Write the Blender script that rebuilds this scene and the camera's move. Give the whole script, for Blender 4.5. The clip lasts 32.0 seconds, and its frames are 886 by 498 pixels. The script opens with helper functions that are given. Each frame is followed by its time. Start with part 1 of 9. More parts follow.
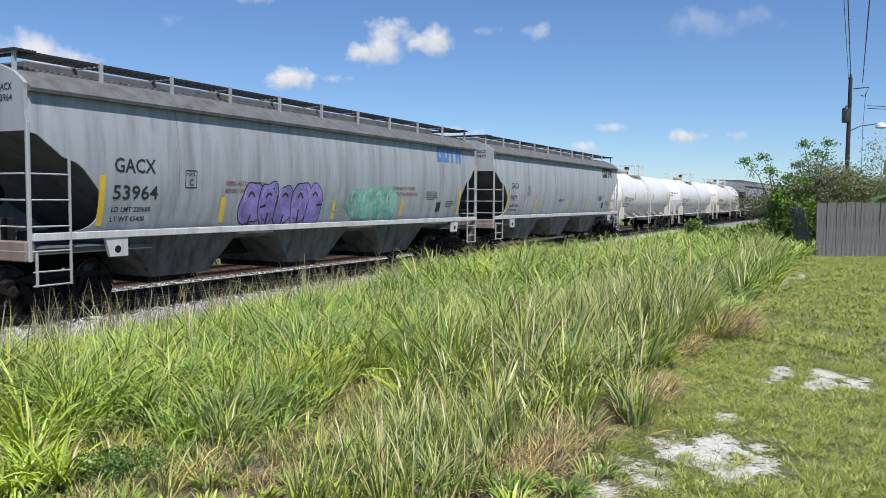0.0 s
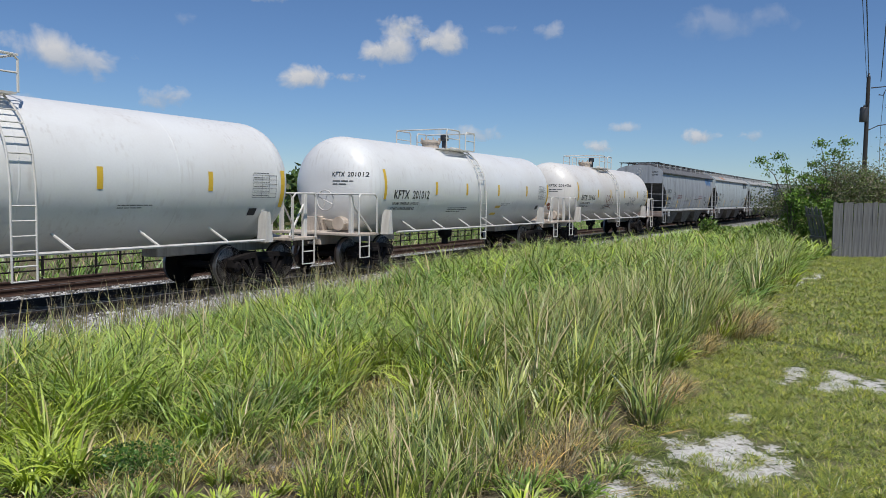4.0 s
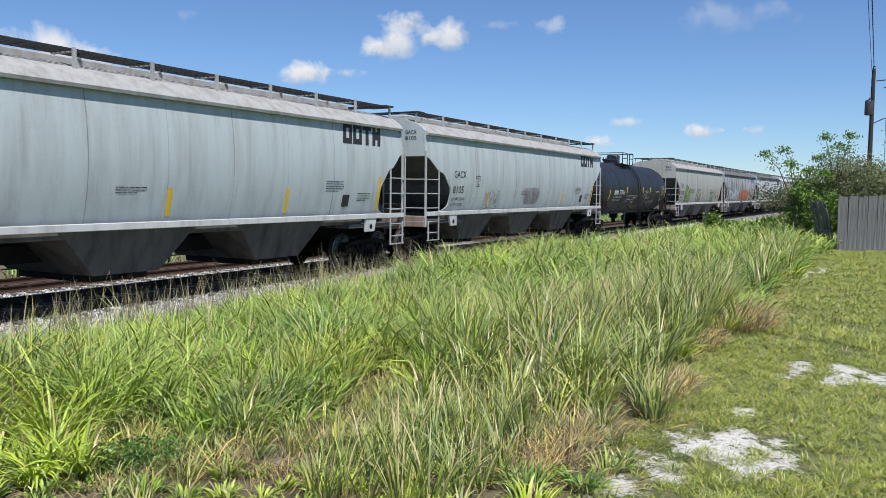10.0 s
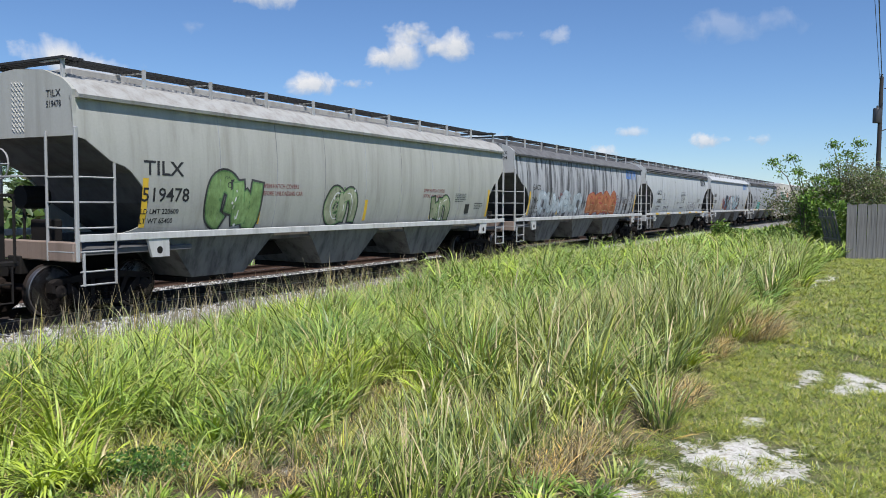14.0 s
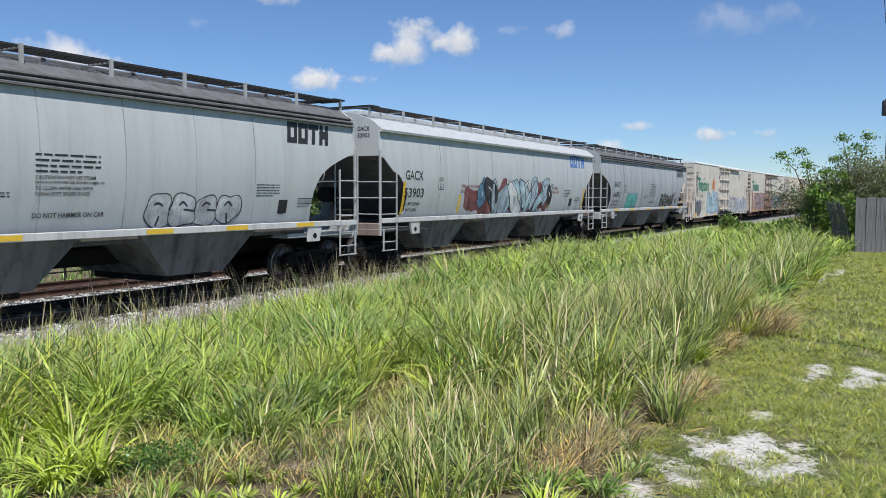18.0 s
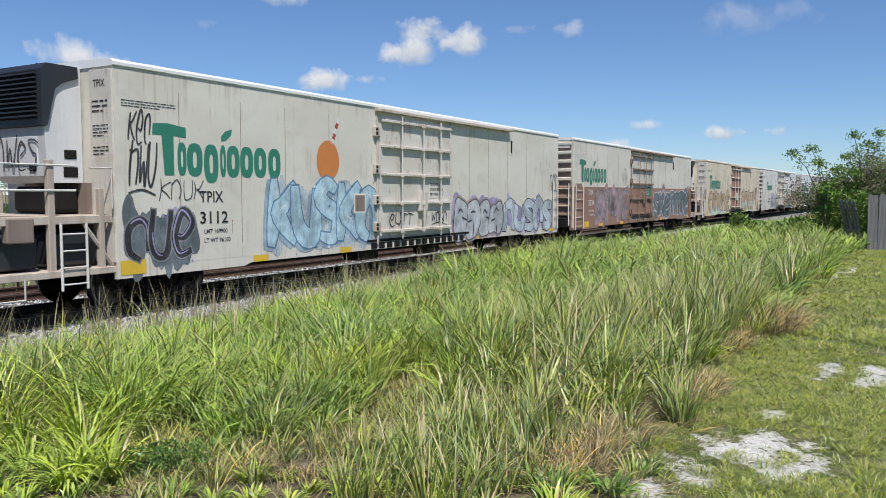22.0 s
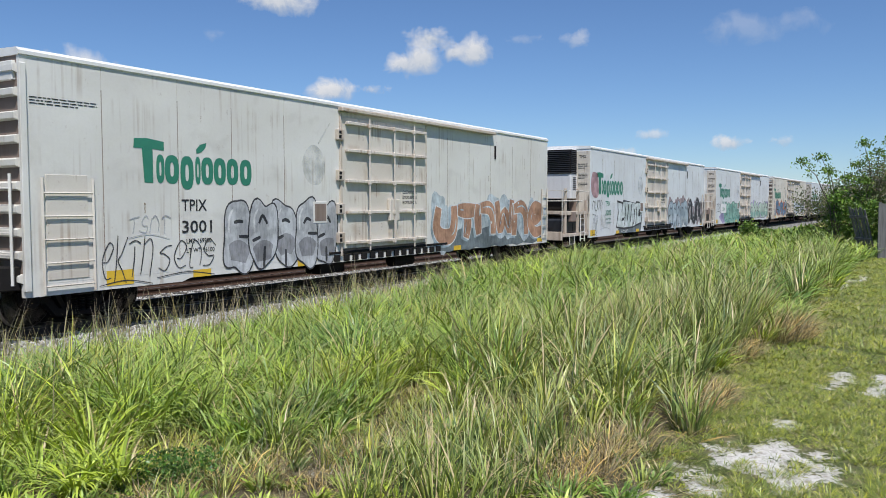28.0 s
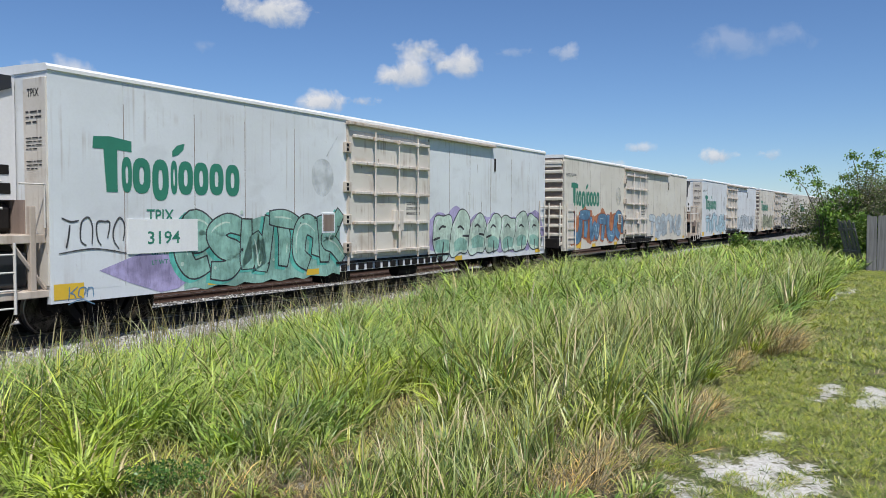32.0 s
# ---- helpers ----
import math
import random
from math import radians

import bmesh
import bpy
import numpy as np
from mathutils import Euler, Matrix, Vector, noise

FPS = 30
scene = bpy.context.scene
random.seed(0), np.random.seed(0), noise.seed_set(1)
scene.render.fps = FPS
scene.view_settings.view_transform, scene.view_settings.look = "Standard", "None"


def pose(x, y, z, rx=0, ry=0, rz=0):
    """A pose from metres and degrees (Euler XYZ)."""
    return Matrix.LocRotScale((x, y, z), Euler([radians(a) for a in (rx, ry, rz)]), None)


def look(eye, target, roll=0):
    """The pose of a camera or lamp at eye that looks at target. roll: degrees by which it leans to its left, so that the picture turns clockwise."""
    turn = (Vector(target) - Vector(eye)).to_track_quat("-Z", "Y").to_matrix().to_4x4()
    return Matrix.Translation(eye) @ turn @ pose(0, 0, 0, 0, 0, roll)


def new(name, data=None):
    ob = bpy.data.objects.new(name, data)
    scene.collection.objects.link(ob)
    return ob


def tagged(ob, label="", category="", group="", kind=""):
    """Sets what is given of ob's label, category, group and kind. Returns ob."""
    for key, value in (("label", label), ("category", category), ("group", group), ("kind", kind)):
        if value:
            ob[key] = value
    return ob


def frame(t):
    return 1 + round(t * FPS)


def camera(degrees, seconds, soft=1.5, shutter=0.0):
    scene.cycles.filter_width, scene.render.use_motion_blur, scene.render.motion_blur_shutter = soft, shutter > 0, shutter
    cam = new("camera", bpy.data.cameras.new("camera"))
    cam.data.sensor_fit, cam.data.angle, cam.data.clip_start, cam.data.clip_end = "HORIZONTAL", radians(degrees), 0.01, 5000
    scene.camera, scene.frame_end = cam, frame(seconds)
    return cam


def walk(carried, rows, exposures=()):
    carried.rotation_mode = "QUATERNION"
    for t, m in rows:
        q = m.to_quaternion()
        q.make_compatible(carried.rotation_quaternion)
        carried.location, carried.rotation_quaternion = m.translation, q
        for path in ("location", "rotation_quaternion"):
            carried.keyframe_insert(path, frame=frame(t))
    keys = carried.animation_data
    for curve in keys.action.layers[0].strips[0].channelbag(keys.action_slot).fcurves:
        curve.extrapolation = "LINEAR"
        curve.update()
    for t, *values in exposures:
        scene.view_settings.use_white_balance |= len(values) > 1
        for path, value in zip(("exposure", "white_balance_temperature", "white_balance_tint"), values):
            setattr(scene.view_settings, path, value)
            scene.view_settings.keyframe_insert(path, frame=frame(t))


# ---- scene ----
# The camera stands in the yard, x runs along the track, y across it, z = 0 is the lawn at the camera's foot.
EYE = Vector((0.0, 0.0, 1.75))
cam = camera(58.5, 32.0, 0.6, 0.03)
# seconds, bearing from the track, tilt and lean in degrees
TURNS = [
    (0.0, 27.288, -3.642, 0.50), (0.5, 27.253, -3.817, 0.58), (1.0, 27.366, -3.833, 0.57), (1.5, 27.57, -3.779, 0.52),
    (2.0, 27.867, -3.749, 0.56), (2.5, 28.141, -3.699, 0.65), (3.0, 28.26, -3.733, 0.76), (3.5, 28.269, -3.746, 0.787),
    (5.5, 28.135, -4.02, 0.799), (6.0, 28.188, -4.016, 0.808), (6.5, 28.277, -3.965, 0.829), (7.0, 28.34, -3.933, 0.821),
    (7.5, 28.356, -3.923, 0.796), (8.0, 28.338, -3.964, 0.764), (8.5, 28.337, -4.026, 0.74), (9.0, 28.336, -4.14, 0.742),
    (9.5, 28.405, -4.175, 0.698), (10.0, 28.518, -4.184, 0.63), (10.5, 28.648, -4.116, 0.57), (11.0, 28.782, -4.013, 0.541),
    (11.5, 28.928, -3.872, 0.52), (12.0, 29.104, -3.771, 0.53), (12.5, 29.244, -3.666, 0.55), (13.0, 29.311, -3.577, 0.53),
    (13.5, 29.258, -3.536, 0.50), (14.0, 29.047, -3.514, 0.443), (14.5, 28.894, -3.508, 0.37), (16.5, 28.994, -3.745, 0.27),
    (17.0, 29.106, -3.88, 0.27), (17.5, 29.304, -3.885, 0.24), (18.0, 29.551, -3.895, 0.22), (18.5, 29.806, -3.886, 0.20),
    (19.0, 30.03, -3.85, 0.175), (19.5, 30.184, -3.794, 0.135), (20.0, 30.266, -3.784, 0.103), (20.5, 30.296, -3.82, 0.092),
    (21.0, 30.297, -3.825, 0.074), (21.5, 30.297, -3.887, 0.042), (22.0, 30.253, -3.966, -0.003), (22.5, 30.219, -4.067, -0.052),
    (23.0, 30.153, -4.122, -0.099), (23.5, 30.126, -4.136, -0.14), (24.0, 30.137, -4.074, -0.155), (24.5, 30.176, -3.963, -0.155),
    (25.0, 30.207, -3.856, -0.14), (25.5, 30.273, -3.726, -0.14), (27.5, 30.754, -3.444, -0.05), (28.0, 30.854, -3.365, -0.01),
    (28.5, 30.797, -3.185, 0.02), (29.0, 30.646, -3.003, 0.07), (29.5, 30.446, -2.824, 0.13), (30.0, 30.302, -2.634, 0.145),
    (30.5, 30.237, -2.555, 0.17), (31.0, 30.199, -2.511, 0.2), (31.5, 30.198, -2.514, 0.2), (32.0, 30.212, -2.559, 0.205)]


def gaze(bearing, tilt):
    b, e = radians(bearing), radians(tilt)
    return EYE + 10 * Vector((math.cos(b) * math.cos(e), math.sin(b) * math.cos(e), math.sin(e)))


PATH = [(t, look(EYE, gaze(b, e), r)) for t, b, e, r in TURNS]
walk(cam, PATH, [(0.0, 0.0), (1.4, 0.0), (2.0, -0.10), (2.6, -0.22), (3.2, -0.40), (4.5, -0.46), (6.2, -0.42), (7.0, -0.28), (7.7, -0.05), (8.2, 0.0), (14.0, -0.02), (20.0, -0.09), (28.0, -0.16), (32.0, -0.18)])

# ---- light: high midday sun from the camera's side, ahead of the train ----
SUN_EL, SUN_AZ = radians(59), radians(228)
SUN_DIR = Vector((math.cos(SUN_AZ) * math.cos(SUN_EL), math.sin(SUN_AZ) * math.cos(SUN_EL), math.sin(SUN_EL)))
world = bpy.data.worlds.new("sky")
scene.world = world
world.use_nodes = True
wn = world.node_tree.nodes
sky = wn.new("ShaderNodeTexSky")
sky.sky_type = "NISHITA"
sky.sun_disc = False
sky.sun_elevation = SUN_EL
sky.sun_rotation = math.pi / 2 - SUN_AZ
sky.air_density, sky.dust_density, sky.ozone_density = 1.0, 0.0, 4.0
sky.altitude = 600
wn["Background"].inputs["Strength"].default_value = 0.105
tint = wn.new("ShaderNodeMix")
tint.data_type, tint.blend_type = "RGBA", "MULTIPLY"
tint.inputs[0].default_value = 1.0
tint.inputs[7].default_value = (0.78, 0.925, 1.13, 1.0)
world.node_tree.links.new(sky.outputs["Color"], tint.inputs[6])
world.node_tree.links.new(tint.outputs[2], wn["Background"].inputs["Color"])
sun_data = bpy.data.lights.new("sun", "SUN")
sun_data.energy, sun_data.angle, sun_data.color = 5.3, radians(0.53), (1.0, 0.972, 0.935)
sun = new("sun", sun_data)
sun.matrix_world = look(SUN_DIR * 50, (0, 0, 0))

# ---- the line: straight past the camera, easing to the camera's side far off ----
RAIL_Z, TRACK_Y, HALF_W, EASE = -0.35, 13.54, 1.6, 6.956e-06


def on_track(s):
    """Place and heading of the track's middle, s metres past the camera."""
    u = max(s, 0.0)
    return s, TRACK_Y - EASE * u ** 3 / 6, -EASE * u * u / 2


def run(t):
    """How far the train has come at t seconds, in metres."""
    slow = max(0.0, 9.0 - t) * 0.25 + (15.0 - min(max(t, 9.0), 15.0)) ** 2 / 48
    return 11.4518 * (t - 16) + 0.0211392 * (t - 16) ** 2 - slow


# ---- geometry helpers ----
class Geo:
    """Collects vertices and faces for one mesh."""

    def __init__(self):
        self.v, self.f, self.m, self.uv = [], [], [], None

    def add(self, verts, faces, mat=0):
        k = len(self.v)
        self.v += [tuple(p) for p in verts]
        self.f += [tuple(i + k for i in f) for f in faces]
        self.m += [mat] * len(faces)
        return self

    def box(self, x0, x1, y0, y1, z0, z1, mat=0, bev=0.0):
        if bev <= 0:
            v = [(x, y, z) for x in (x0, x1) for y in (y0, y1) for z in (z0, z1)]
            return self.add(v, [(0, 1, 3, 2), (4, 6, 7, 5), (0, 4, 5, 1), (2, 3, 7, 6), (0, 2, 6, 4), (1, 5, 7, 3)], mat)
        b = min(bev, (x1 - x0) / 2.1, (y1 - y0) / 2.1, (z1 - z0) / 2.1)
        v, idx = [], {}
        for i, (x, sx) in enumerate(((x0, 1), (x1, -1))):
            for j, (y, sy) in enumerate(((y0, 1), (y1, -1))):
                for k, (z, sz) in enumerate(((z0, 1), (z1, -1))):
                    for a in range(3):
                        idx[i, j, k, a] = len(v)
                        v.append((x + (0 if a == 0 else sx * b), y + (0 if a == 1 else sy * b), z + (0 if a == 2 else sz * b)))
        f = []
        for i in (0, 1):
            f.append([idx[i, 0, 0, 0], idx[i, 0, 1, 0], idx[i, 1, 1, 0], idx[i, 1, 0, 0]][::1 if i == 0 else -1])
            f.append([idx[0, i, 0, 1], idx[1, i, 0, 1], idx[1, i, 1, 1], idx[0, i, 1, 1]][::1 if i == 0 else -1])
            f.append([idx[0, 0, i, 2], idx[0, 1, i, 2], idx[1, 1, i, 2], idx[1, 0, i, 2]][::1 if i == 0 else -1])
        for j in (0, 1):
            for k in (0, 1):
                f.append([idx[0, j, k, 1], idx[1, j, k, 1], idx[1, j, k, 2], idx[0, j, k, 2]][::1 if j != k else -1])
                f.append([idx[j, 0, k, 0], idx[j, 1, k, 0], idx[j, 1, k, 2], idx[j, 0, k, 2]][::1 if j == k else -1])
                f.append([idx[j, k, 0, 0], idx[j, k, 1, 0], idx[j, k, 1, 1], idx[j, k, 0, 1]][::1 if j != k else -1])
        for i in (0, 1):
            for j in (0, 1):
                for k in (0, 1):
                    f.append([idx[i, j, k, a] for a in range(3)][::1 if (i + j + k) % 2 else -1])
        return self.add(v, f, mat)

    def prism(self, poly, y0, y1, mat=0, axis="y"):
        """A polygon of (x, z) pulled from y0 to y1, or of (y, z) pulled along x, or of (x, y) pulled up z."""
        n = len(poly)
        put = {"y": lambda p, d: (p[0], d, p[1]), "x": lambda p, d: (d, p[0], p[1]), "z": lambda p, d: (p[0], p[1], d)}[axis]
        v = [put(p, y0) for p in poly] + [put(p, y1) for p in poly]
        f = [tuple(range(n)), tuple(range(2 * n - 1, n - 1, -1))] + [(i, i + n, (i + 1) % n + n, (i + 1) % n) for i in range(n)]
        return self.add(v, f, mat)

    def tube(self, pts, r, n=6, mat=0, closed=False):
        pts = [Vector(p) for p in pts]
        rings, m = [], len(pts)
        ref = None
        for i, p in enumerate(pts):
            a = pts[(i - 1) % m] if (i or closed) else p
            b = pts[(i + 1) % m] if (i < m - 1 or closed) else p
            d = (b - a).normalized()
            if ref is None:
                ref = Vector((0, 0, 1)) if abs(d.z) < 0.9 else Vector((0, 1, 0))
            u = d.cross(ref)
            u = u.normalized() if u.length > 1e-4 else Vector((1, 0, 0))
            w = d.cross(u)
            ref = -w
            rr = r[i] if isinstance(r, (list, tuple)) else r
            rings.append([p + rr * (math.cos(2 * math.pi * k / n) * u + math.sin(2 * math.pi * k / n) * w) for k in range(n)])
        v = [q for ring in rings for q in ring]
        f = []
        for i in range(m if closed else m - 1):
            j = (i + 1) % m
            f += [(i * n + k, i * n + (k + 1) % n, j * n + (k + 1) % n, j * n + k) for k in range(n)]
        if not closed:
            f += [tuple(range(n - 1, -1, -1)), tuple((m - 1) * n + k for k in range(n))]
        return self.add(v, f, mat)

    def lathe(self, prof, centre, axis="y", n=24, mat=0):
        """A profile of (radius, distance along the axis) turned about the axis through centre."""
        c = Vector(centre)
        ax = {"x": 0, "y": 1, "z": 2}[axis]
        o = [(1, 2), (2, 0), (0, 1)][ax]
        v = []
        for r, d in prof:
            for k in range(n):
                p = [0, 0, 0]
                p[ax] = d
                p[o[0]], p[o[1]] = r * math.cos(2 * math.pi * k / n), r * math.sin(2 * math.pi * k / n)
                v.append(c + Vector(p))
        m = len(prof)
        f = [(i * n + k, i * n + (k + 1) % n, (i + 1) * n + (k + 1) % n, (i + 1) * n + k) for i in range(m - 1) for k in range(n)]
        if prof[0][0] > 1e-5:
            f.append(tuple(range(n - 1, -1, -1)))
        if prof[-1][0] > 1e-5:
            f.append(tuple((m - 1) * n + k for k in range(n)))
        return self.add(v, f, mat)

    def mesh(self, name, mats, smooth=None):
        me = bpy.data.meshes.new(name)
        me.from_pydata(self.v, [], self.f)
        for m in mats if isinstance(mats, (list, tuple)) else [mats]:
            me.materials.append(m)
        if any(self.m):
            me.polygons.foreach_set("material_index", self.m)
        bm = bmesh.new()
        bm.from_mesh(me)
        bmesh.ops.recalc_face_normals(bm, faces=bm.faces)
        bm.to_mesh(me)
        bm.free()
        if smooth is not None:
            me.polygons.foreach_set("use_smooth", [True] * len(me.polygons))
            me.set_sharp_from_angle(angle=radians(smooth))
        me.update()
        return me


def part(name, geo, material, parent, label="", smooth=None, at=None):
    """Links a Geo (or a finished mesh) as one mesh object under a thing or a part."""
    me = geo if isinstance(geo, bpy.types.Mesh) else geo.mesh(name, material, smooth)
    ob = new(name, me)
    ob.parent = parent
    if at is not None:
        ob.matrix_basis = at
    if label:
        ob["label"] = label
    return ob


def thing(name, label, category, group="", kind="", at=None):
    ob = tagged(new(name), label, category, group, kind)
    ob.empty_display_size = 0.2
    if at is not None:
        ob.matrix_basis = at
    return ob


def solid(name, geo, material, label, category="", group="", kind="", smooth=None, at=None):
    ob = tagged(new(name, geo if isinstance(geo, bpy.types.Mesh) else geo.mesh(name, material, smooth)), label, category, group, kind)
    if at is not None:
        ob.matrix_basis = at
    return ob


def smoothstep(a, b, x):
    k = np.clip((np.asarray(x, float) - a) / (b - a), 0, 1)
    return k * k * (3 - 2 * k)


# ---- materials ----
class Nodes:
    """Short hand for node trees."""

    def __init__(self, name):
        self.mat = bpy.data.materials.new(name)
        self.mat.use_nodes = True
        self.t = self.mat.node_tree
        self.b = self.t.nodes["Principled BSDF"]
        self.out = self.t.nodes["Material Output"]

    def put(self, socket, v):
        if isinstance(v, bpy.types.NodeSocket):
            self.t.links.new(v, socket)
        elif v is not None:
            socket.default_value = (*v, 1.0) if isinstance(v, (tuple, list)) and len(v) == 3 and socket.type == "RGBA" else v

    def coord(self, kind="Object", scale=(1, 1, 1), shift=None):
        c = self.t.nodes.new("ShaderNodeTexCoord").outputs[kind]
        m = self.t.nodes.new("ShaderNodeMapping")
        self.put(m.inputs["Vector"], c)
        m.inputs["Scale"].default_value = scale
        if shift is not None:
            self.put(m.inputs["Location"], shift)
        return m.outputs[0]

    def noise(self, vec, scale, detail=4.0, rough=0.55, warp=0.0):
        n = self.t.nodes.new("ShaderNodeTexNoise")
        self.put(n.inputs["Vector"], vec)
        n.inputs["Scale"].default_value, n.inputs["Detail"].default_value = scale, detail
        n.inputs["Roughness"].default_value, n.inputs["Distortion"].default_value = rough, warp
        return n.outputs["Fac"]

    def voronoi(self, vec, scale, feature="F1", out="Distance"):
        n = self.t.nodes.new("ShaderNodeTexVoronoi")
        n.feature = feature
        self.put(n.inputs["Vector"], vec)
        n.inputs["Scale"].default_value = scale
        return n.outputs[out]

    def ramp(self, fac, stops):
        n = self.t.nodes.new("ShaderNodeValToRGB")
        self.put(n.inputs[0], fac)
        e = n.color_ramp.elements
        while len(e) < len(stops):
            e.new(0.5)
        for el, (p, c) in zip(e, stops):
            el.position = p
            el.color = (c, c, c, 1) if isinstance(c, (int, float)) else (*c, 1)
        return n.outputs[0]

    def mix(self, fac, a, b, blend="MIX"):
        n = self.t.nodes.new("ShaderNodeMix")
        n.data_type, n.blend_type = "RGBA", blend
        self.put(n.inputs[0], fac)
        self.put(n.inputs[6], a)
        self.put(n.inputs[7], b)
        return n.outputs[2]

    def math(self, op, a, b=None, clamp=False):
        n = self.t.nodes.new("ShaderNodeMath")
        n.operation, n.use_clamp = op, clamp
        self.put(n.inputs[0], a)
        self.put(n.inputs[1], b)
        return n.outputs[0]

    def attr(self, name, out="Fac"):
        n = self.t.nodes.new("ShaderNodeAttribute")
        n.attribute_name = name
        return n.outputs[out]

    def random(self, kind="object"):
        if kind == "object":
            return self.t.nodes.new("ShaderNodeObjectInfo").outputs["Random"]
        return self.t.nodes.new("ShaderNodeNewGeometry").outputs["Random Per Island"]

    def bump(self, height, strength=0.3, dist=0.02):
        n = self.t.nodes.new("ShaderNodeBump")
        self.put(n.inputs["Height"], height)
        n.inputs["Strength"].default_value, n.inputs["Distance"].default_value = strength, dist
        self.put(self.b.inputs["Normal"], n.outputs[0])

    def done(self, colour, rough=0.6, metal=0.0, spec=None):
        self.put(self.b.inputs["Base Color"], colour)
        self.put(self.b.inputs["Roughness"], rough)
        self.b.inputs["Metallic"].default_value = metal
        if spec is not None:
            self.b.inputs["Specular IOR Level"].default_value = spec
        return self.mat


def painted(name, base, grime=(0.12, 0.10, 0.085), amount=0.35, rust=0.0, rough=0.5, streak=1.6, bump=0.15, sharp=0.0):
    """Weathered paint on steel: blotches, streaks that run down, specks of rust."""
    m = Nodes(name)
    big = m.noise(m.coord(scale=(0.5, 0.5, 0.6)), 1.3, 5, 0.6)
    run_down = m.noise(m.coord(scale=(streak * 0.8, streak * 0.8, 0.10)), 2.6, 4, 0.6, 0.2)
    narrow = m.noise(m.coord(scale=(streak * 3.2, streak * 3.2, 0.14)), 2.6, 5, 0.65)
    fine = m.noise(m.coord(), 22, 3, 0.6)
    col = m.mix(m.ramp(big, [(0.3, 0.0), (0.75, amount * 0.55)]), base, tuple(0.55 * b + 0.45 * g for b, g in zip(base, grime)))
    col = m.mix(m.ramp(run_down, [(0.42 + 0.04 * sharp, 0.0), (0.80 - 0.16 * sharp, amount)]), col, grime)
    col = m.mix(m.ramp(m.math("MULTIPLY", narrow, run_down), [(0.26, 0.0), (0.46 - 0.10 * sharp, amount * (0.6 + 0.35 * sharp))]), col, grime)
    col = m.mix(m.ramp(fine, [(0.35, 0.10), (0.65, 0.0)]), col, grime)
    if rust > 0:
        spots = m.noise(m.coord(scale=(1.5, 1.5, 0.8)), 4.5, 8, 0.75)
        col = m.mix(m.ramp(spots, [(0.66 - 0.14 * rust, 0.0), (0.72, min(1.0, rust))]), col, (0.19, 0.085, 0.045))
    m.bump(m.math("ADD", m.noise(m.coord(scale=(1, 1, 0.7)), 1.1, 2), m.math("MULTIPLY", fine, 0.05)), bump, 0.05)
    return m.done(col, m.ramp(run_down, [(0.3, rough), (0.8, min(1, rough + 0.25))]))


def clouded(name, base, stain=(0.30, 0.28, 0.26), amount=0.35, rust=0.25, rough=0.5, seed=0.0, dents=0.4):
    """Smooth old paint on flat panels: soft clouds of dirt, smudges, a few long rust drips and specks."""
    m = Nodes(name)
    big = m.noise(m.coord(scale=(0.45, 0.45, 0.7), shift=(seed, 0, 0)), 1.0, 3, 0.5)
    smudge = m.noise(m.coord(scale=(0.8, 0.8, 1.0), shift=(seed + 7, 3, 0)), 1.5, 5, 0.55, 0.4)
    drip = m.noise(m.coord(scale=(7.0, 7.0, 0.22), shift=(seed, 0, 5)), 1.6, 3, 0.5)
    gate = m.noise(m.coord(scale=(0.6, 0.6, 0.9), shift=(0, 0, seed)), 1.6, 2)
    fine = m.noise(m.coord(), 24, 4, 0.65)
    dull = tuple(0.72 * b + 0.28 * g for b, g in zip(base, stain))
    col = m.mix(m.ramp(big, [(0.36, 0.0), (0.66, 1.0)]), base, dull)
    col = m.mix(m.ramp(smudge, [(0.56, 0.0), (0.74, amount)]), col, stain)
    col = m.mix(m.math("MULTIPLY", m.ramp(drip, [(0.53, 0.0), (0.66, 1.0)]), m.ramp(gate, [(0.46, 0.0), (0.62, amount)])), col, (0.30, 0.21, 0.14))
    col = m.mix(m.ramp(m.noise(m.coord(scale=(1.2, 1.2, 0.7), shift=(seed, 9, 0)), 5.0, 7, 0.75), [(0.63, 0.0), (0.69, rust)]), col, (0.22, 0.10, 0.05))
    col = m.mix(m.ramp(fine, [(0.36, 0.08), (0.6, 0.0)]), col, stain)
    m.bump(m.noise(m.coord(scale=(1, 1, 0.8), shift=(seed, 0, 0)), 1.1, 2), dents, 0.06)
    return m.done(col, m.ramp(big, [(0.3, rough - 0.08), (0.7, rough + 0.15)]))


def plain(name, base, rough=0.6, metal=0.0, grain=14.0, vary=0.25, bump=0.2, spec=None):
    m = Nodes(name)
    n = m.noise(m.coord(), grain, 5, 0.6)
    big = m.noise(m.coord(), grain * 0.12, 3, 0.6)
    k = m.math("MULTIPLY", n, big)
    col = m.mix(m.ramp(k, [(0.08, vary), (0.42, 0.0)]), base, tuple(c * 0.45 for c in base))
    m.bump(n, bump, 0.01)
    return m.done(col, rough, metal, spec)


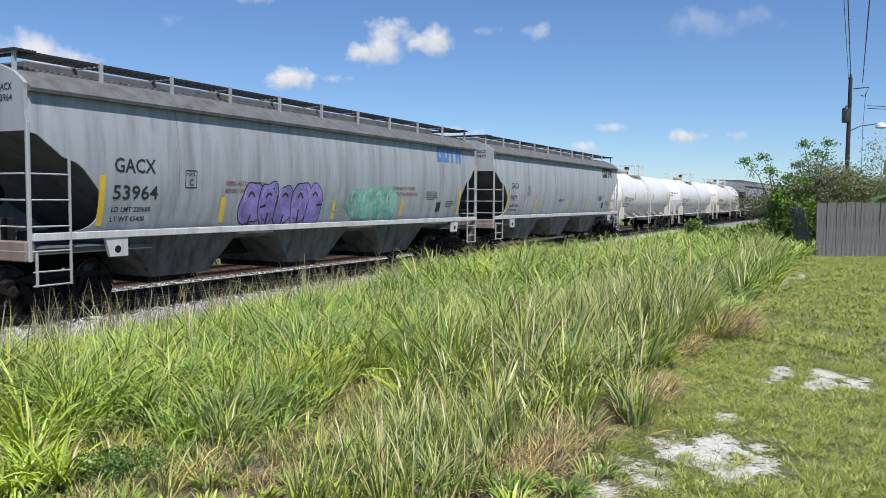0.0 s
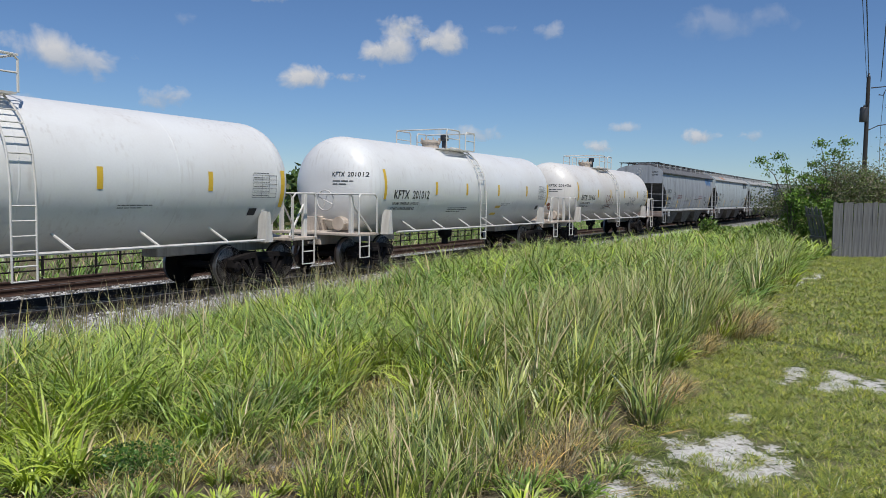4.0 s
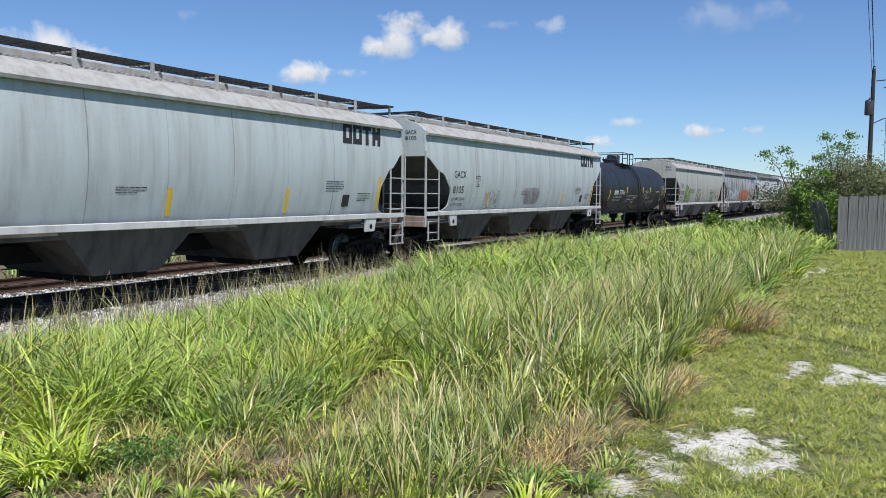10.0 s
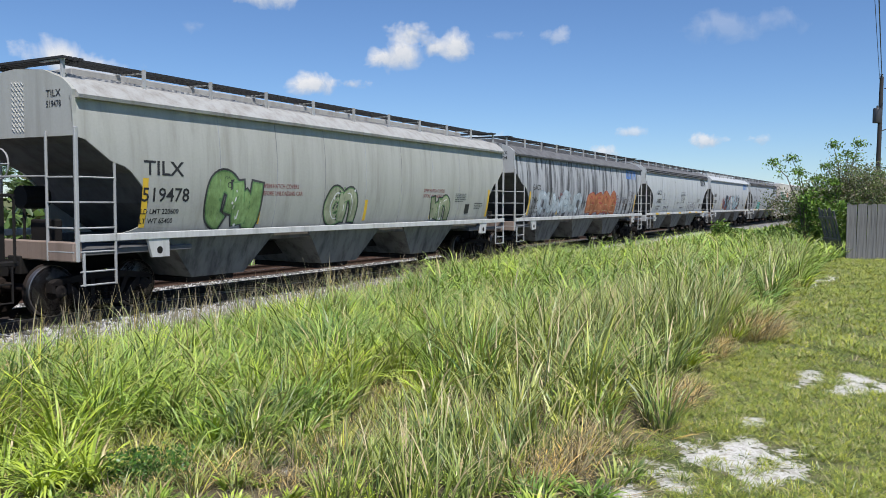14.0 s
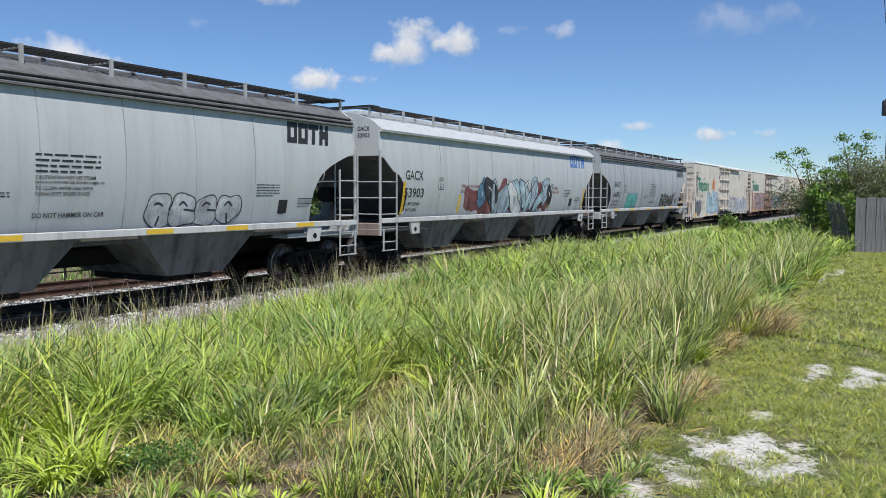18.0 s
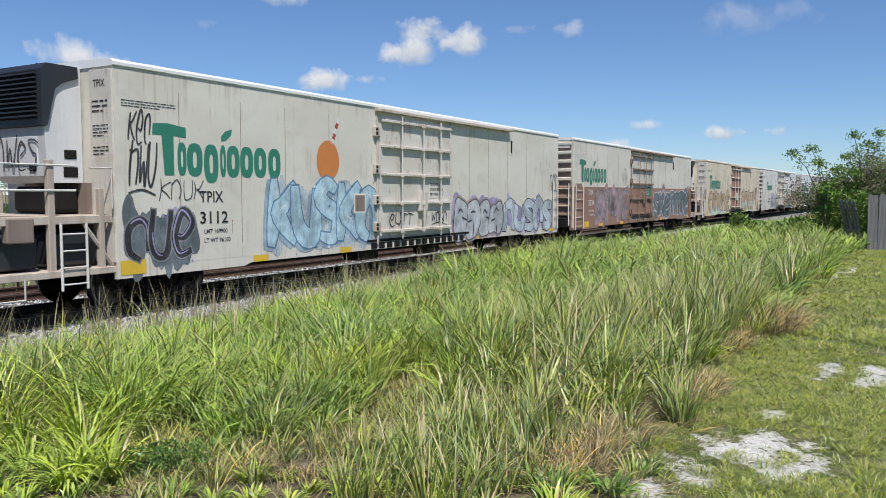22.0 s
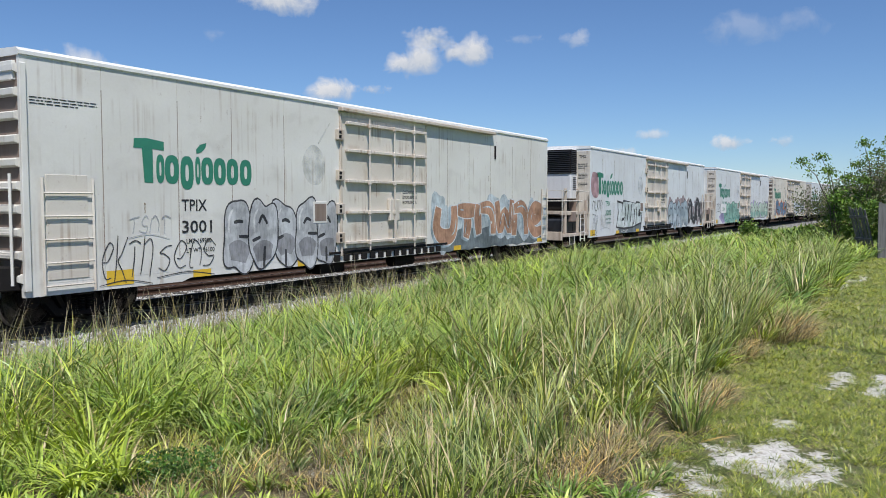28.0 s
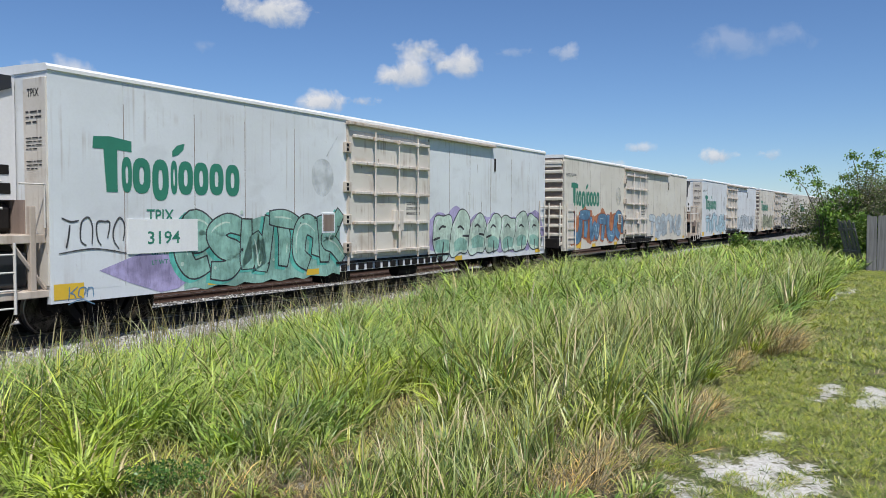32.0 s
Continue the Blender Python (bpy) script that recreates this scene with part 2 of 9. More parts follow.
GREY_NEW = painted("grey_hopper_paint", (0.43, 0.45, 0.46), (0.16, 0.16, 0.165), 0.55)
GREY_DARK = painted("dirty_grey_hopper_paint", (0.38, 0.40, 0.42), (0.14, 0.14, 0.145), 0.62)
GREY_PALE = painted("pale_grey_hopper_paint", (0.48, 0.535, 0.54), (0.24, 0.23, 0.21), 0.5, 0.12)
GREY_CLEAN = painted("clean_grey_hopper_paint", (0.50, 0.52, 0.52), (0.25, 0.25, 0.25), 0.3)
GREY_WARM = painted("putty_hopper_paint", (0.43, 0.43, 0.39), (0.20, 0.19, 0.16), 0.45)
GREY_SOOT = painted("sooty_hopper_paint", (0.46, 0.47, 0.48), (0.055, 0.055, 0.06), 0.95, 0.0, 0.6, sharp=1.0)
SEAM = painted("grimy_weld_paint", (0.36, 0.375, 0.385), (0.12, 0.12, 0.12), 0.9, 0.0, 0.7, sharp=0.6)
ROOF_GRIME = painted("grimy_roof_paint", (0.15, 0.15, 0.155), (0.05, 0.048, 0.045), 0.7, 0.15, 0.8)
BOARD_BLACK = plain("sooty_board_grating", (0.035, 0.035, 0.037), 0.8, 0.2, 12, 0.4)
# bay paints: car paint darkened for the shade below the sill, plus grime streaks
BAY_SHADE_GRIME = painted("shaded_dusty_bay_paint", (0.15, 0.145, 0.13), (0.045, 0.042, 0.036), 0.8, 0.1, 0.8, sharp=0.5)
BAY_PALE = painted("shaded_dusty_pale_bay_paint", (0.20, 0.20, 0.185), (0.06, 0.056, 0.05), 0.75, 0.1, 0.7, sharp=0.5)
BAY_DARK = painted("shaded_sooty_brown_bay_paint", (0.13, 0.115, 0.10), (0.04, 0.035, 0.03), 0.8, 0.2, 0.8)
# slope sheets: the open end's shade is mixed into this grimy dark colour
SLOPE_DARK = painted("shaded_sooty_slope_sheet_paint", (0.12, 0.12, 0.122), (0.05, 0.048, 0.045), 0.6, 0.1, 0.8)
ROOF_PALE = painted("pale_roof_paint", (0.40, 0.40, 0.385), (0.17, 0.145, 0.12), 0.6, 0.35, 0.7)
SILL_WHITE = painted("sill_paint", (0.60, 0.60, 0.58), (0.2, 0.19, 0.17), 0.45, 0.15)
STEEL_DARK = plain("grimy_dark_steel", (0.019, 0.017, 0.016), 0.75, 0.0, 18, 0.5, 0.2, 0.15)
STEEL_GREY = painted("grey_ladder_paint", (0.42, 0.43, 0.43), (0.16, 0.14, 0.12), 0.5, 0.2)
STEEL_WHITE = painted("white_rail_paint", (0.70, 0.68, 0.63), (0.26, 0.2, 0.14), 0.4, 0.25)
CAR_BLACK = painted("black_tank_paint", (0.013, 0.0145, 0.019), (0.035, 0.035, 0.037), 0.3, 0.0, 0.42, 1.0, 0.05)
TANK_WHITE = clouded("white_tank_paint", (0.77, 0.765, 0.74), (0.52, 0.48, 0.43), 0.18, 0.0, 0.36, 6.0, 0.05)
TANK_CREAM = clouded("stained_white_tank_paint", (0.75, 0.725, 0.675), (0.42, 0.33, 0.25), 0.30, 0.12, 0.38, 9.0, 0.05)
PLATFORM = painted("dusty_platform_paint", (0.58, 0.50, 0.415), (0.20, 0.13, 0.085), 0.6, 0.5, 0.7)
REEFER = clouded("white_boxcar_paint", (0.72, 0.745, 0.75), (0.42, 0.42, 0.41), 0.34, 0.2, 0.5, 1.0)
REEFER_WARM = clouded("warm_white_boxcar_paint", (0.73, 0.715, 0.665), (0.44, 0.41, 0.36), 0.38, 0.25, 0.5, 12.0)
REEFER_BEIGE = clouded("yellowed_boxcar_paint", (0.72, 0.625, 0.47), (0.40, 0.31, 0.20), 0.42, 0.4, 0.5, 4.0)
REEFER_CREAM = clouded("cream_boxcar_paint", (0.71, 0.665, 0.57), (0.42, 0.37, 0.29), 0.36, 0.25, 0.5, 8.0)
REEFER_BROWN = clouded("red_brown_boxcar_paint", (0.33, 0.185, 0.13), (0.17, 0.105, 0.08), 0.5, 0.3, 0.6, 2.0)
ROOF_WHITE = painted("white_roof_lip_paint", (0.80, 0.80, 0.78), (0.5, 0.48, 0.44), 0.2)
DOOR_PAINT = clouded("rust_stained_door_paint", (0.66, 0.62, 0.55), (0.36, 0.27, 0.19), 0.6, 0.6, 0.55, 5.0)
DOOR_ROD = clouded("stained_rod_paint", (0.64, 0.59, 0.52), (0.30, 0.19, 0.12), 0.7, 0.8, 0.6, 3.0)
DOOR_STAIN = clouded("rust_run_door_frame_paint", (0.58, 0.52, 0.44), (0.26, 0.16, 0.10), 0.75, 0.9, 0.65, 7.0)
DOOR_RUST = painted("rusty_door_frame_paint", (0.30, 0.22, 0.16), (0.10, 0.055, 0.035), 0.8, 0.7, 0.8)
END_BROWN = painted("dusty_brown_end_paint", (0.27, 0.205, 0.17), (0.1, 0.07, 0.05), 0.5, 0.3, 0.7)
UNIT_BLACK = plain("black_grille_plastic", (0.025, 0.028, 0.034), 0.45, 0, 20, 0.3)
UNIT_WHITE = painted("white_unit_panel", (0.68, 0.68, 0.68), (0.35, 0.33, 0.3), 0.25)
WHEEL_STEEL = plain("rusty_wheel_steel", (0.026, 0.019, 0.016), 0.8, 0.0, 20, 0.5, 0.2, 0.15)
TREAD_STEEL = plain("polished_wheel_tread", (0.32, 0.29, 0.27), 0.35, 0.9, 30, 0.3)
TRUCK_STEEL = plain("dusty_cast_steel", (0.020, 0.017, 0.016), 0.85, 0.0, 14, 0.5, 0.2, 0.12)
YELLOW = plain("yellow_reflector_tape", (0.78, 0.50, 0.045), 0.45, 0, 9, 0.3, 0.05)
INK_BLACK = plain("black_stencil_paint", (0.025, 0.025, 0.027), 0.6, 0, 30, 0.3, 0.05)
INK_WHITE = plain("white_stencil_paint", (0.72, 0.72, 0.71), 0.6, 0, 30, 0.3, 0.05)
INK_RED = plain("red_stencil_paint", (0.25, 0.07, 0.07), 0.6, 0, 30, 0.3, 0.05)
LOGO_BLUE = plain("faded_blue_paint", (0.10, 0.22, 0.50), 0.6, 0, 6, 0.35, 0.05)
LOGO_GREEN = plain("green_logo_paint", (0.035, 0.22, 0.14), 0.55, 0, 8, 0.3, 0.05)
m = Nodes("ghost_mark_paint")
n = m.noise(m.coord(), 3.0, 4, 0.6)
m.put(m.b.inputs["Alpha"], m.ramp(n, [(0.4, 0.06), (0.65, 0.32)]))
GHOST = m.done((0.36, 0.38, 0.38), 0.7)
ORANGE_FRUIT = plain("orange_fruit_paint", (0.68, 0.235, 0.06), 0.55, 0, 5, 0.3, 0.05)


def spray(name, colour):
    """Sprayed paint: two tones that drift into each other, thin and worn in places."""
    m = Nodes(name)
    n = m.noise(m.coord(), 2.2, 4, 0.6)
    fine = m.noise(m.coord(scale=(5, 5, 1.2)), 3.0, 6, 0.7)
    col = m.mix(m.ramp(n, [(0.38, 0.0), (0.62, 1.0)]), tuple(c * 0.72 for c in colour), tuple(min(0.8, c * 1.22 + 0.02) for c in colour))
    m.put(m.b.inputs["Alpha"], m.ramp(fine, [(0.30, 0.62), (0.52, 0.97)]))
    return m.done(col, 0.6)


SPRAY = {k: spray("spray_" + k, c) for k, c in {
    "violet": (0.26, 0.20, 0.50), "black": (0.03, 0.03, 0.035), "teal": (0.10, 0.44, 0.36), "sea": (0.24, 0.44, 0.36), "sky": (0.42, 0.58, 0.66),
    "orange": (0.55, 0.20, 0.08), "red": (0.42, 0.05, 0.05), "silver": (0.48, 0.49, 0.50), "white": (0.75, 0.75, 0.74), "brown": (0.26, 0.10, 0.06),
    "blue": (0.10, 0.22, 0.34), "olive": (0.32, 0.34, 0.22), "green": (0.10, 0.22, 0.07), "pink": (0.42, 0.26, 0.27), "lilac": (0.36, 0.31, 0.50),
    "tan": (0.50, 0.36, 0.22), "grey": (0.25, 0.25, 0.26), "mauve": (0.32, 0.25, 0.25), "wash": (0.47, 0.53, 0.56), "rust": (0.45, 0.16, 0.06),
    "mint": (0.50, 0.62, 0.52), "steel": (0.33, 0.41, 0.46), "dull": (0.42, 0.23, 0.14), "slate": (0.14, 0.17, 0.18), "maroon": (0.20, 0.06, 0.06), "moss": (0.20, 0.32, 0.11), "faded": (0.13, 0.26, 0.48), "pale": (0.60, 0.70, 0.66), "stain": (0.19, 0.11, 0.06), "soot": (0.09, 0.05, 0.04)}.items()}

# ground, ballast, plants
m = Nodes("lawn_and_sand")
sand = m.attr("sand")
grain = m.noise(m.coord(), 60, 5, 0.7)
mid = m.noise(m.coord(), 3.2, 6, 0.7)
clod = m.noise(m.coord(), 14, 5, 0.7)
soil = m.mix(mid, (0.20, 0.165, 0.11), (0.30, 0.25, 0.17))
turf = m.mix(m.ramp(clod, [(0.35, 0.0), (0.62, 1.0)]), (0.06, 0.08, 0.028), (0.15, 0.17, 0.06))
turf = m.mix(m.ramp(mid, [(0.48, 0.0), (0.66, 0.85)]), turf, (0.27, 0.225, 0.14))
pale = m.mix(m.ramp(grain, [(0.3, 0.0), (0.7, 1.0)]), (0.52, 0.49, 0.43), (0.76, 0.74, 0.70))
pale = m.mix(m.ramp(clod, [(0.5, 0.0), (0.7, 0.8)]), pale, (0.26, 0.22, 0.16))
edge = m.math("ADD", sand, m.math("MULTIPLY", m.math("SUBTRACT", clod, 0.5), 2.2))
col = m.mix(m.ramp(edge, [(0.40, 0.0), (0.60, 1.0)]), turf, pale)
thatch = m.attr("thatch")
col = m.mix(m.math("MULTIPLY", thatch, 0.9), col, m.mix(clod, (0.05, 0.04, 0.025), (0.27, 0.22, 0.14)))
m.bump(m.math("ADD", m.math("MULTIPLY", grain, 0.35), clod), 0.7, 0.04)
GROUND = m.done(col, 0.95, 0, 0.2)

m = Nodes("crushed_stone_ballast")
cells = m.t.nodes.new("ShaderNodeTexVoronoi")
m.put(cells.inputs["Vector"], m.coord())
cells.inputs["Scale"].default_value = 19
dust = m.noise(m.coord(), 1.2, 4)
bw = m.t.nodes.new("ShaderNodeRGBToBW")
m.put(bw.inputs[0], cells.outputs["Color"])
stone = m.ramp(bw.outputs[0], [(0.0, (0.26, 0.255, 0.25)), (0.5, (0.46, 0.45, 0.44)), (1.0, (0.66, 0.65, 0.63))])
col = m.mix(m.ramp(cells.outputs["Distance"], [(0.35, 0.0), (0.7, 0.85)]), stone, (0.05, 0.045, 0.04))
col = m.mix(m.ramp(dust, [(0.45, 0.0), (0.7, 0.35)]), col, (0.22, 0.18, 0.14))
m.bump(m.ramp(cells.outputs["Distance"], [(0.0, 1.0), (0.6, 0.0)]), 1.0, 0.05)
BALLAST = m.done(col, 0.95, 0, 0.2)

m = Nodes("ballast_stone")
r = m.random("island")
col = m.ramp(r, [(0.0, (0.24, 0.235, 0.23)), (0.5, (0.46, 0.45, 0.44)), (1.0, (0.68, 0.67, 0.65))])
col = m.mix(m.ramp(m.noise(m.coord(), 40, 3), [(0.4, 0.0), (0.7, 0.4)]), col, (0.2, 0.16, 0.12))
STONE = m.done(col, 0.9, 0, 0.2)
RAIL_RUST = plain("rusted_rail_steel", (0.085, 0.048, 0.034), 0.85, 0.2, 16, 0.5)
RAIL_DARK = plain("oily_rail_steel", (0.05, 0.04, 0.036), 0.7, 0.4, 16, 0.5)
RAIL_TOP = plain("worn_rail_head", (0.22, 0.2, 0.19), 0.55, 0.7, 24, 0.4)
TIE_WOOD = plain("weathered_tie_timber", (0.10, 0.09, 0.08), 0.95, 0, 10, 0.6, 0.5)


def blades(name, root, body, tip, dry, dry_share, gloss=0.42, thin=0.12):
    """Leaves and blades: colour runs from root to tip and differs from leaf to leaf; plants that carry a tone differ from plant to plant."""
    m = Nodes(name)
    uv = m.t.nodes.new("ShaderNodeUVMap").outputs[0]
    sep = m.t.nodes.new("ShaderNodeSeparateXYZ")
    m.put(sep.inputs[0], uv)
    r = m.random("island")
    tone = m.attr("tone")
    green = m.mix(r, tuple(c * k for c, k in zip(body, (0.42, 0.50, 0.55))), tuple(c * k for c, k in zip(body, (1.55, 1.45, 1.15))))
    plant = m.ramp(tone, [(0.0, (1.0, 1.0, 1.0)), (0.02, (0.62, 0.74, 0.95)), (0.35, (0.90, 0.94, 0.92)), (0.65, (1.25, 1.15, 0.9)), (1.0, (1.75, 1.42, 0.85))])
    green = m.mix(1.0, green, plant, "MULTIPLY")
    col = m.mix(m.ramp(sep.outputs[1], [(0.0, 0.9), (0.22, 0.0)]), green, root)
    col = m.mix(m.ramp(sep.outputs[1], [(0.60, 0.0), (1.0, 0.55)]), col, tip)
    share = m.math("GREATER_THAN", m.math("FRACT", m.math("MULTIPLY", r, 7.31)), 1.0 - dry_share)
    col = m.mix(share, col, dry)
    tr = m.t.nodes.new("ShaderNodeBsdfTranslucent")
    m.put(tr.inputs["Color"], m.mix(1.0, col, (1.0, 1.0, 0.5), "MULTIPLY"))
    sh = m.t.nodes.new("ShaderNodeMixShader")
    sh.inputs[0].default_value = thin
    mat = m.done(col, gloss, 0, 0.5)
    m.put(sh.inputs[1], m.b.outputs[0])
    m.put(sh.inputs[2], tr.outputs[0])
    m.put(m.out.inputs["Surface"], sh.outputs[0])
    return mat


GRASS = blades("tall_grass_blades", (0.16, 0.13, 0.06), (0.225, 0.35, 0.066), (0.47, 0.51, 0.18), (0.50, 0.40, 0.2), 0.05)
GRASS_GREY = blades("coarse_grass_blades", (0.22, 0.16, 0.09), (0.275, 0.335, 0.09), (0.56, 0.53, 0.24), (0.56, 0.45, 0.25), 0.12)
GRASS_DRY = blades("dead_grass_blades", (0.16, 0.125, 0.07), (0.43, 0.355, 0.20), (0.60, 0.53, 0.36), (0.22, 0.17, 0.10), 0.35, 0.7, 0.05)
LITTER = blades("brown_grass_litter", (0.14, 0.11, 0.06), (0.26, 0.21, 0.12), (0.40, 0.33, 0.2), (0.10, 0.08, 0.05), 0.4, 0.7, 0.05)
GRASS_SEED = blades("seeding_grass_stalks", (0.18, 0.17, 0.08), (0.22, 0.21, 0.12), (0.27, 0.2, 0.18), (0.34, 0.28, 0.2), 0.3, 0.6)
TURF = blades("short_lawn_blades", (0.17, 0.16, 0.06), (0.235, 0.30, 0.06), (0.42, 0.42, 0.15), (0.52, 0.44, 0.25), 0.10, 0.4)
WEED = blades("weed_leaf", (0.06, 0.12, 0.02), (0.08, 0.18, 0.03), (0.12, 0.24, 0.05), (0.2, 0.2, 0.06), 0.05)
LEAF = blades("shrub_leaf", (0.10, 0.17, 0.03), (0.13, 0.225, 0.04), (0.22, 0.31, 0.07), (0.3, 0.26, 0.1), 0.06)
LEAF_BRIGHT = blades("young_leaf", (0.13, 0.23, 0.04), (0.15, 0.27, 0.045), (0.24, 0.36, 0.08), (0.25, 0.25, 0.08), 0.04)
LEAF_GREY = blades("thorny_brush_leaf", (0.14, 0.15, 0.07), (0.15, 0.20, 0.07), (0.24, 0.25, 0.12), (0.30, 0.25, 0.17), 0.25)
LEAF_FAR = blades("far_tree_leaf", (0.07, 0.11, 0.04), (0.09, 0.15, 0.04), (0.13, 0.19, 0.07), (0.17, 0.17, 0.08), 0.1)
BARK = plain("grey_brown_bark", (0.18, 0.145, 0.11), 0.95, 0, 12, 0.6, 0.5)
TWIG = plain("dry_twig", (0.34, 0.29, 0.24), 0.95, 0, 20, 0.5, 0.3)
m = Nodes("weathered_fence_board")
gr = m.noise(m.coord(scale=(16, 16, 0.5)), 2.2, 6, 0.7)
big = m.noise(m.coord(), 2.0, 4)
col = m.mix(m.ramp(gr, [(0.3, 0.0), (0.7, 1.0)]), (0.05, 0.05, 0.05), (0.235, 0.235, 0.235))
col = m.mix(m.ramp(m.random(), [(0.0, 0.0), (1.0, 0.45)]), col, (0.17, 0.165, 0.155))
col = m.mix(m.ramp(big, [(0.5, 0.0), (0.75, 0.4)]), col, (0.1, 0.095, 0.08))
m.bump(gr, 0.6, 0.01)
FENCE_WOOD = m.done(col, 0.95)
POLE_WOOD = plain("tarred_pole_timber", (0.045, 0.039, 0.036), 0.9, 0, 14, 0.5, 0.4)
POLE_METAL = plain("grey_pole_hardware", (0.09, 0.088, 0.09), 0.5, 0.5, 14, 0.3)
WIRE = plain("black_cable", (0.03, 0.03, 0.035), 0.6)


# ---- ground ----
def edge_y(x):
    """Where the mown yard ends and the tall grass begins."""
    return 1.36 + 0.16 * np.sin(x * 0.9) + 0.1 * np.sin(x * 2.3 + 1)


def ground_z(x, y):
    x, y = np.asarray(x, float), np.asarray(y, float)
    u = np.maximum(x, 0.0)
    yy = y + EASE * np.minimum(u, 400) ** 3 / 6
    z = -0.50 * smoothstep(1.2, 8.0, yy)
    z = z + 0.04 * np.sin(x * 0.7 + yy * 0.4) * smoothstep(0.5, 3, yy) * (1 - smoothstep(9, 10.5, yy)) + 0.02 * np.sin(x * 1.9 + 1.3) * np.sin(yy * 1.6)
    z = z - 0.42 * smoothstep(14.6, 16.2, yy) - 0.10 * smoothstep(22, 24, yy) - 0.06 * smoothstep(8.0, 10.5, yy)
    return z


SANDS = [(5.70, 0.72, 0.40, 0.30), (5.40, 0.55, 0.34, 0.20), (5.55, 1.10, 0.34, 0.16), (5.05, 1.18, 0.46, 0.20), (4.6, 1.30, 0.40, 0.16), (6.50, 0.88, 0.20, 0.09), (8.54, 0.05, 0.46, 0.30), (8.65, 0.60, 0.40, 0.16), (8.3, 0.3, 0.3, 0.12),
         (18.6, 1.32, 1.0, 0.25), (20.5, 1.0, 0.9, 0.16), (4.65, 3.55, 0.4, 0.22), (5.3, 3.6, 0.5, 0.28), (6.55, 4.15, 0.35, 0.16), (5.2, 4.0, 0.25, 0.14)]


def soft_noise(x, y, scale, seed):
    """A cheap smooth field in 0..1."""
    r = np.random.default_rng(seed)
    out = np.zeros_like(np.asarray(x, float))
    for k in range(6):
        a, p, q = r.uniform(0, 6.28), r.uniform(0, 6.28), r.uniform(0.6, 1.7) / scale
        out += np.sin((x * np.cos(a) + y * np.sin(a)) * q * 6.28 + p)
    return np.clip(0.5 + out / 6.5, 0, 1)


def sand_at(x, y):
    x, y = np.asarray(x, float), np.asarray(y, float)
    s = np.zeros_like(x)
    for a, b, rx, ry in SANDS:
        s = np.maximum(s, 0.90 - 0.50 * np.sqrt(((x - a) / rx) ** 2 + ((y - b) / ry) ** 2))
    ragged = 0.6 * (soft_noise(x, y, 0.7, 41) - 0.5) + 0.9 * (soft_noise(x * 0.6, y, 0.25, 42) - 0.5) + 0.7 * (soft_noise(x, y, 0.11, 43) - 0.5)
    return np.clip(s + ragged * (s > 0.05), 0, 1)


def grid_axis(parts):
    out = [parts[0][0]]
    for a, b, step in parts:
        n = max(1, int(round((b - a) / step)))
        out += [a + (b - a) * (i + 1) / n for i in range(n)]
    return np.array(out)


def make_ground():
    xs = grid_axis([(-2500, -400, 350), (-400, -60, 34), (-60, -4, 4), (-4, 2, 0.5), (2, 16, 0.12), (16, 32, 0.4), (32, 120, 2), (120, 400, 14), (400, 2500, 350)])
    ys = grid_axis([(-2500, -300, 300), (-300, -20, 28), (-20, -2, 1.5), (-2, 4.5, 0.12), (4.5, 12, 0.3), (12, 24, 0.75), (24, 100, 4), (100, 400, 25), (400, 2500, 350)])
    X, Y = np.meshgrid(xs, ys)
    Z = ground_z(X, Y)
    v = np.stack([X, Y, Z], -1).reshape(-1, 3)
    nx, ny = len(xs), len(ys)
    i = np.arange((ny - 1) * (nx - 1))
    a = (i // (nx - 1)) * nx + i % (nx - 1)
    f = np.stack([a, a + 1, a + nx + 1, a + nx], 1)
    me = bpy.data.meshes.new("ground")
    me.from_pydata(v.tolist(), [], f.tolist())
    at = me.attributes.new("sand", "FLOAT", "POINT")
    at.data.foreach_set("value", sand_at(v[:, 0], v[:, 1]).astype(np.float32))
    u = np.maximum(v[:, 0], 0)
    yy = v[:, 1] + EASE * np.minimum(u, 400) ** 3 / 6
    th = smoothstep(1.25, 1.6, yy) * (1 - smoothstep(40, 60, yy)) * (v[:, 0] > -40) * (1 - 0.9 * sand_at(v[:, 0], v[:, 1]))
    at = me.attributes.new("thatch", "FLOAT", "POINT")
    at.data.foreach_set("value", th.astype(np.float32))
    me.polygons.foreach_set("use_smooth", [True] * len(me.polygons))
    me.materials.append(GROUND)
    tagged(new("ground", me), "mown yard grass with bare pale sand patches, sloping to rough ground", kind="structure")


make_ground()


# ---- ballast, rails and ties ----
def along(y_off, z, s0, s1, step):
    """Points beside the near track's middle line."""
    out, s = [], s0
    while s <= s1:
        x, y, h = on_track(s)
        out.append((x - math.sin(h) * y_off, y + math.cos(h) * y_off, z))
        s += step
    return out


def strip(profile, s0, s1, step):
    """A cross-section of (offset, z) laid along the track."""
    g = Geo()
    rows = [along(o, z, s0, s1, step) for o, z in profile]
    n = len(rows[0])
    v = [p for row in rows for p in row]
    f = [(j * n + i, j * n + i + 1, (j + 1) * n + i + 1, (j + 1) * n + i) for j in range(len(rows) - 1) for i in range(n - 1)]
    return g.add(v, f)


TIE_TOP = RAIL_Z - 0.17
bed = strip([(-3.9, -0.64), (-3.2, -0.50), (-2.45, -0.50), (-1.75, TIE_TOP - 0.01), (1.75, TIE_TOP - 0.01), (2.5, -0.74), (3.0, -0.82), (7.4, -0.82), (8.3, -1.1)], -90, 420, 3.0)
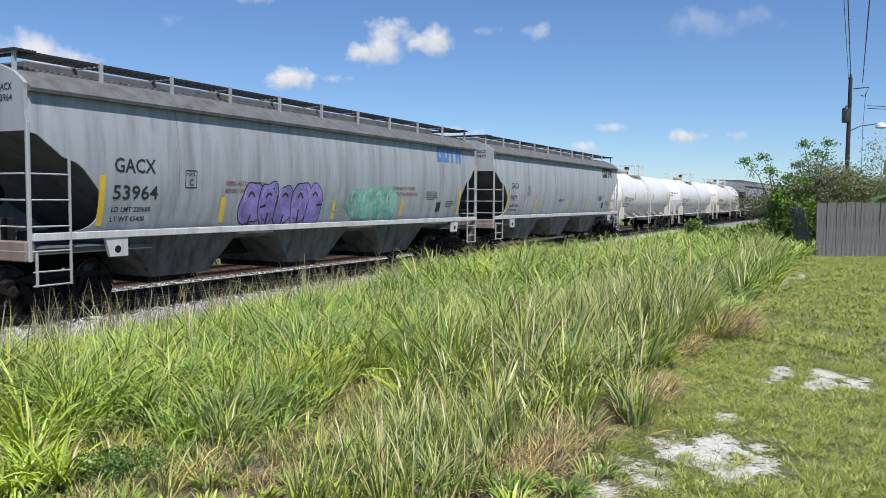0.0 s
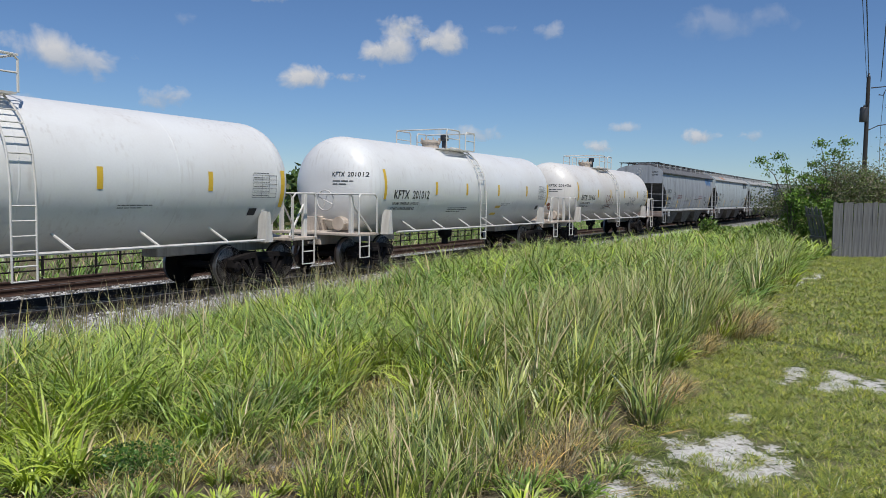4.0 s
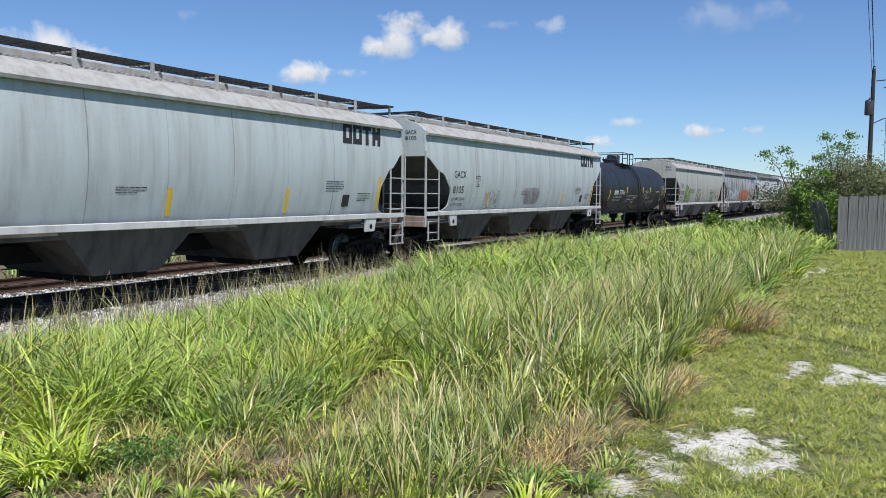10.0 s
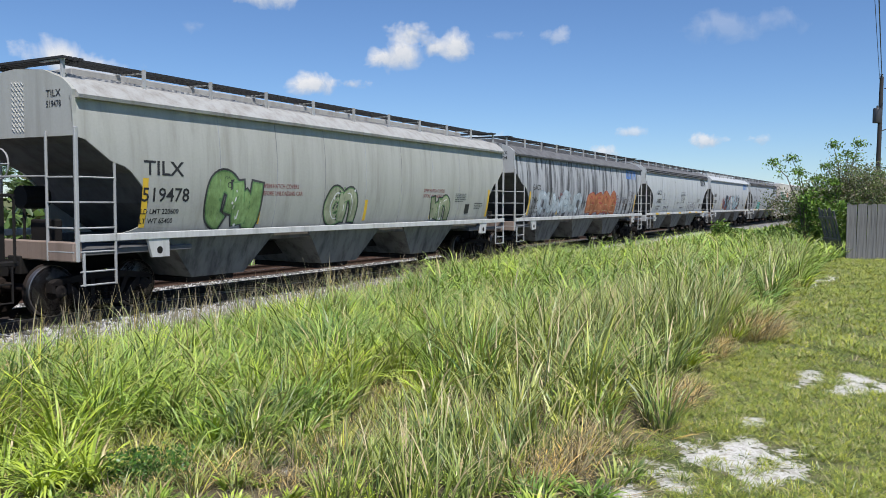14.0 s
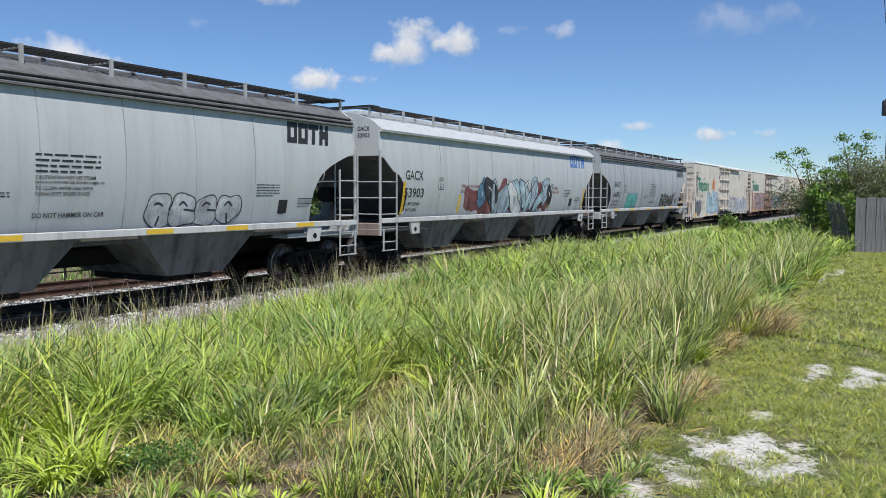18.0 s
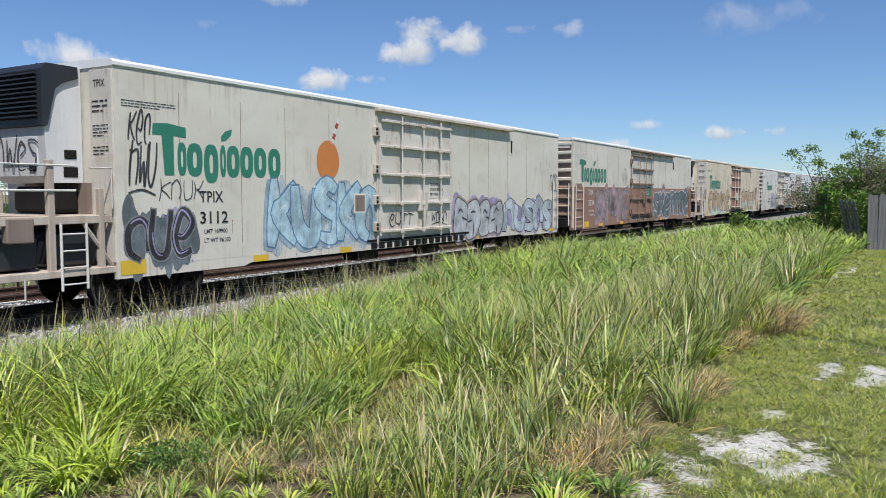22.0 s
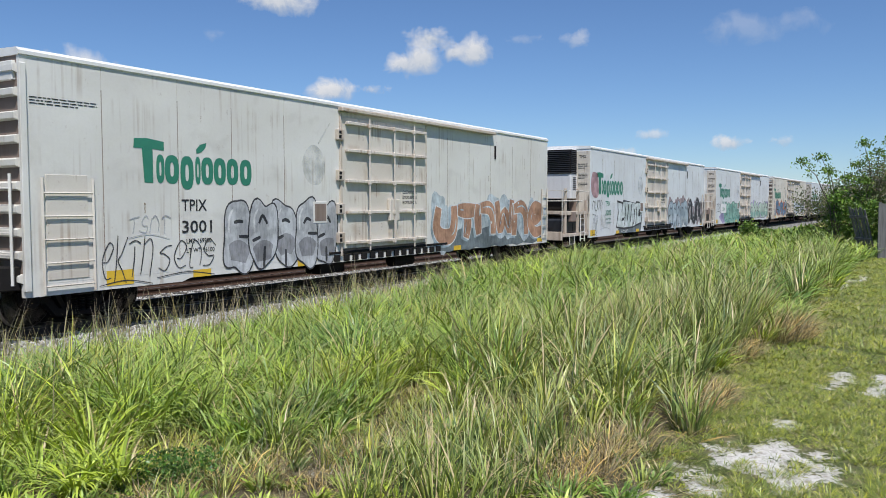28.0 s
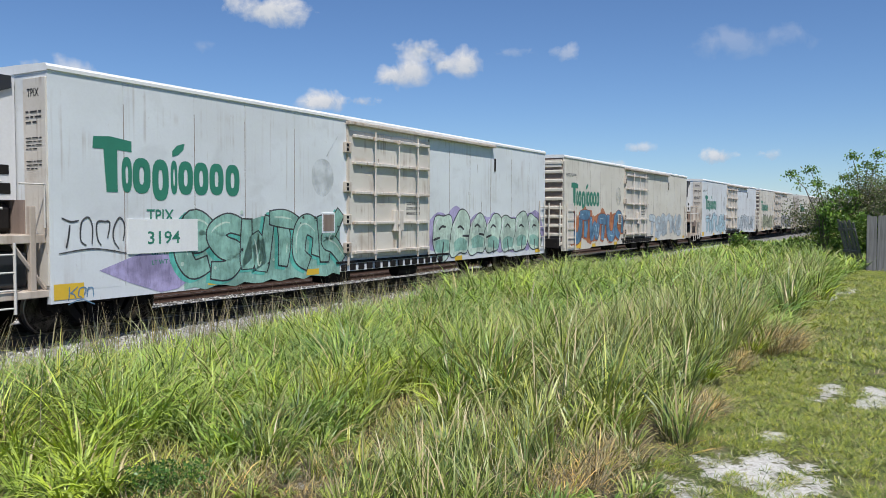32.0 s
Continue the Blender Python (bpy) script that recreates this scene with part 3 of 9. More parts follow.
solid("ballast_bed", bed, BALLAST, "grey crushed-stone ballast under two railway tracks", kind="structure")


def rail_profile(off, top):
    g = [(-0.036, top), (-0.036, top - 0.035), (-0.009, top - 0.045), (-0.009, top - 0.135), (-0.068, top - 0.16), (-0.068, top - 0.172)]
    pts = [(off + a, z) for a, z in g] + [(off - a, z) for a, z in g[::-1]]
    return pts + pts[:1]


for off, dark in ((-0.755, RAIL_DARK), (0.755, RAIL_DARK)):
    r = thing("rail", "steel running rail with a polished head, on timber ties", "rail", "rails of the near track", "structure")
    part("web", strip(rail_profile(off, RAIL_Z), -90, 420, 3.0), dark, r)
    part("rail_head", strip([(off - 0.031, RAIL_Z + 0.003), (off + 0.031, RAIL_Z + 0.003)], -90, 420, 3.0), RAIL_TOP, r, "bright polished rail head")
for off in (4.55, 6.06):
    solid("rail", strip(rail_profile(off, RAIL_Z - 0.27), -90, 420, 3.0), RAIL_RUST, "rust-brown rail of the second track", "rail", "rails of the far track", "structure")

tie = Geo().box(-0.11, 0.11, -1.3, 1.3, -0.16, 0.0, 0, 0.012).mesh("tie", [TIE_WOOD])


def ties():
    far = Geo()
    near_parent = tagged(new("near_track_ties"), "weathered timber ties in ballast", "railway ties", kind="structure")
    far_parent = tagged(new("far_track_ties"), "weathered timber ties of the second track", "railway ties", kind="structure")
    s = -12.0
    k = 0
    while s < 130:
        x, y, h = on_track(s)
        j = 0.02 * math.sin(k * 12.9)
        if s < 66:
            part("tie", tie, None, near_parent, at=pose(x, y, TIE_TOP + 0.02, 0, 0, math.degrees(h) + j * 40))
            part("tie", tie, None, far_parent, at=pose(x + 0.2, y + 5.3, TIE_TOP - 0.27, 0, 0, math.degrees(h) - j * 40))
        else:
            c, t2 = math.cos(h), math.sin(h)
            for oy, dz in ((0, 0.02), (5.3, -0.27)):
                far.box(x - 0.11, x + 0.11, y + oy - 1.3, y + oy + 1.3, TIE_TOP - 0.14 + dz, TIE_TOP + dz)
        s += 0.53
        k += 1
    part("far_ties", far, TIE_WOOD, near_parent)["kind"] = "stuff"


ties()


# ---- plants ----
RNG = np.random.default_rng(7)


def ribbon_mesh(name, base, height, width, lean_az, bend, mat, segs=4, droop=0.35, face=None):
    """Blades: tapering ribbons that start at base, rise and bow over towards lean_az."""
    n = len(base)
    u = np.linspace(0, 1, segs + 1)
    d = np.stack([np.cos(lean_az), np.sin(lean_az), np.zeros(n)], 1)
    fz = lean_az + np.pi / 2 + (RNG.uniform(-0.9, 0.9, n) if face is None else face)
    s = np.stack([np.cos(fz), np.sin(fz), np.zeros(n)], 1)
    verts = np.empty((n, 2 * segs + 1, 3), np.float32)
    uvs = np.empty((n, 2 * segs + 1, 2), np.float32)
    for k in range(segs + 1):
        out = (bend * height * (0.25 * u[k] + 0.75 * u[k] ** 2.2))[:, None] * d
        up = height * (u[k] - droop * bend * u[k] ** 2.6)
        p = base + out
        p[:, 2] += up
        w = (width * (1 - u[k] ** 1.8) * (0.55 + 0.9 * u[k] * (1 - u[k]) * 2))[:, None] * s * 0.5
        if k < segs:
            verts[:, 2 * k], verts[:, 2 * k + 1] = p - w, p + w
            uvs[:, 2 * k], uvs[:, 2 * k + 1] = (0, u[k]), (1, u[k])
        else:
            verts[:, 2 * k], uvs[:, 2 * k] = p, (0.5, 1)
    o = (np.arange(n) * (2 * segs + 1))[:, None]
    tris = []
    for k in range(segs - 1):
        tris += [[2 * k, 2 * k + 1, 2 * k + 3], [2 * k, 2 * k + 3, 2 * k + 2]]
    tris.append([2 * segs - 2, 2 * segs - 1, 2 * segs])
    f = (o[:, None, :] + np.array(tris)[None]).reshape(-1, 3)
    return tri_mesh(name, verts.reshape(-1, 3), f, uvs.reshape(-1, 2), mat)


def tri_mesh(name, v, f, uv, mat):
    me = bpy.data.meshes.new(name)
    nf = len(f)
    me.vertices.add(len(v))
    me.vertices.foreach_set("co", v.astype(np.float32).ravel())
    me.loops.add(nf * 3)
    me.loops.foreach_set("vertex_index", f.astype(np.int32).ravel())
    me.polygons.add(nf)
    me.polygons.foreach_set("loop_start", np.arange(0, nf * 3, 3, dtype=np.int32))
    me.polygons.foreach_set("use_smooth", np.ones(nf, bool))
    layer = me.uv_layers.new(name="UVMap")
    layer.data.foreach_set("uv", uv[f.ravel()].astype(np.float32).ravel())
    me.materials.append(mat)
    me.update(calc_edges=True)
    return me


def scatter(n, x0, x1, y0, y1, keep, around=False):
    """Random places in a rectangle that pass a keep chance, inside what the yard's corner looks over."""
    x, y = RNG.uniform(x0, x1, n), RNG.uniform(y0, y1, n)
    b = np.degrees(np.arctan2(y, x))
    ok = (RNG.uniform(0, 1, n) < keep(x, y)) & (around | ((b > -4) & (b < 64))) & (np.hypot(x, y) > 1.9)
    return x[ok], y[ok]


# thin or open places in the grass: x, y, reach along and across
BARE = [(9.2, 5.2, 0.85, 0.5), (5.3, 3.7, 0.95, 0.5), (4.35, 5.2, 0.6, 0.5), (3.85, 4.25, 0.55, 0.5), (4.65, 3.65, 0.55, 0.4), (6.55, 4.2, 0.6, 0.32), (4.65, 1.9, 0.3, 0.2), (10.0, 1.95, 0.6, 0.25), (6.0, 3.0, 0.5, 0.25), (7.5, 3.3, 0.4, 0.22), (5.3, 1.75, 0.3, 0.2), (7.0, 1.6, 0.4, 0.22)]


def bare(x, y):
    c = np.ones_like(x)
    for a, b, rx, ry in BARE:
        c = np.minimum(c, np.clip(1.6 * np.hypot((x - a) / rx, (y - b) / ry) - 0.9, 0.0, 1))
    return c


def line_y(x, y):
    return y + EASE * np.maximum(x, 0) ** 3 / 6


def field(x, y):
    """Where tall grass stands: past the yard's edge, up to the ballast."""
    yy = line_y(x, y)
    return smoothstep(0.0, 0.3, y - edge_y(x)) * (1 - smoothstep(10.1, 10.7, yy)) * bare(x, y)


def grass_h(x, y):
    yy = line_y(x, y)
    h = 0.46 + 0.34 * soft_noise(x, y, 5.0, 3) + 0.26 * soft_noise(x, y, 1.1, 21)
    h = h * (1 - 0.55 * smoothstep(7.8, 10.0, yy) * (1 - smoothstep(15, 19, x))) * (0.72 + 0.28 * smoothstep(1.3, 2.6, y))
    h = h + 0.27 * np.exp(-((x - 19) / 6.0) ** 2 - ((yy - 7.6) / 2.0) ** 2)
    h = h * (1 - 0.50 * np.exp(-((x - 5.0) / 1.5) ** 2 - ((y - 3.6) / 0.9) ** 2)) * (0.22 + 0.78 * smoothstep(4.9, 6.3, 0.875 * x + 0.485 * y))
    return np.maximum(h * (0.35 + 0.65 * bare(x + 0.3, y + 0.2)) * (0.6 + 0.4 * bare(x + 0.65, y + 0.4)), 0.16) * (1 - 0.35 * smoothstep(35, 60, x))


def coarse(x, y):
    """Share of the duller, coarser grass: along the yard's edge and farther off."""
    return np.clip(0.05 + 0.90 * smoothstep(5.0, 3.2, y) * smoothstep(3.8, 5.2, x) * smoothstep(14.0, 10.5, x) + 0.35 * (soft_noise(x, y, 4.0, 9) - 0.5), 0.02, 0.95)


def clumps(label, x, y, per, length, width, mat, spread=0.10, arch=(40, 125), lean=(4, 22), segs=5, tone=(0.05, 1.0), name="tall_grass", category="grass", wind=0.25, sizes=(0.7, 1.25)):
    """Plants with their foot at each (x, y): blades fan out from it, rise and bow over. Arch and lean in degrees."""
    m = len(x)
    k = np.repeat(np.arange(m), per)
    n = len(k)
    size = RNG.uniform(sizes[0], sizes[1], m)
    az = RNG.uniform(0, 2 * np.pi, n)
    rad = spread * np.sqrt(RNG.uniform(0, 1, n)) * size[k]
    bx, by = x[k] + rad * np.cos(az), y[k] + rad * np.sin(az)
    az = az + RNG.normal(0, 0.5, n)
    az = np.arctan2(np.sin(az) - 0.4 * wind, np.cos(az) + wind)
    ll = (length * size)[k] * RNG.uniform(0.45, 1.12, n)
    t0 = np.radians(RNG.uniform(lean[0], lean[1], n))
    stiff = RNG.uniform(0, 1, m)[k]
    t1 = np.radians(arch[0] + (arch[1] - arch[0]) * np.clip(0.65 * RNG.uniform(0, 1, n) + 0.35 * stiff, 0, 1))
    ww = width * RNG.uniform(0.6, 1.25, n)
    d = np.stack([np.cos(az), np.sin(az)], 1)
    fz = az + np.pi / 2 + RNG.normal(0, 0.45, n)
    side = np.stack([np.cos(fz), np.sin(fz), RNG.normal(0, 0.25, n)], 1)
    px, pz = np.zeros(n), np.zeros(n)
    base = np.stack([bx, by, ground_z(bx, by) - 0.015], 1)
    verts = np.empty((n, 2 * segs + 1, 3), np.float32)
    uvs = np.empty((n, 2 * segs + 1, 2), np.float32)
    for j in range(segs + 1):
        u = j / segs
        if j:
            th = t0 + (t1 - t0) * ((j - 0.5) / segs) ** 1.5
            px, pz = px + ll / segs * np.sin(th), pz + ll / segs * np.cos(th)
        p = base + np.stack([px * d[:, 0], px * d[:, 1], pz], 1)
        p[:, 2] = np.maximum(p[:, 2], base[:, 2] + 0.012)
        if j < segs:
            w = (ww * (0.55 + 1.6 * u - 2.0 * u * u if u < 0.45 else 0.87 * (1 - ((u - 0.45) / 0.58) ** 1.6)) * 0.5)[:, None] * side
            verts[:, 2 * j], verts[:, 2 * j + 1] = p - w, p + w
            uvs[:, 2 * j], uvs[:, 2 * j + 1] = (0, u), (1, u)
        else:
            verts[:, 2 * j], uvs[:, 2 * j] = p, (0.5, 1)
    tris = []
    for j in range(segs - 1):
        tris += [[2 * j, 2 * j + 1, 2 * j + 3], [2 * j, 2 * j + 3, 2 * j + 2]]
    tris.append([2 * segs - 2, 2 * segs - 1, 2 * segs])
    f = ((np.arange(n) * (2 * segs + 1))[:, None, None] + np.array(tris)[None]).reshape(-1, 3)
    me = tri_mesh(name, verts.reshape(-1, 3), f, uvs.reshape(-1, 2), mat)
    at = me.attributes.new("tone", "FLOAT", "POINT")
    tv = RNG.uniform(tone[0], tone[1], m) if np.ndim(tone[0]) == 0 else np.clip(tone[0] - 0.04 + RNG.normal(0, 0.2, m), 0.03, 1)
    at.data.foreach_set("value", np.repeat(tv[k], 2 * segs + 1).astype(np.float32))
    return tagged(new(name, me), label, category, kind="stuff")


def spaced(n, x0, x1, y0, y1, keep, gap, around=False):
    """Random places that keep a gap to each other."""
    x, y = scatter(n, x0, x1, y0, y1, keep, around)
    cells, ok = {}, []
    for i in range(len(x)):
        cx, cy = int(x[i] // gap), int(y[i] // gap)
        near = [j for a in (-1, 0, 1) for b in (-1, 0, 1) for j in cells.get((cx + a, cy + b), ())]
        if all((x[i] - x[j]) ** 2 + (y[i] - y[j]) ** 2 > gap * gap for j in near):
            cells.setdefault((cx, cy), []).append(i)
            ok.append(i)
    return x[ok], y[ok]


def hue(x, y):
    """How yellow a plant of the tall grass is: drifts over the field, richest green on the rise."""
    t = 0.60 + 0.75 * (soft_noise(x, y, 3.2, 51) - 0.5) + 0.35 * (soft_noise(x, y, 0.9, 52) - 0.5)
    return t - 0.28 * np.exp(-((x - 13.5) / 3.5) ** 2 - ((y - 6.0) / 2.0) ** 2) + 0.12 * smoothstep(5.0, 3.0, x)


TALL, COARSE, ROUGH = "tall bright green grass with bowed blades beside the track", "coarse grey-green grass mixed with straw", "rough grass running on beside the track"
leafy = lambda x, y: field(x, y) * (1 - coarse(x, y))
dull = lambda x, y: field(x, y) * coarse(x, y)
# near: separate fountain-like plants with dark gaps between them
x, y = spaced(5200, 1.0, 12, 1.3, 10.6, leafy, 0.21)
clumps(TALL, x, y, 70, grass_h(x, y) * 1.06, 0.0175, GRASS, 0.075, (45, 155), (2, 34), 5, (hue(x, y), 0))
x, y = spaced(4200, 1.0, 12, 1.3, 10.8, dull, 0.20)
clumps(COARSE, x, y, 38, grass_h(x, y) * 1.15, 0.0155, GRASS_GREY, 0.06, (15, 130), (2, 28), 5, (0.05, 0.85), wind=0.35)
# the middle distance
x, y = spaced(6000, 12, 27, 1.3, 10.8, leafy, 0.27)
clumps(TALL, x, y, 46, grass_h(x, y) * 1.12, 0.030, GRASS, 0.13, (60, 155), (2, 34), 4, (hue(x, y), 0))
x, y = spaced(4200, 12, 27, 1.3, 10.8, dull, 0.26)
clumps(COARSE, x, y, 34, grass_h(x, y) * 1.15, 0.020, GRASS_GREY, 0.10, (15, 125), (2, 26), 4, (0.05, 0.8))
# far off
x, y = spaced(6500, 27, 62, 0.6, 10.8, lambda x, y: (1 - smoothstep(8.6, 9.7, line_y(x, y))) * smoothstep(0.2, 1.2, y - 0.4), 0.36)
clumps(ROUGH, x, y, 18, grass_h(x, y) * 1.2, 0.05, GRASS, 0.22, (40, 130), (2, 28), 3, (0.1, 0.9))
x, y = spaced(3600, 60, 150, -6, 10.8, lambda x, y: 1 - smoothstep(8.6, 9.6, line_y(x, y)), 0.5)
clumps(ROUGH, x, y, 9, grass_h(x, y) * 0.85, 0.08, GRASS_GREY, 0.45, (30, 120), (2, 25), 2)
x, y = spaced(6000, 2, 110, 20.8, 40, lambda x, y: 0.9 + 0 * x, 0.5)
clumps("rough grass behind the tracks", x, y, 9, 0.45 + 0.25 * soft_noise(x, y, 8, 12), 0.05, GRASS, 0.35, (30, 120), (2, 25), 2, (0.03, 0.4))
x, y = spaced(1500, -30, 2.2, 1.2, 10.7, lambda x, y: (1 - smoothstep(10.1, 10.7, y)) * smoothstep(0.0, 0.5, y - edge_y(x)) * ((x < 0.5) | (y > 2.06 * x)), 0.3, True)
clumps(ROUGH, x, y, 16, 0.6 + 0.35 * soft_noise(x, y, 3, 13), 0.05, GRASS, 0.2, (40, 130), (2, 28), 3)
# stiff blue-green plants at the edge of the yard
x, y = spaced(260, 8.4, 11.6, 1.7, 3.2, lambda x, y: 0.8 + 0 * x, 0.16)
clumps("upright blue-green grass clump at the edge of the yard", x, y, 34, 0.86 + 0 * x, 0.016, GRASS_GREY, 0.07, (4, 90), (1, 18), 5, (0.03, 0.6))
x, y = spaced(160, 3.6, 5.4, 1.95, 3.0, lambda x, y: 0.8 + 0 * x, 0.15)
clumps("upright blue-green grass clump at the edge of the yard", x, y, 30, 0.52 + 0 * x, 0.011, GRASS_GREY, 0.06, (6, 95), (1, 20), 5, (0.03, 0.6))
x, y = spaced(150, 14, 24, 1.5, 3.2, lambda x, y: 0.6 + 0 * x, 0.3)
clumps("upright blue-green grass clump at the edge of the yard", x, y, 30, 0.85 + 0 * x, 0.024, GRASS_GREY, 0.10, (6, 95), (1, 20), 4, (0.03, 0.5))
# a bright, newly sprung plant close by
clumps(TALL, np.array([3.55, 3.35, 3.62]), np.array([4.8, 5.0, 5.15]), 110, np.array([0.50, 0.46, 0.42]), 0.020, GRASS, 0.07, (60, 160), (5, 45), 7, (0.93, 1.0))
# dead leaves and straw under the tall blades, thick in the open places
x, y = scatter(5200, 1.5, 12, 1.3, 10.5, lambda x, y: smoothstep(-0.05, 0.25, y - edge_y(x)) * (1 - smoothstep(10.0, 10.5, line_y(x, y))) * (1.0 - 0.6 * bare(x, y)))
clumps("flattened straw and dead leaves under the grass", x, y, 9, 0.26 + 0.14 * soft_noise(x, y, 1.5, 5), 0.009, LITTER, 0.14, (80, 118), (45, 85), 3, (0.3, 0.9), "grass_litter", "straw")
# young low shoots in the open places
x, y = scatter(2600, 3.0, 11, 1.6, 6.5, lambda x, y: smoothstep(0.05, 0.3, y - edge_y(x)) * (1.0 - bare(x, y)) * 0.8)
clumps("sparse young grass in thin ground", x, y, 14, 0.24 + 0.16 * soft_noise(x, y, 0.8, 77), 0.0085, GRASS_GREY, 0.05, (30, 130), (3, 35), 4, (0.05, 1.0))
# thin seeding stalks at the ballast's edge and over the field
x, y = scatter(800, 3, 24, 9.1, 11.1, lambda x, y: smoothstep(9.3, 9.9, y) * (0.35 + 0.65 * soft_noise(x, y, 2, 8)))
clumps("thin seeding grass stalks at the edge of the ballast", x, y, 8, 0.72 + 0.26 * soft_noise(x, y, 1, 2), 0.012, GRASS_SEED, 0.10, (5, 55), (2, 22), 4, (0.1, 0.9))
x, y = scatter(700, 3, 26, 1.6, 9.5, lambda x, y: field(x, y) * 0.8)
clumps("thin seeding grass stalks among the grass", x, y, 3, grass_h(x, y) * 1.35, 0.006, GRASS_SEED, 0.06, (5, 60), (2, 20), 4, (0.1, 0.9))

DEAD = [(10.9, 1.42, 0.7, 0.30, 1500, 0.46), (9.4, 1.75, 0.55, 0.24, 900, 0.32), (9.2, 5.2, 0.7, 0.4, 1300, 0.28), (5.35, 1.78, 0.34, 0.20, 420, 0.30), (4.65, 1.80, 0.36, 0.22, 380, 0.30),
        (7.0, 1.55, 0.5, 0.2, 800, 0.28), (5.3, 3.6, 0.5, 0.35, 260, 0.22), (4.35, 5.2, 0.45, 0.4, 420, 0.22), (13.2, 1.6, 0.5, 0.25, 400, 0.36), (4.05, 3.95, 0.22, 0.24, 300, 0.26), (4.65, 3.5, 0.4, 0.25, 220, 0.24), (6.5, 4.1, 0.4, 0.25, 350, 0.22), (17.2, 1.9, 0.6, 0.3, 400, 0.40), (3.95, 3.42, 0.34, 0.26, 260, 0.20), (4.0, 4.75, 0.3, 0.26, 260, 0.22), (3.6, 4.4, 0.25, 0.25, 200, 0.2)]
for a, b, rx, ry, n, h in DEAD:
    q, w = np.sqrt(RNG.uniform(0, 1, n // 6)), RNG.uniform(0, 6.28, n // 6)
    clumps("clump of dead brown grass", a + rx * q * np.cos(w), b + ry * q * np.sin(w), 8, np.full(n // 6, h * 1.1), 0.0065, GRASS_DRY, 0.09, (35, 170), (3, 50), 5, (0.3, 0.9), "dead_grass", "dead grass")


def lawn():
    """Short patchy yard grass: a low turf, and tufts that stand out of it."""
    keep = lambda x, y: (1 - smoothstep(0.1, 0.5, y - edge_y(x))) * np.clip(1.15 - 1.9 * sand_at(x, y) + 1.5 * (soft_noise(x, y, 0.55, 15) - 0.5), 0.0, 1)
    label = "short patchy yard grass with bare sand between"
    x, y = scatter(13500, 3.2, 9.5, -0.9, 2.0, keep)
    clumps(label, x, y, 13, 0.062 + 0.045 * soft_noise(x, y, 1.1, 16), 0.0052, TURF, 0.05, (50, 125), (10, 65), 2, (0.1, 1.0), "lawn", "lawn")
    x, y = scatter(12500, 9.5, 30, -2.4, 2.0, keep)
    clumps(label, x, y, 11, 0.085 + 0.06 * soft_noise(x, y, 1.1, 16), 0.011, TURF, 0.11, (50, 120), (10, 60), 2, (0.1, 1.0), "lawn", "lawn")
    tufty = lambda x, y: keep(x, y) * smoothstep(0.38, 0.7, soft_noise(x, y, 0.9, 18))
    x, y = spaced(1500, 3.4, 12, -0.9, 1.6, tufty, 0.09)
    clumps("scattered longer tufts in the yard grass", x, y, 30, 0.085 + 0.075 * soft_noise(x, y, 1, 19), 0.006, TURF, 0.05, (60, 140), (15, 65), 3, (0.2, 1.0), "lawn", "lawn")
    x, y = spaced(1600, 12, 27, -1.8, 1.6, tufty, 0.16)
    clumps("scattered longer tufts in the yard grass", x, y, 22, 0.11 + 0.07 * soft_noise(x, y, 1, 19), 0.011, TURF, 0.09, (60, 130), (15, 60), 3, (0.2, 1.0), "lawn", "lawn")


lawn()
# a tuft of long blades close by at the yard's side, and broad weeds among the grass
k = 16
base = np.tile(np.array([[3.55, -0.55, 0.0]]), (k, 1)) + RNG.uniform(-0.07, 0.07, (k, 3)) * np.array([[1, 1, 0]])
tagged(new("grass_tuft", ribbon_mesh("grass_tuft", base, RNG.uniform(0.5, 0.8, k), RNG.uniform(0.012, 0.02, k), RNG.uniform(1.4, 2.4, k), RNG.uniform(0.8, 1.6, k), GRASS, 5)), "tuft of long green grass blades", "grass tuft")


def leaf_cloud(name, pts, size, mat, rnd, stretch=1.8):
    """Leaves as small folded rhombs round the points."""
    n = len(pts)
    d = rnd.normal(0, 1, (n, 3))
    d[:, 2] -= 0.35
    d /= np.linalg.norm(d, axis=1)[:, None]
    e = np.cross(d, rnd.normal(0, 1, (n, 3)))
    e /= np.linalg.norm(e, axis=1)[:, None] + 1e-9
    nn = np.cross(d, e)
    s = size * rnd.uniform(0.6, 1.35, n)[:, None]
    v = np.stack([pts, pts + d * s * 0.5 * stretch + e * s * 0.5 + nn * s * 0.12, pts + d * s * stretch, pts + d * s * 0.5 * stretch - e * s * 0.5 + nn * s * 0.12], 1)
    uv = np.tile(np.array([[0.5, 0.0], [1, 0.5], [0.5, 1.0], [0, 0.5]]), (n, 1))
    o = (np.arange(n) * 4)[:, None, None]
    f = (o + np.array([[0, 1, 2], [0, 2, 3]])[None]).reshape(-1, 3)
    return tri_mesh(name, v.reshape(-1, 3), f, uv, mat)


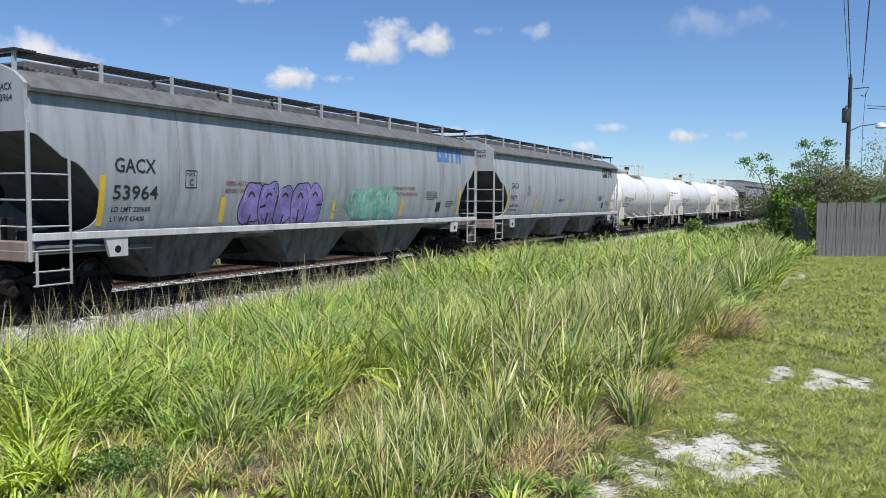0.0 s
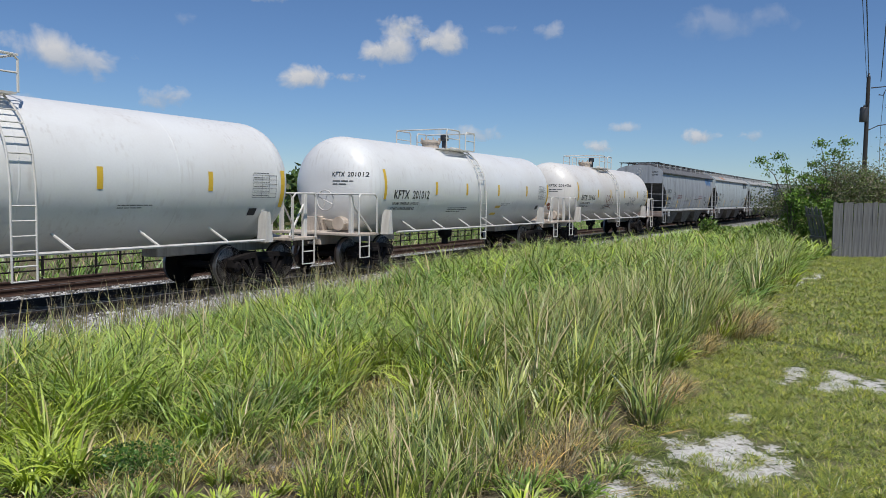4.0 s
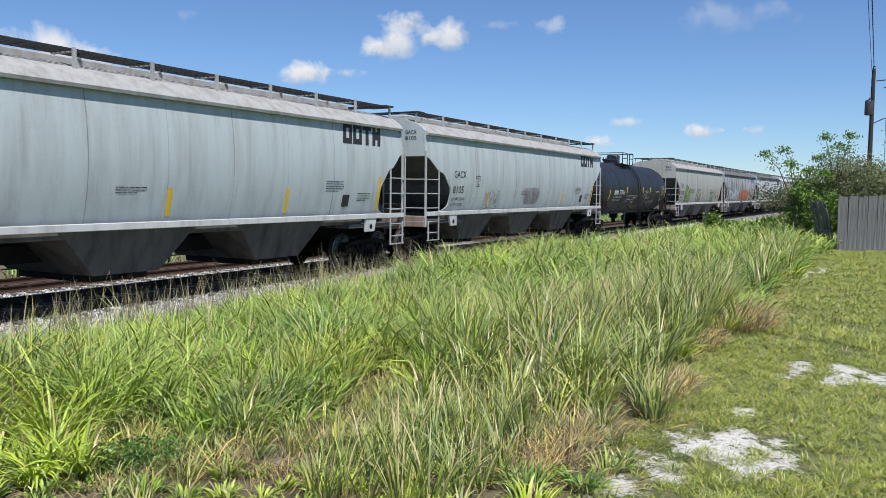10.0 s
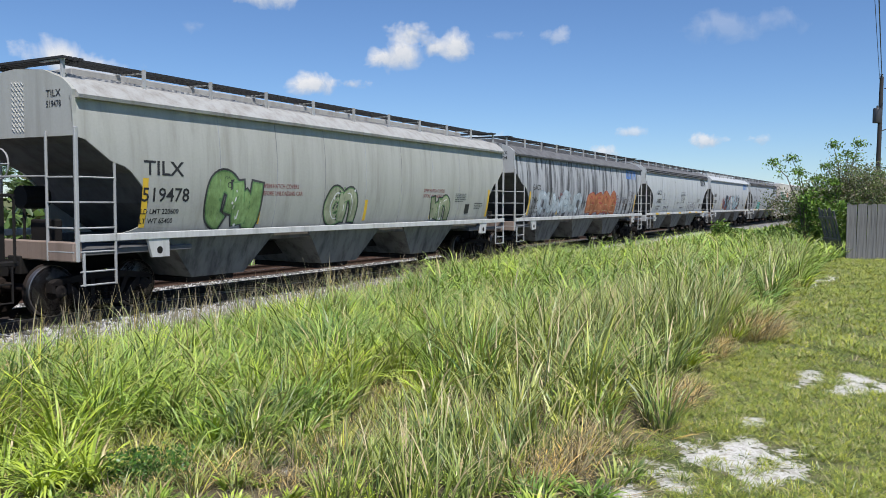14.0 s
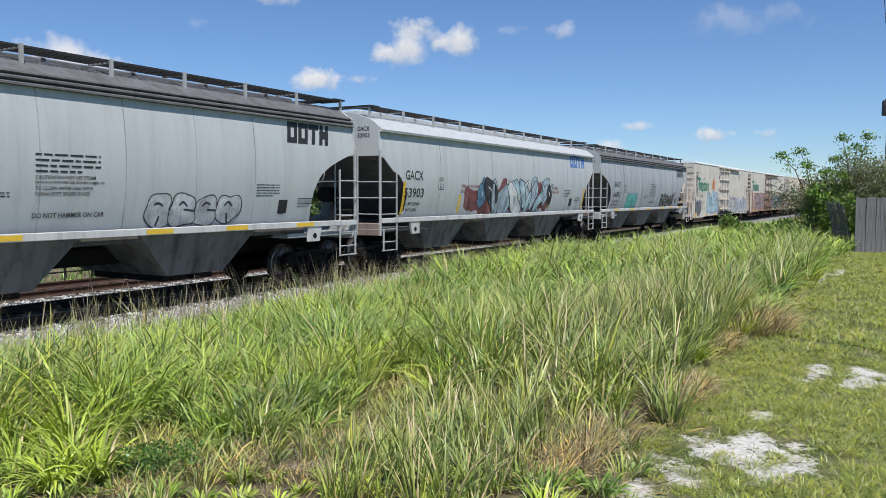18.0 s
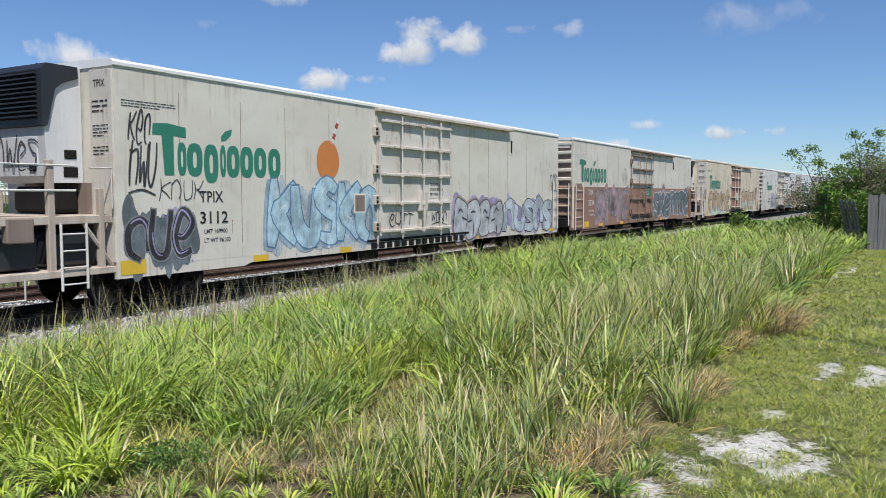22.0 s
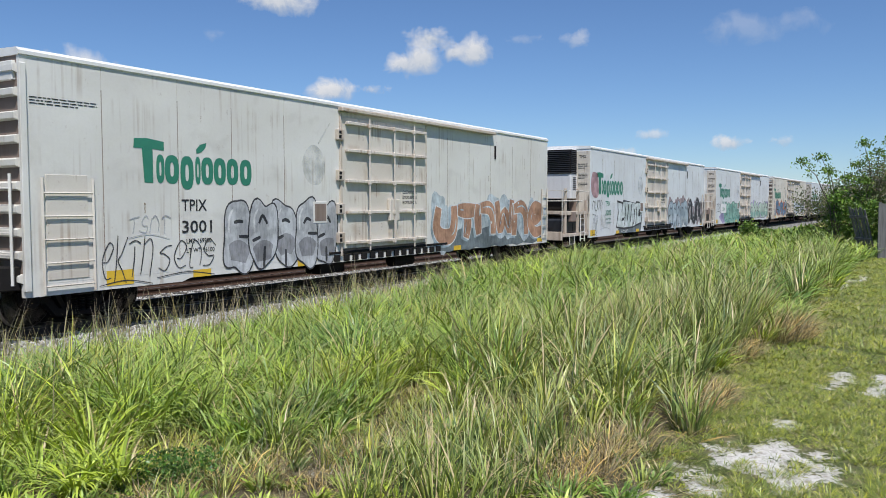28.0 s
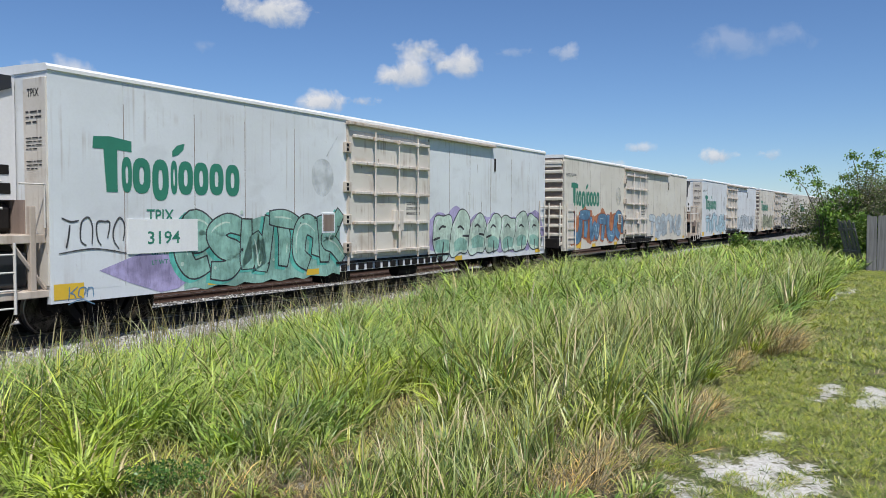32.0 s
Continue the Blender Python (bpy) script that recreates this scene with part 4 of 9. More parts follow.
def branching(g, start, direction, length, radius, depth, rnd, tips, spread=0.6, up=0.15):
    p, d = Vector(start), Vector(direction).normalized()
    pts, rad = [p.copy()], [radius]
    n = 4
    for i in range(n):
        d = (d + Vector((rnd.uniform(-1, 1), rnd.uniform(-1, 1), rnd.uniform(-0.6, 1) + up)) * 0.22).normalized()
        p = p + d * length / n
        pts.append(p.copy())
        rad.append(radius * (1 - 0.55 * (i + 1) / n))
    g.tube(pts, rad, 5 if depth > 1 else 3)
    tips += pts[2:]
    if depth > 0:
        for i in range(rnd.choice((2, 3))):
            q = pts[rnd.choice((2, 3, 4))]
            dd = (d + Vector((rnd.uniform(-1, 1), rnd.uniform(-1, 1), rnd.uniform(-0.4, 0.9))) * spread * 1.6).normalized()
            branching(g, q, dd, length * rnd.uniform(0.55, 0.8), radius * 0.5, depth - 1, rnd, tips, spread, up)


def tree(name, label, category, x, y, height, leaf, size, per_tip, mat, seed, stems=1, depth=4, spread=0.6, scatter_r=0.3, wood=None, group="", trunk_r=None, lean=(0, 0)):
    rnd = random.Random(seed)
    nr = np.random.default_rng(seed)
    z = float(ground_z(x, y))
    root = thing(name, label, category, group, at=pose(x, y, z))
    g, tips = Geo(), []
    for i in range(stems):
        a = 6.28 * i / max(1, stems) + rnd.uniform(-0.5, 0.5)
        out = 0.0 if stems == 1 else rnd.uniform(0.35, 0.9)
        branching(g, (0.12 * math.cos(a) * (stems > 1), 0.12 * math.sin(a) * (stems > 1), -0.05), (out * math.cos(a) + lean[0], out * math.sin(a) + lean[1], 1.0), height * rnd.uniform(0.34, 0.46), trunk_r or height * 0.018, depth, rnd, tips, spread)
    part("trunk", g, wood or BARK, root, "bare branching stems" if stems > 1 else "")
    base = np.array([tuple(t) for t in tips if t.z > height * 0.12])
    pts = np.repeat(base, per_tip, 0) + nr.normal(0, scatter_r, (len(base) * per_tip, 3)) * np.array([[1, 1, 0.7]])
    pts[:, 2] = np.maximum(pts[:, 2], 0.08)
    top = np.percentile(pts[:, 2], 99.5)
    part("crown", leaf_cloud("crown", pts, size, mat, nr), None, root)
    return root, top


def frond_palm(x, y, height, seed, label, n=26, length=1.3, trunk=True):
    """A fan palm: trunk and stiff fans of leaflets."""
    nr = np.random.default_rng(seed)
    root = thing("palm_tree", label, "palm tree", at=pose(x, y, float(ground_z(x, y))))
    if trunk:
        part("trunk", Geo().tube([(0, 0, 0), (0.06, 0, height * 0.5), (0, 0.05, height)], [0.19, 0.16, 0.14], 8), BARK, root)
    for i in range(n):
        a, e = nr.uniform(0, 6.28), nr.uniform(-0.5, 1.2)
        d = np.array([math.cos(a) * math.cos(e), math.sin(a) * math.cos(e), math.sin(e)])
        side = np.array([-math.sin(a), math.cos(a), 0])
        up = np.cross(side, d)
        c = np.array([0, 0, height]) + d * length * 0.55
        v, f, uv = [], [], []
        for k in range(13):
            q = radians(-95 + 190 * k / 12)
            t = c + (d * math.cos(q) + side * math.sin(q)) * length * 0.6 * nr.uniform(0.85, 1.05) - np.array([0, 0, 0.12 * abs(k - 6) / 6])
            w = up * 0.01 + (side * math.cos(q) - d * math.sin(q)) * 0.035
            j = len(v)
            v += [c - w, c + w, t]
            uv += [(0, 0), (1, 0), (0.5, 1)]
            f.append((j, j + 1, j + 2))
        me = tri_mesh("frond", np.array(v), np.array(f), np.array(uv), LEAF_FAR)
        fr = part("frond", me, None, root)
    return root


# shrubs by the fence
tree("shrub", "leafy green shrub at the end of the plank fence", "shrub", 32.8, 1.75, 1.75, True, 0.048, 40, LEAF, 301, 6, 3, 0.6, 0.22)
tree("shrub", "leafy green shrub at the end of the plank fence", "shrub", 33.4, 1.5, 2.3, True, 0.048, 40, LEAF, 302, 7, 3, 0.7, 0.28)
tree("sapling", "slender sapling with drooping bright leaves", "tree", 32.6, 2.15, 2.9, True, 0.085, 14, LEAF_BRIGHT, 303, 3, 2, 0.45, 0.10)
tree("sapling", "slender sapling with drooping bright leaves", "tree", 33.6, 1.2, 4.1, True, 0.085, 15, LEAF_BRIGHT, 304, 3, 2, 0.4, 0.10)
tree("thorn_bush", "thorny brush of grey twigs and small dull leaves", "bush", 34.0, 2.0, 2.9, True, 0.040, 7, LEAF_GREY, 311, 9, 4, 0.8, 0.2, TWIG)
tree("thorn_bush", "thorny brush of grey twigs and small dull leaves", "bush", 33.9, 1.0, 3.4, True, 0.040, 8, LEAF_GREY, 312, 9, 4, 0.8, 0.2, TWIG)
tree("thorn_bush", "thorny brush of grey twigs and small dull leaves", "bush", 33.2, 0.3, 3.6, True, 0.040, 9, LEAF_GREY, 305, 9, 4, 0.75, 0.22, TWIG)
tree("thorn_bush", "thorny brush of grey twigs and small dull leaves", "bush", 33.8, -1.5, 3.7, True, 0.042, 11, LEAF_GREY, 306, 9, 4, 0.75, 0.22, TWIG)
tree("thorn_bush", "thorny brush of grey twigs and small dull leaves", "bush", 33.5, -3.8, 3.8, True, 0.045, 12, LEAF_GREY, 307, 8, 4, 0.75, 0.24, TWIG)


def spray_tree(x, y, tips, seed, label):
    """Slender arching stems, each ending in a drooping tuft of small leaflets."""
    nr = np.random.default_rng(seed)
    z = float(ground_z(x, y))
    root = thing("sapling", label, "sapling", at=pose(x, y, z))
    for tx, ty, tz in tips:
        e = Vector((tx - x, ty - y, tz - z))
        part("stem", Geo().tube([(0, 0, 0), (e.x * 0.2, e.y * 0.2, e.z * 0.5), (e.x * 0.6, e.y * 0.6, e.z * 0.85), e], [0.03, 0.024, 0.016, 0.008], 5), BARK, root)
        pts = np.array(e)[None] + nr.normal(0, 0.13, (150, 3)) * np.array([[1, 1, 0.55]])
        r = np.hypot(pts[:, 0] - e.x, pts[:, 1] - e.y)
        pts[:, 2] += 0.08 - 0.9 * r * r
        low = np.array((e.x * 0.75, e.y * 0.75, e.z * 0.88))[None] + nr.normal(0, 0.12, (60, 3))
        part("leaf_spray", leaf_cloud("leaf_spray", np.concatenate([pts, low]), 0.048, LEAF_BRIGHT, nr, 2.2), None, root)["kind"] = "stuff"


spray_tree(32.4, 2.5, [(32.3, 3.69, 3.24), (32.4, 3.05, 3.38), (32.2, 2.75, 2.85), (32.5, 2.2, 2.6), (32.3, 2.5, 2.1), (32.2, 2.1, 1.7)], 320, "sapling with drooping bright green leaf sprays")
spray_tree(33.2, 1.3, [(32.6, 1.69, 3.85), (33.0, 0.86, 3.92), (32.8, 1.21, 3.5), (32.6, 1.9, 3.1), (32.4, 1.6, 2.5)], 321, "sapling with drooping bright green leaf sprays")
frond_palm(30.6, -0.9, 1.75, 308, "low fan palm behind the plank fence", 14, 0.9, False)
tree("weed", "leafy weed at the foot of the ballast", "weed", 44.0, 7.2, 1.2, True, 0.09, 16, LEAF, 309, 5, 2, 0.7, 0.16)
tree("weed", "leafy weed in the long grass", "weed", 38.0, 4.2, 1.2, True, 0.12, 10, LEAF, 310, 5, 2, 0.7, 0.16)
nr = np.random.default_rng(5)
for cx, cy, rr in ((3.80, 4.35, 0.22), (3.68, 4.5, 0.18), (12.2, 2.6, 0.3)):
    a = nr.uniform(0, 6.28, 620)
    q = rr * np.sqrt(nr.uniform(0, 1, 620))
    pts = np.stack([cx + q * np.cos(a), cy + q * np.sin(a), ground_z(cx + q * np.cos(a), cy + q * np.sin(a)) + nr.uniform(0.04, 0.26, 620)], 1)
    tagged(new("weed_patch", leaf_cloud("weed_patch", pts, 0.018, WEED, nr, 1.5)), "low broad-leaved green weeds", "weeds", kind="stuff")

# trees behind the tracks
for k, (x, y, h) in enumerate(((14, 47, 4.6), (24, 52, 4.2), (34, 50, 5.4), (30, 61, 5.0), (47, 52, 5.6), (56, 43, 6.4), (64, 50, 5.0), (78, 52, 5.6), (92, 48, 6.2), (108, 44, 5.6), (126, 42, 6.4), (145, 40, 6.6), (5, 44, 4.4), (165, 36, 7.5), (185, 30, 8.0))):
    tree("tree", "dark green broadleaf tree behind the tracks", "tree", x, y, h, True, 0.34, 12, LEAF_FAR, 330 + k, 1 if k % 3 else 3, 3, 0.8, 0.5, group="trees behind the tracks")
tree("tree", "dark feathery tree far down the line", "tree", 150, 15.2, 7.4, True, 0.4, 12, LEAF_FAR, 360, 1, 3, 0.5, 0.5, group="trees behind the tracks")
for k, (x, y, h) in enumerate(((38.5, 56.5, 5.2), (35.5, 57.5, 4.6), (29, 47, 3.6))):
    frond_palm(x, y, h, 370 + k, "fan palm standing behind the tracks", 30, 1.5)
nb = 26000
hx = nr.uniform(-30, 240, nb)
hy = nr.uniform(42, 62, nb)
hz = ground_z(hx, hy) + nr.uniform(0, 1, nb) ** 1.3 * (1.6 + 1.6 * soft_noise(hx, hy, 14, 31))
tagged(new("hedge", leaf_cloud("hedge", np.stack([hx, hy, hz], 1), 0.5, LEAF_FAR, nr)), "dark scrub along the far side of the tracks", "scrub", kind="stuff")
nb = 16000
hx = nr.uniform(60, 420, nb)
hy = -14 - 0.12 * (hx - 60) + nr.uniform(-16, 12, nb)
hz = nr.uniform(0, 1, nb) ** 1.2 * (3.0 + 3.5 * soft_noise(hx, hy, 20, 32))
tagged(new("far_wood", leaf_cloud("far_wood", np.stack([hx, hy, hz], 1), 0.8, LEAF_FAR, nr)), "low far wood beyond the fence", "wood", kind="stuff")


# ---- plank fence ----
def plank_fence():
    r = random.Random(4)
    f = thing("plank_fence", "weathered grey plank fence with uneven boards", "fence")
    origin, step = Vector((28.1, 0.98, 0)), Vector((0.27, -0.963, 0))
    ang = math.degrees(math.atan2(step.y, step.x))
    s = 0.0
    for i in range(46):
        w = r.choice((0.138, 0.14, 0.14, 0.142))
        p = origin + step * (s + w / 2)
        hgt = 1.79 + r.uniform(-0.025, 0.02)
        b = Geo()
        t = 0.011
        b.prism([(-w / 2, 0.02), (w / 2, 0.02), (w / 2, hgt - r.uniform(0, 0.02)), (w / 2 - 0.02, hgt), (-w / 2 + 0.02, hgt - r.uniform(0, 0.012)), (-w / 2, hgt - 0.02)], -t, t)
        part("board", b, FENCE_WOOD, f, at=pose(p.x, p.y, float(ground_z(p.x, p.y)) - 0.04, r.uniform(-0.6, 0.6), r.uniform(-0.7, 0.7), ang + r.uniform(-1.5, 1.5)))
        s += w + r.uniform(-0.002, 0.006)
    nrm = Vector((0.963, 0.27, 0))
    for z in (0.35, 1.45):
        a, b = origin + nrm * 0.05, origin + step * s + nrm * 0.05
        part("rail", Geo().tube([(a.x, a.y, z), (b.x, b.y, z)], 0.04, 4), FENCE_WOOD, f)
    for i in range(4):
        p = origin + step * (0.05 + 2.2 * i) + nrm * 0.12
        part("post", Geo().box(p.x - 0.045, p.x + 0.045, p.y - 0.045, p.y + 0.045, -0.1, 1.75, 0, 0.006), FENCE_WOOD, f)
    # a collapsed side panel, leaning outwards beside the corner
    q = thing("leaning_fence_panel", "collapsed grey fence panel leaning outwards", "fence panel", at=pose(28.55, 1.02, -0.06, -14, 0, 28))
    for i in range(7):
        hgt = 1.70 + r.uniform(-0.08, 0.03)
        part("board", Geo().box(0.155 * i, 0.155 * i + 0.135, -0.011, 0.011, 0.0 if i < 3 else 0.45, hgt, 0, 0.004), FENCE_WOOD, q, at=pose(0, 0.012 * (i % 2), 0, r.uniform(-2, 2), 0, r.uniform(-2, 2)))
    for z in (0.62, 1.35):
        part("rail", Geo().box(-0.05, 1.1, 0.03, 0.07, z, z + 0.085, 0, 0.005), FENCE_WOOD, q)


plank_fence()


# ---- pole with transformer, lamp and wires ----
def utility_pole():
    x, y = 52.0, 0.35
    p = thing("utility_pole", "timber utility pole with transformer and street lamp", "utility pole", at=pose(x, y, -1.0))
    top = 9.95
    part("shaft", Geo().tube([(0, 0, 0.7), (0, 0, 5), (0, 0, top)], [0.14, 0.125, 0.10], 12), POLE_WOOD, p)
    part("transformer", Geo().lathe([(0.0, 7.35), (0.20, 7.35), (0.22, 7.4), (0.22, 8.1), (0.18, 8.2), (0.0, 8.22)], (-0.25, 0.16, 0), "z", 16), POLE_METAL, p, "grey transformer can", smooth=40)
    part("bushing", Geo().lathe([(0.05, 8.05), (0.07, 8.12), (0.04, 8.2), (0.06, 8.26), (0.02, 8.34), (0, 8.34)], (-0.25, 0.16, 0), "z", 8), POLE_WOOD, p)
    part("cutout", Geo().tube([(0, -0.15, 9.3), (0, -0.95, 9.35), (0, -0.78, 8.85), (0, -0.55, 8.9)], 0.035, 5), WIRE, p)
    part("top_insulator", Geo().lathe([(0.03, top), (0.09, top + 0.05), (0.05, top + 0.12), (0.08, top + 0.17), (0, top + 0.2)], (0, 0, 0), "z", 10), POLE_METAL, p)
    lamp = part("lamp_arm", Geo().tube([(0, -0.1, 6.9), (0, -0.6, 7.15), (0, -1.45, 7.25)], 0.03, 6), POLE_METAL, p)
    part("lamp_head", Geo().lathe([(0.06, 7.32), (0.26, 7.2), (0.3, 7.05), (0.22, 6.98), (0.0, 6.95)], (0, -1.65, 0), "z", 14), ROOF_WHITE, lamp, "pale street lamp head", smooth=40)
    part("conduit", Geo().tube([(0, -0.8, 9.0), (0, -0.72, 7.0), (0, -0.75, 4.5)], 0.012, 5), WIRE, p)
    for k, (dy, dz, y2) in enumerate(((0.0, 0.1, 0.55), (-0.62, -0.3, -0.25), (0.1, -0.1, 0.7))):
        pts = []
        for i in range(25):
            t = i / 24
            pts.append((x + (-30 - x) * t, y + dy + (y2 - y - dy) * t, top - 1.0 + dz + 0.6 * t - 5.6 * t * (1 - t) * 0.28))
        solid("overhead_wire", Geo().tube(pts, 0.022 if k < 2 else 0.012, 5), WIRE, "black overhead wire strung from the pole", "wire", "wires of the pole")
    for k in range(2):
        pts = [(x - 2.5 * t, y - 0.9 - 26 * t, 7.3 - 0.15 * k + 2.6 * (t * t - t) - 0.3 * t) for t in [i / 14 for i in range(15)]]
        solid("overhead_wire", Geo().tube(pts, 0.02, 5), WIRE, "black service wire sagging away from the pole", "wire", "wires of the pole")


utility_pole()


# ---- low fence beyond the second track ----
def low_fence():
    f = thing("low_rail_fence", "low dark metal rail fence beyond the second track", "fence")
    for i in range(58):
        s = 4 + 0.95 * i
        x, y, h = on_track(s)
        y += 1.7
        part("post", Geo().box(-0.03, 0.03, -0.03, 0.03, -0.1, 0.74, 0, 0.004), STEEL_DARK, f, at=pose(x, y + 6.9, float(ground_z(x, y + 6.9))))
    for z in (0.4, 0.72):
        part("rail", Geo().tube(along(8.6, -1.06 + z, 4, 60, 2.0), 0.025, 4), STEEL_DARK, f)


low_fence()


# ---- loose ballast stones ----
def stones(n, s0, s1, o0, o1, zfun, seed):
    r = np.random.default_rng(seed)
    s, o = r.uniform(s0, s1, n), r.uniform(o0, o1, n)
    u = np.maximum(s, 0)
    x, y = s, TRACK_Y - EASE * u ** 3 / 6 + o
    z = zfun(o)
    shape = np.array([[1, 0.1, 0], [-0.2, 0.9, 0.15], [-0.9, -0.3, 0], [0.3, -0.9, -0.1], [0.1, 0.15, 0.8], [0, 0, -0.6]])
    faces = np.array([[0, 1, 4], [1, 2, 4], [2, 3, 4], [3, 0, 4], [1, 0, 5], [2, 1, 5], [3, 2, 5], [0, 3, 5]])
    a = r.uniform(0, 6.28, n)
    size = r.uniform(0.02, 0.045, n)
    v = shape[None] * r.uniform(0.7, 1.3, (n, 6, 3)) * size[:, None, None]
    c, q = np.cos(a)[:, None], np.sin(a)[:, None]
    vx, vy = v[..., 0] * c - v[..., 1] * q, v[..., 0] * q + v[..., 1] * c
    v = np.stack([vx + x[:, None], vy + y[:, None], v[..., 2] + z[:, None] + 0.01], -1)
    f = (np.arange(n) * 6)[:, None, None] + faces[None]
    me = tri_mesh("ballast_stones", v.reshape(-1, 3), f.reshape(-1, 3), np.zeros((n * 6, 2)), STONE)
    me.polygons.foreach_set("use_smooth", np.zeros(len(me.polygons), bool))
    tagged(new("ballast_stones", me), "loose grey and white crushed stones", "ballast stones", kind="stuff")


def bed_z(o):
    return np.interp(o, [-3.9, -3.2, -2.45, -1.75, 1.75, 2.5, 3.0, 7.4], [-0.64, -0.50, -0.50, TIE_TOP - 0.01, TIE_TOP - 0.01, -0.74, -0.82, -0.82])


stones(14000, 4, 30, -3.6, -0.9, bed_z, 61)
stones(15000, 4, 36, 0.9, 4.5, bed_z, 62)
stones(6000, 30, 62, -3.8, -1.0, bed_z, 63)

# ---- clouds: far soft sheets of the sky's backdrop, drifting slowly ----
m = Nodes("cloud")
uv = m.t.nodes.new("ShaderNodeUVMap").outputs[0]
sep = m.t.nodes.new("ShaderNodeSeparateXYZ")
m.put(sep.inputs[0], uv)
oi = m.random()
shift = m.t.nodes.new("ShaderNodeCombineXYZ")
m.put(shift.inputs[2], m.math("MULTIPLY", oi, 40.0))
vec = m.t.nodes.new("ShaderNodeVectorMath")
vec.operation = "ADD"
m.put(vec.inputs[0], uv)
m.put(vec.inputs[1], shift.outputs[0])
nz = m.noise(vec.outputs[0], 1.5, 7, 0.58, 0.25)
dx, dy = m.math("SUBTRACT", sep.outputs[0], 0.5), m.math("SUBTRACT", sep.outputs[1], 0.42)
aspect = m.attr("aspect")
dd = m.math("SQRT", m.math("ADD", m.math("POWER", m.math("DIVIDE", dx, aspect), 2.0), m.math("POWER", dy, 2.0)))
body = m.math("ADD", m.math("MULTIPLY", m.math("SUBTRACT", 0.36, dd), 2.6), m.math("MULTIPLY", m.math("SUBTRACT", nz, 0.5), 2.4))
alpha = m.math("MULTIPLY", m.ramp(body, [(0.05, 0.0), (0.75, 1.0)]), m.attr("thickness"))
shade = m.mix(m.ramp(m.math("ADD", sep.outputs[1], m.math("MULTIPLY", m.math("SUBTRACT", nz, 0.5), 0.8)), [(0.2, 0.0), (0.6, 1.0)]), (0.60, 0.68, 0.80), (0.95, 0.96, 1.0))
em = m.t.nodes.new("ShaderNodeEmission")
m.put(em.inputs["Color"], shade)
em.inputs["Strength"].default_value = 0.88
tp = m.t.nodes.new("ShaderNodeBsdfTransparent")
sh = m.t.nodes.new("ShaderNodeMixShader")
m.put(sh.inputs[0], alpha)
m.put(sh.inputs[1], tp.outputs[0])
m.put(sh.inputs[2], em.outputs[0])
m.put(m.out.inputs["Surface"], sh.outputs[0])
CLOUD = m.mat
CLOUDS = []


def sky_point(bearing, rise, d):
    b, e = radians(bearing), radians(rise)
    return EYE + d * Vector((math.cos(b) * math.cos(e), math.sin(b) * math.cos(e), math.sin(e)))


def cloud(bearing, rise, wide, high, density, k):
    d = 3000.0 + 12 * k
    w, h = 2 * d * math.tan(radians(wide / 2)) * 1.5, 2 * d * math.tan(radians(high / 2)) * 1.7
    me = bpy.data.meshes.new("cloud")
    me.from_pydata([(-w / 2, -h / 2, 0), (w / 2, -h / 2, 0), (w / 2, h / 2, 0), (-w / 2, h / 2, 0)], [], [(0, 1, 2, 3)])
    lay = me.uv_layers.new(name="UVMap")
    r = w / h
    for i, c in enumerate(((0.5 - r / 2, 0), (0.5 + r / 2, 0), (0.5 + r / 2, 1), (0.5 - r / 2, 1))):
        lay.data[i].uv = c
    for nm, val in (("aspect", r), ("thickness", density)):
        at = me.attributes.new(nm, "FLOAT", "POINT")
        at.data.foreach_set("value", [val] * 4)
    me.materials.append(CLOUD)
    ob = tagged(new("cloud", me), "small white fair-weather cloud in the blue sky", kind="structure")
    CLOUDS.append((ob, bearing, rise, d))


for k, c in enumerate((
        (31.9, 10.7, 3.1, 2.2, 1.0), (33.2, 10.2, 2.3, 1.3, 0.95), (28.1, 11.2, 3.0, 1.9, 1.0), (31.4, 12.0, 2.8, 1.7, 1.0), (29.8, 11.0, 2.9, 1.2, 0.9), (38.1, 8.3, 3.5, 1.5, 1.0), (35.6, 8.3, 2.4, 0.7, 0.6),
        (54.0, 8.9, 6.6, 2.4, 0.95), (52.4, 8.6, 3.5, 1.6, 0.7), (21.1, 11.6, 2.0, 1.0, 0.40), (15.8, 4.94, 2.2, 0.8, 0.6), (10.7, 4.33, 2.5, 0.9, 0.85), (9.4, 11.9, 7.5, 1.7, 0.22), (24.6, 11.7, 3.0, 0.6, 0.2),
        (17.5, 3.6, 2.0, 0.8, 0.75), (42.0, 14.45, 5.6, 1.8, 1.0), (44.5, 15.1, 3.0, 1.4, 0.8), (58.2, 5.6, 3.0, 1.2, 0.5), (58.0, 3.3, 2.4, 1.3, 0.8), (56.0, 5.6, 2.0, 1.0, 0.5), (47.6, 6.5, 3.8, 1.3, 0.7), (26.6, 4.6, 4.6, 0.9, 0.55), (7.3, 4.3, 1.5, 0.6, 0.45),
        (46.5, 11.6, 1.6, 0.8, 0.2))):
    cloud(*c, k)


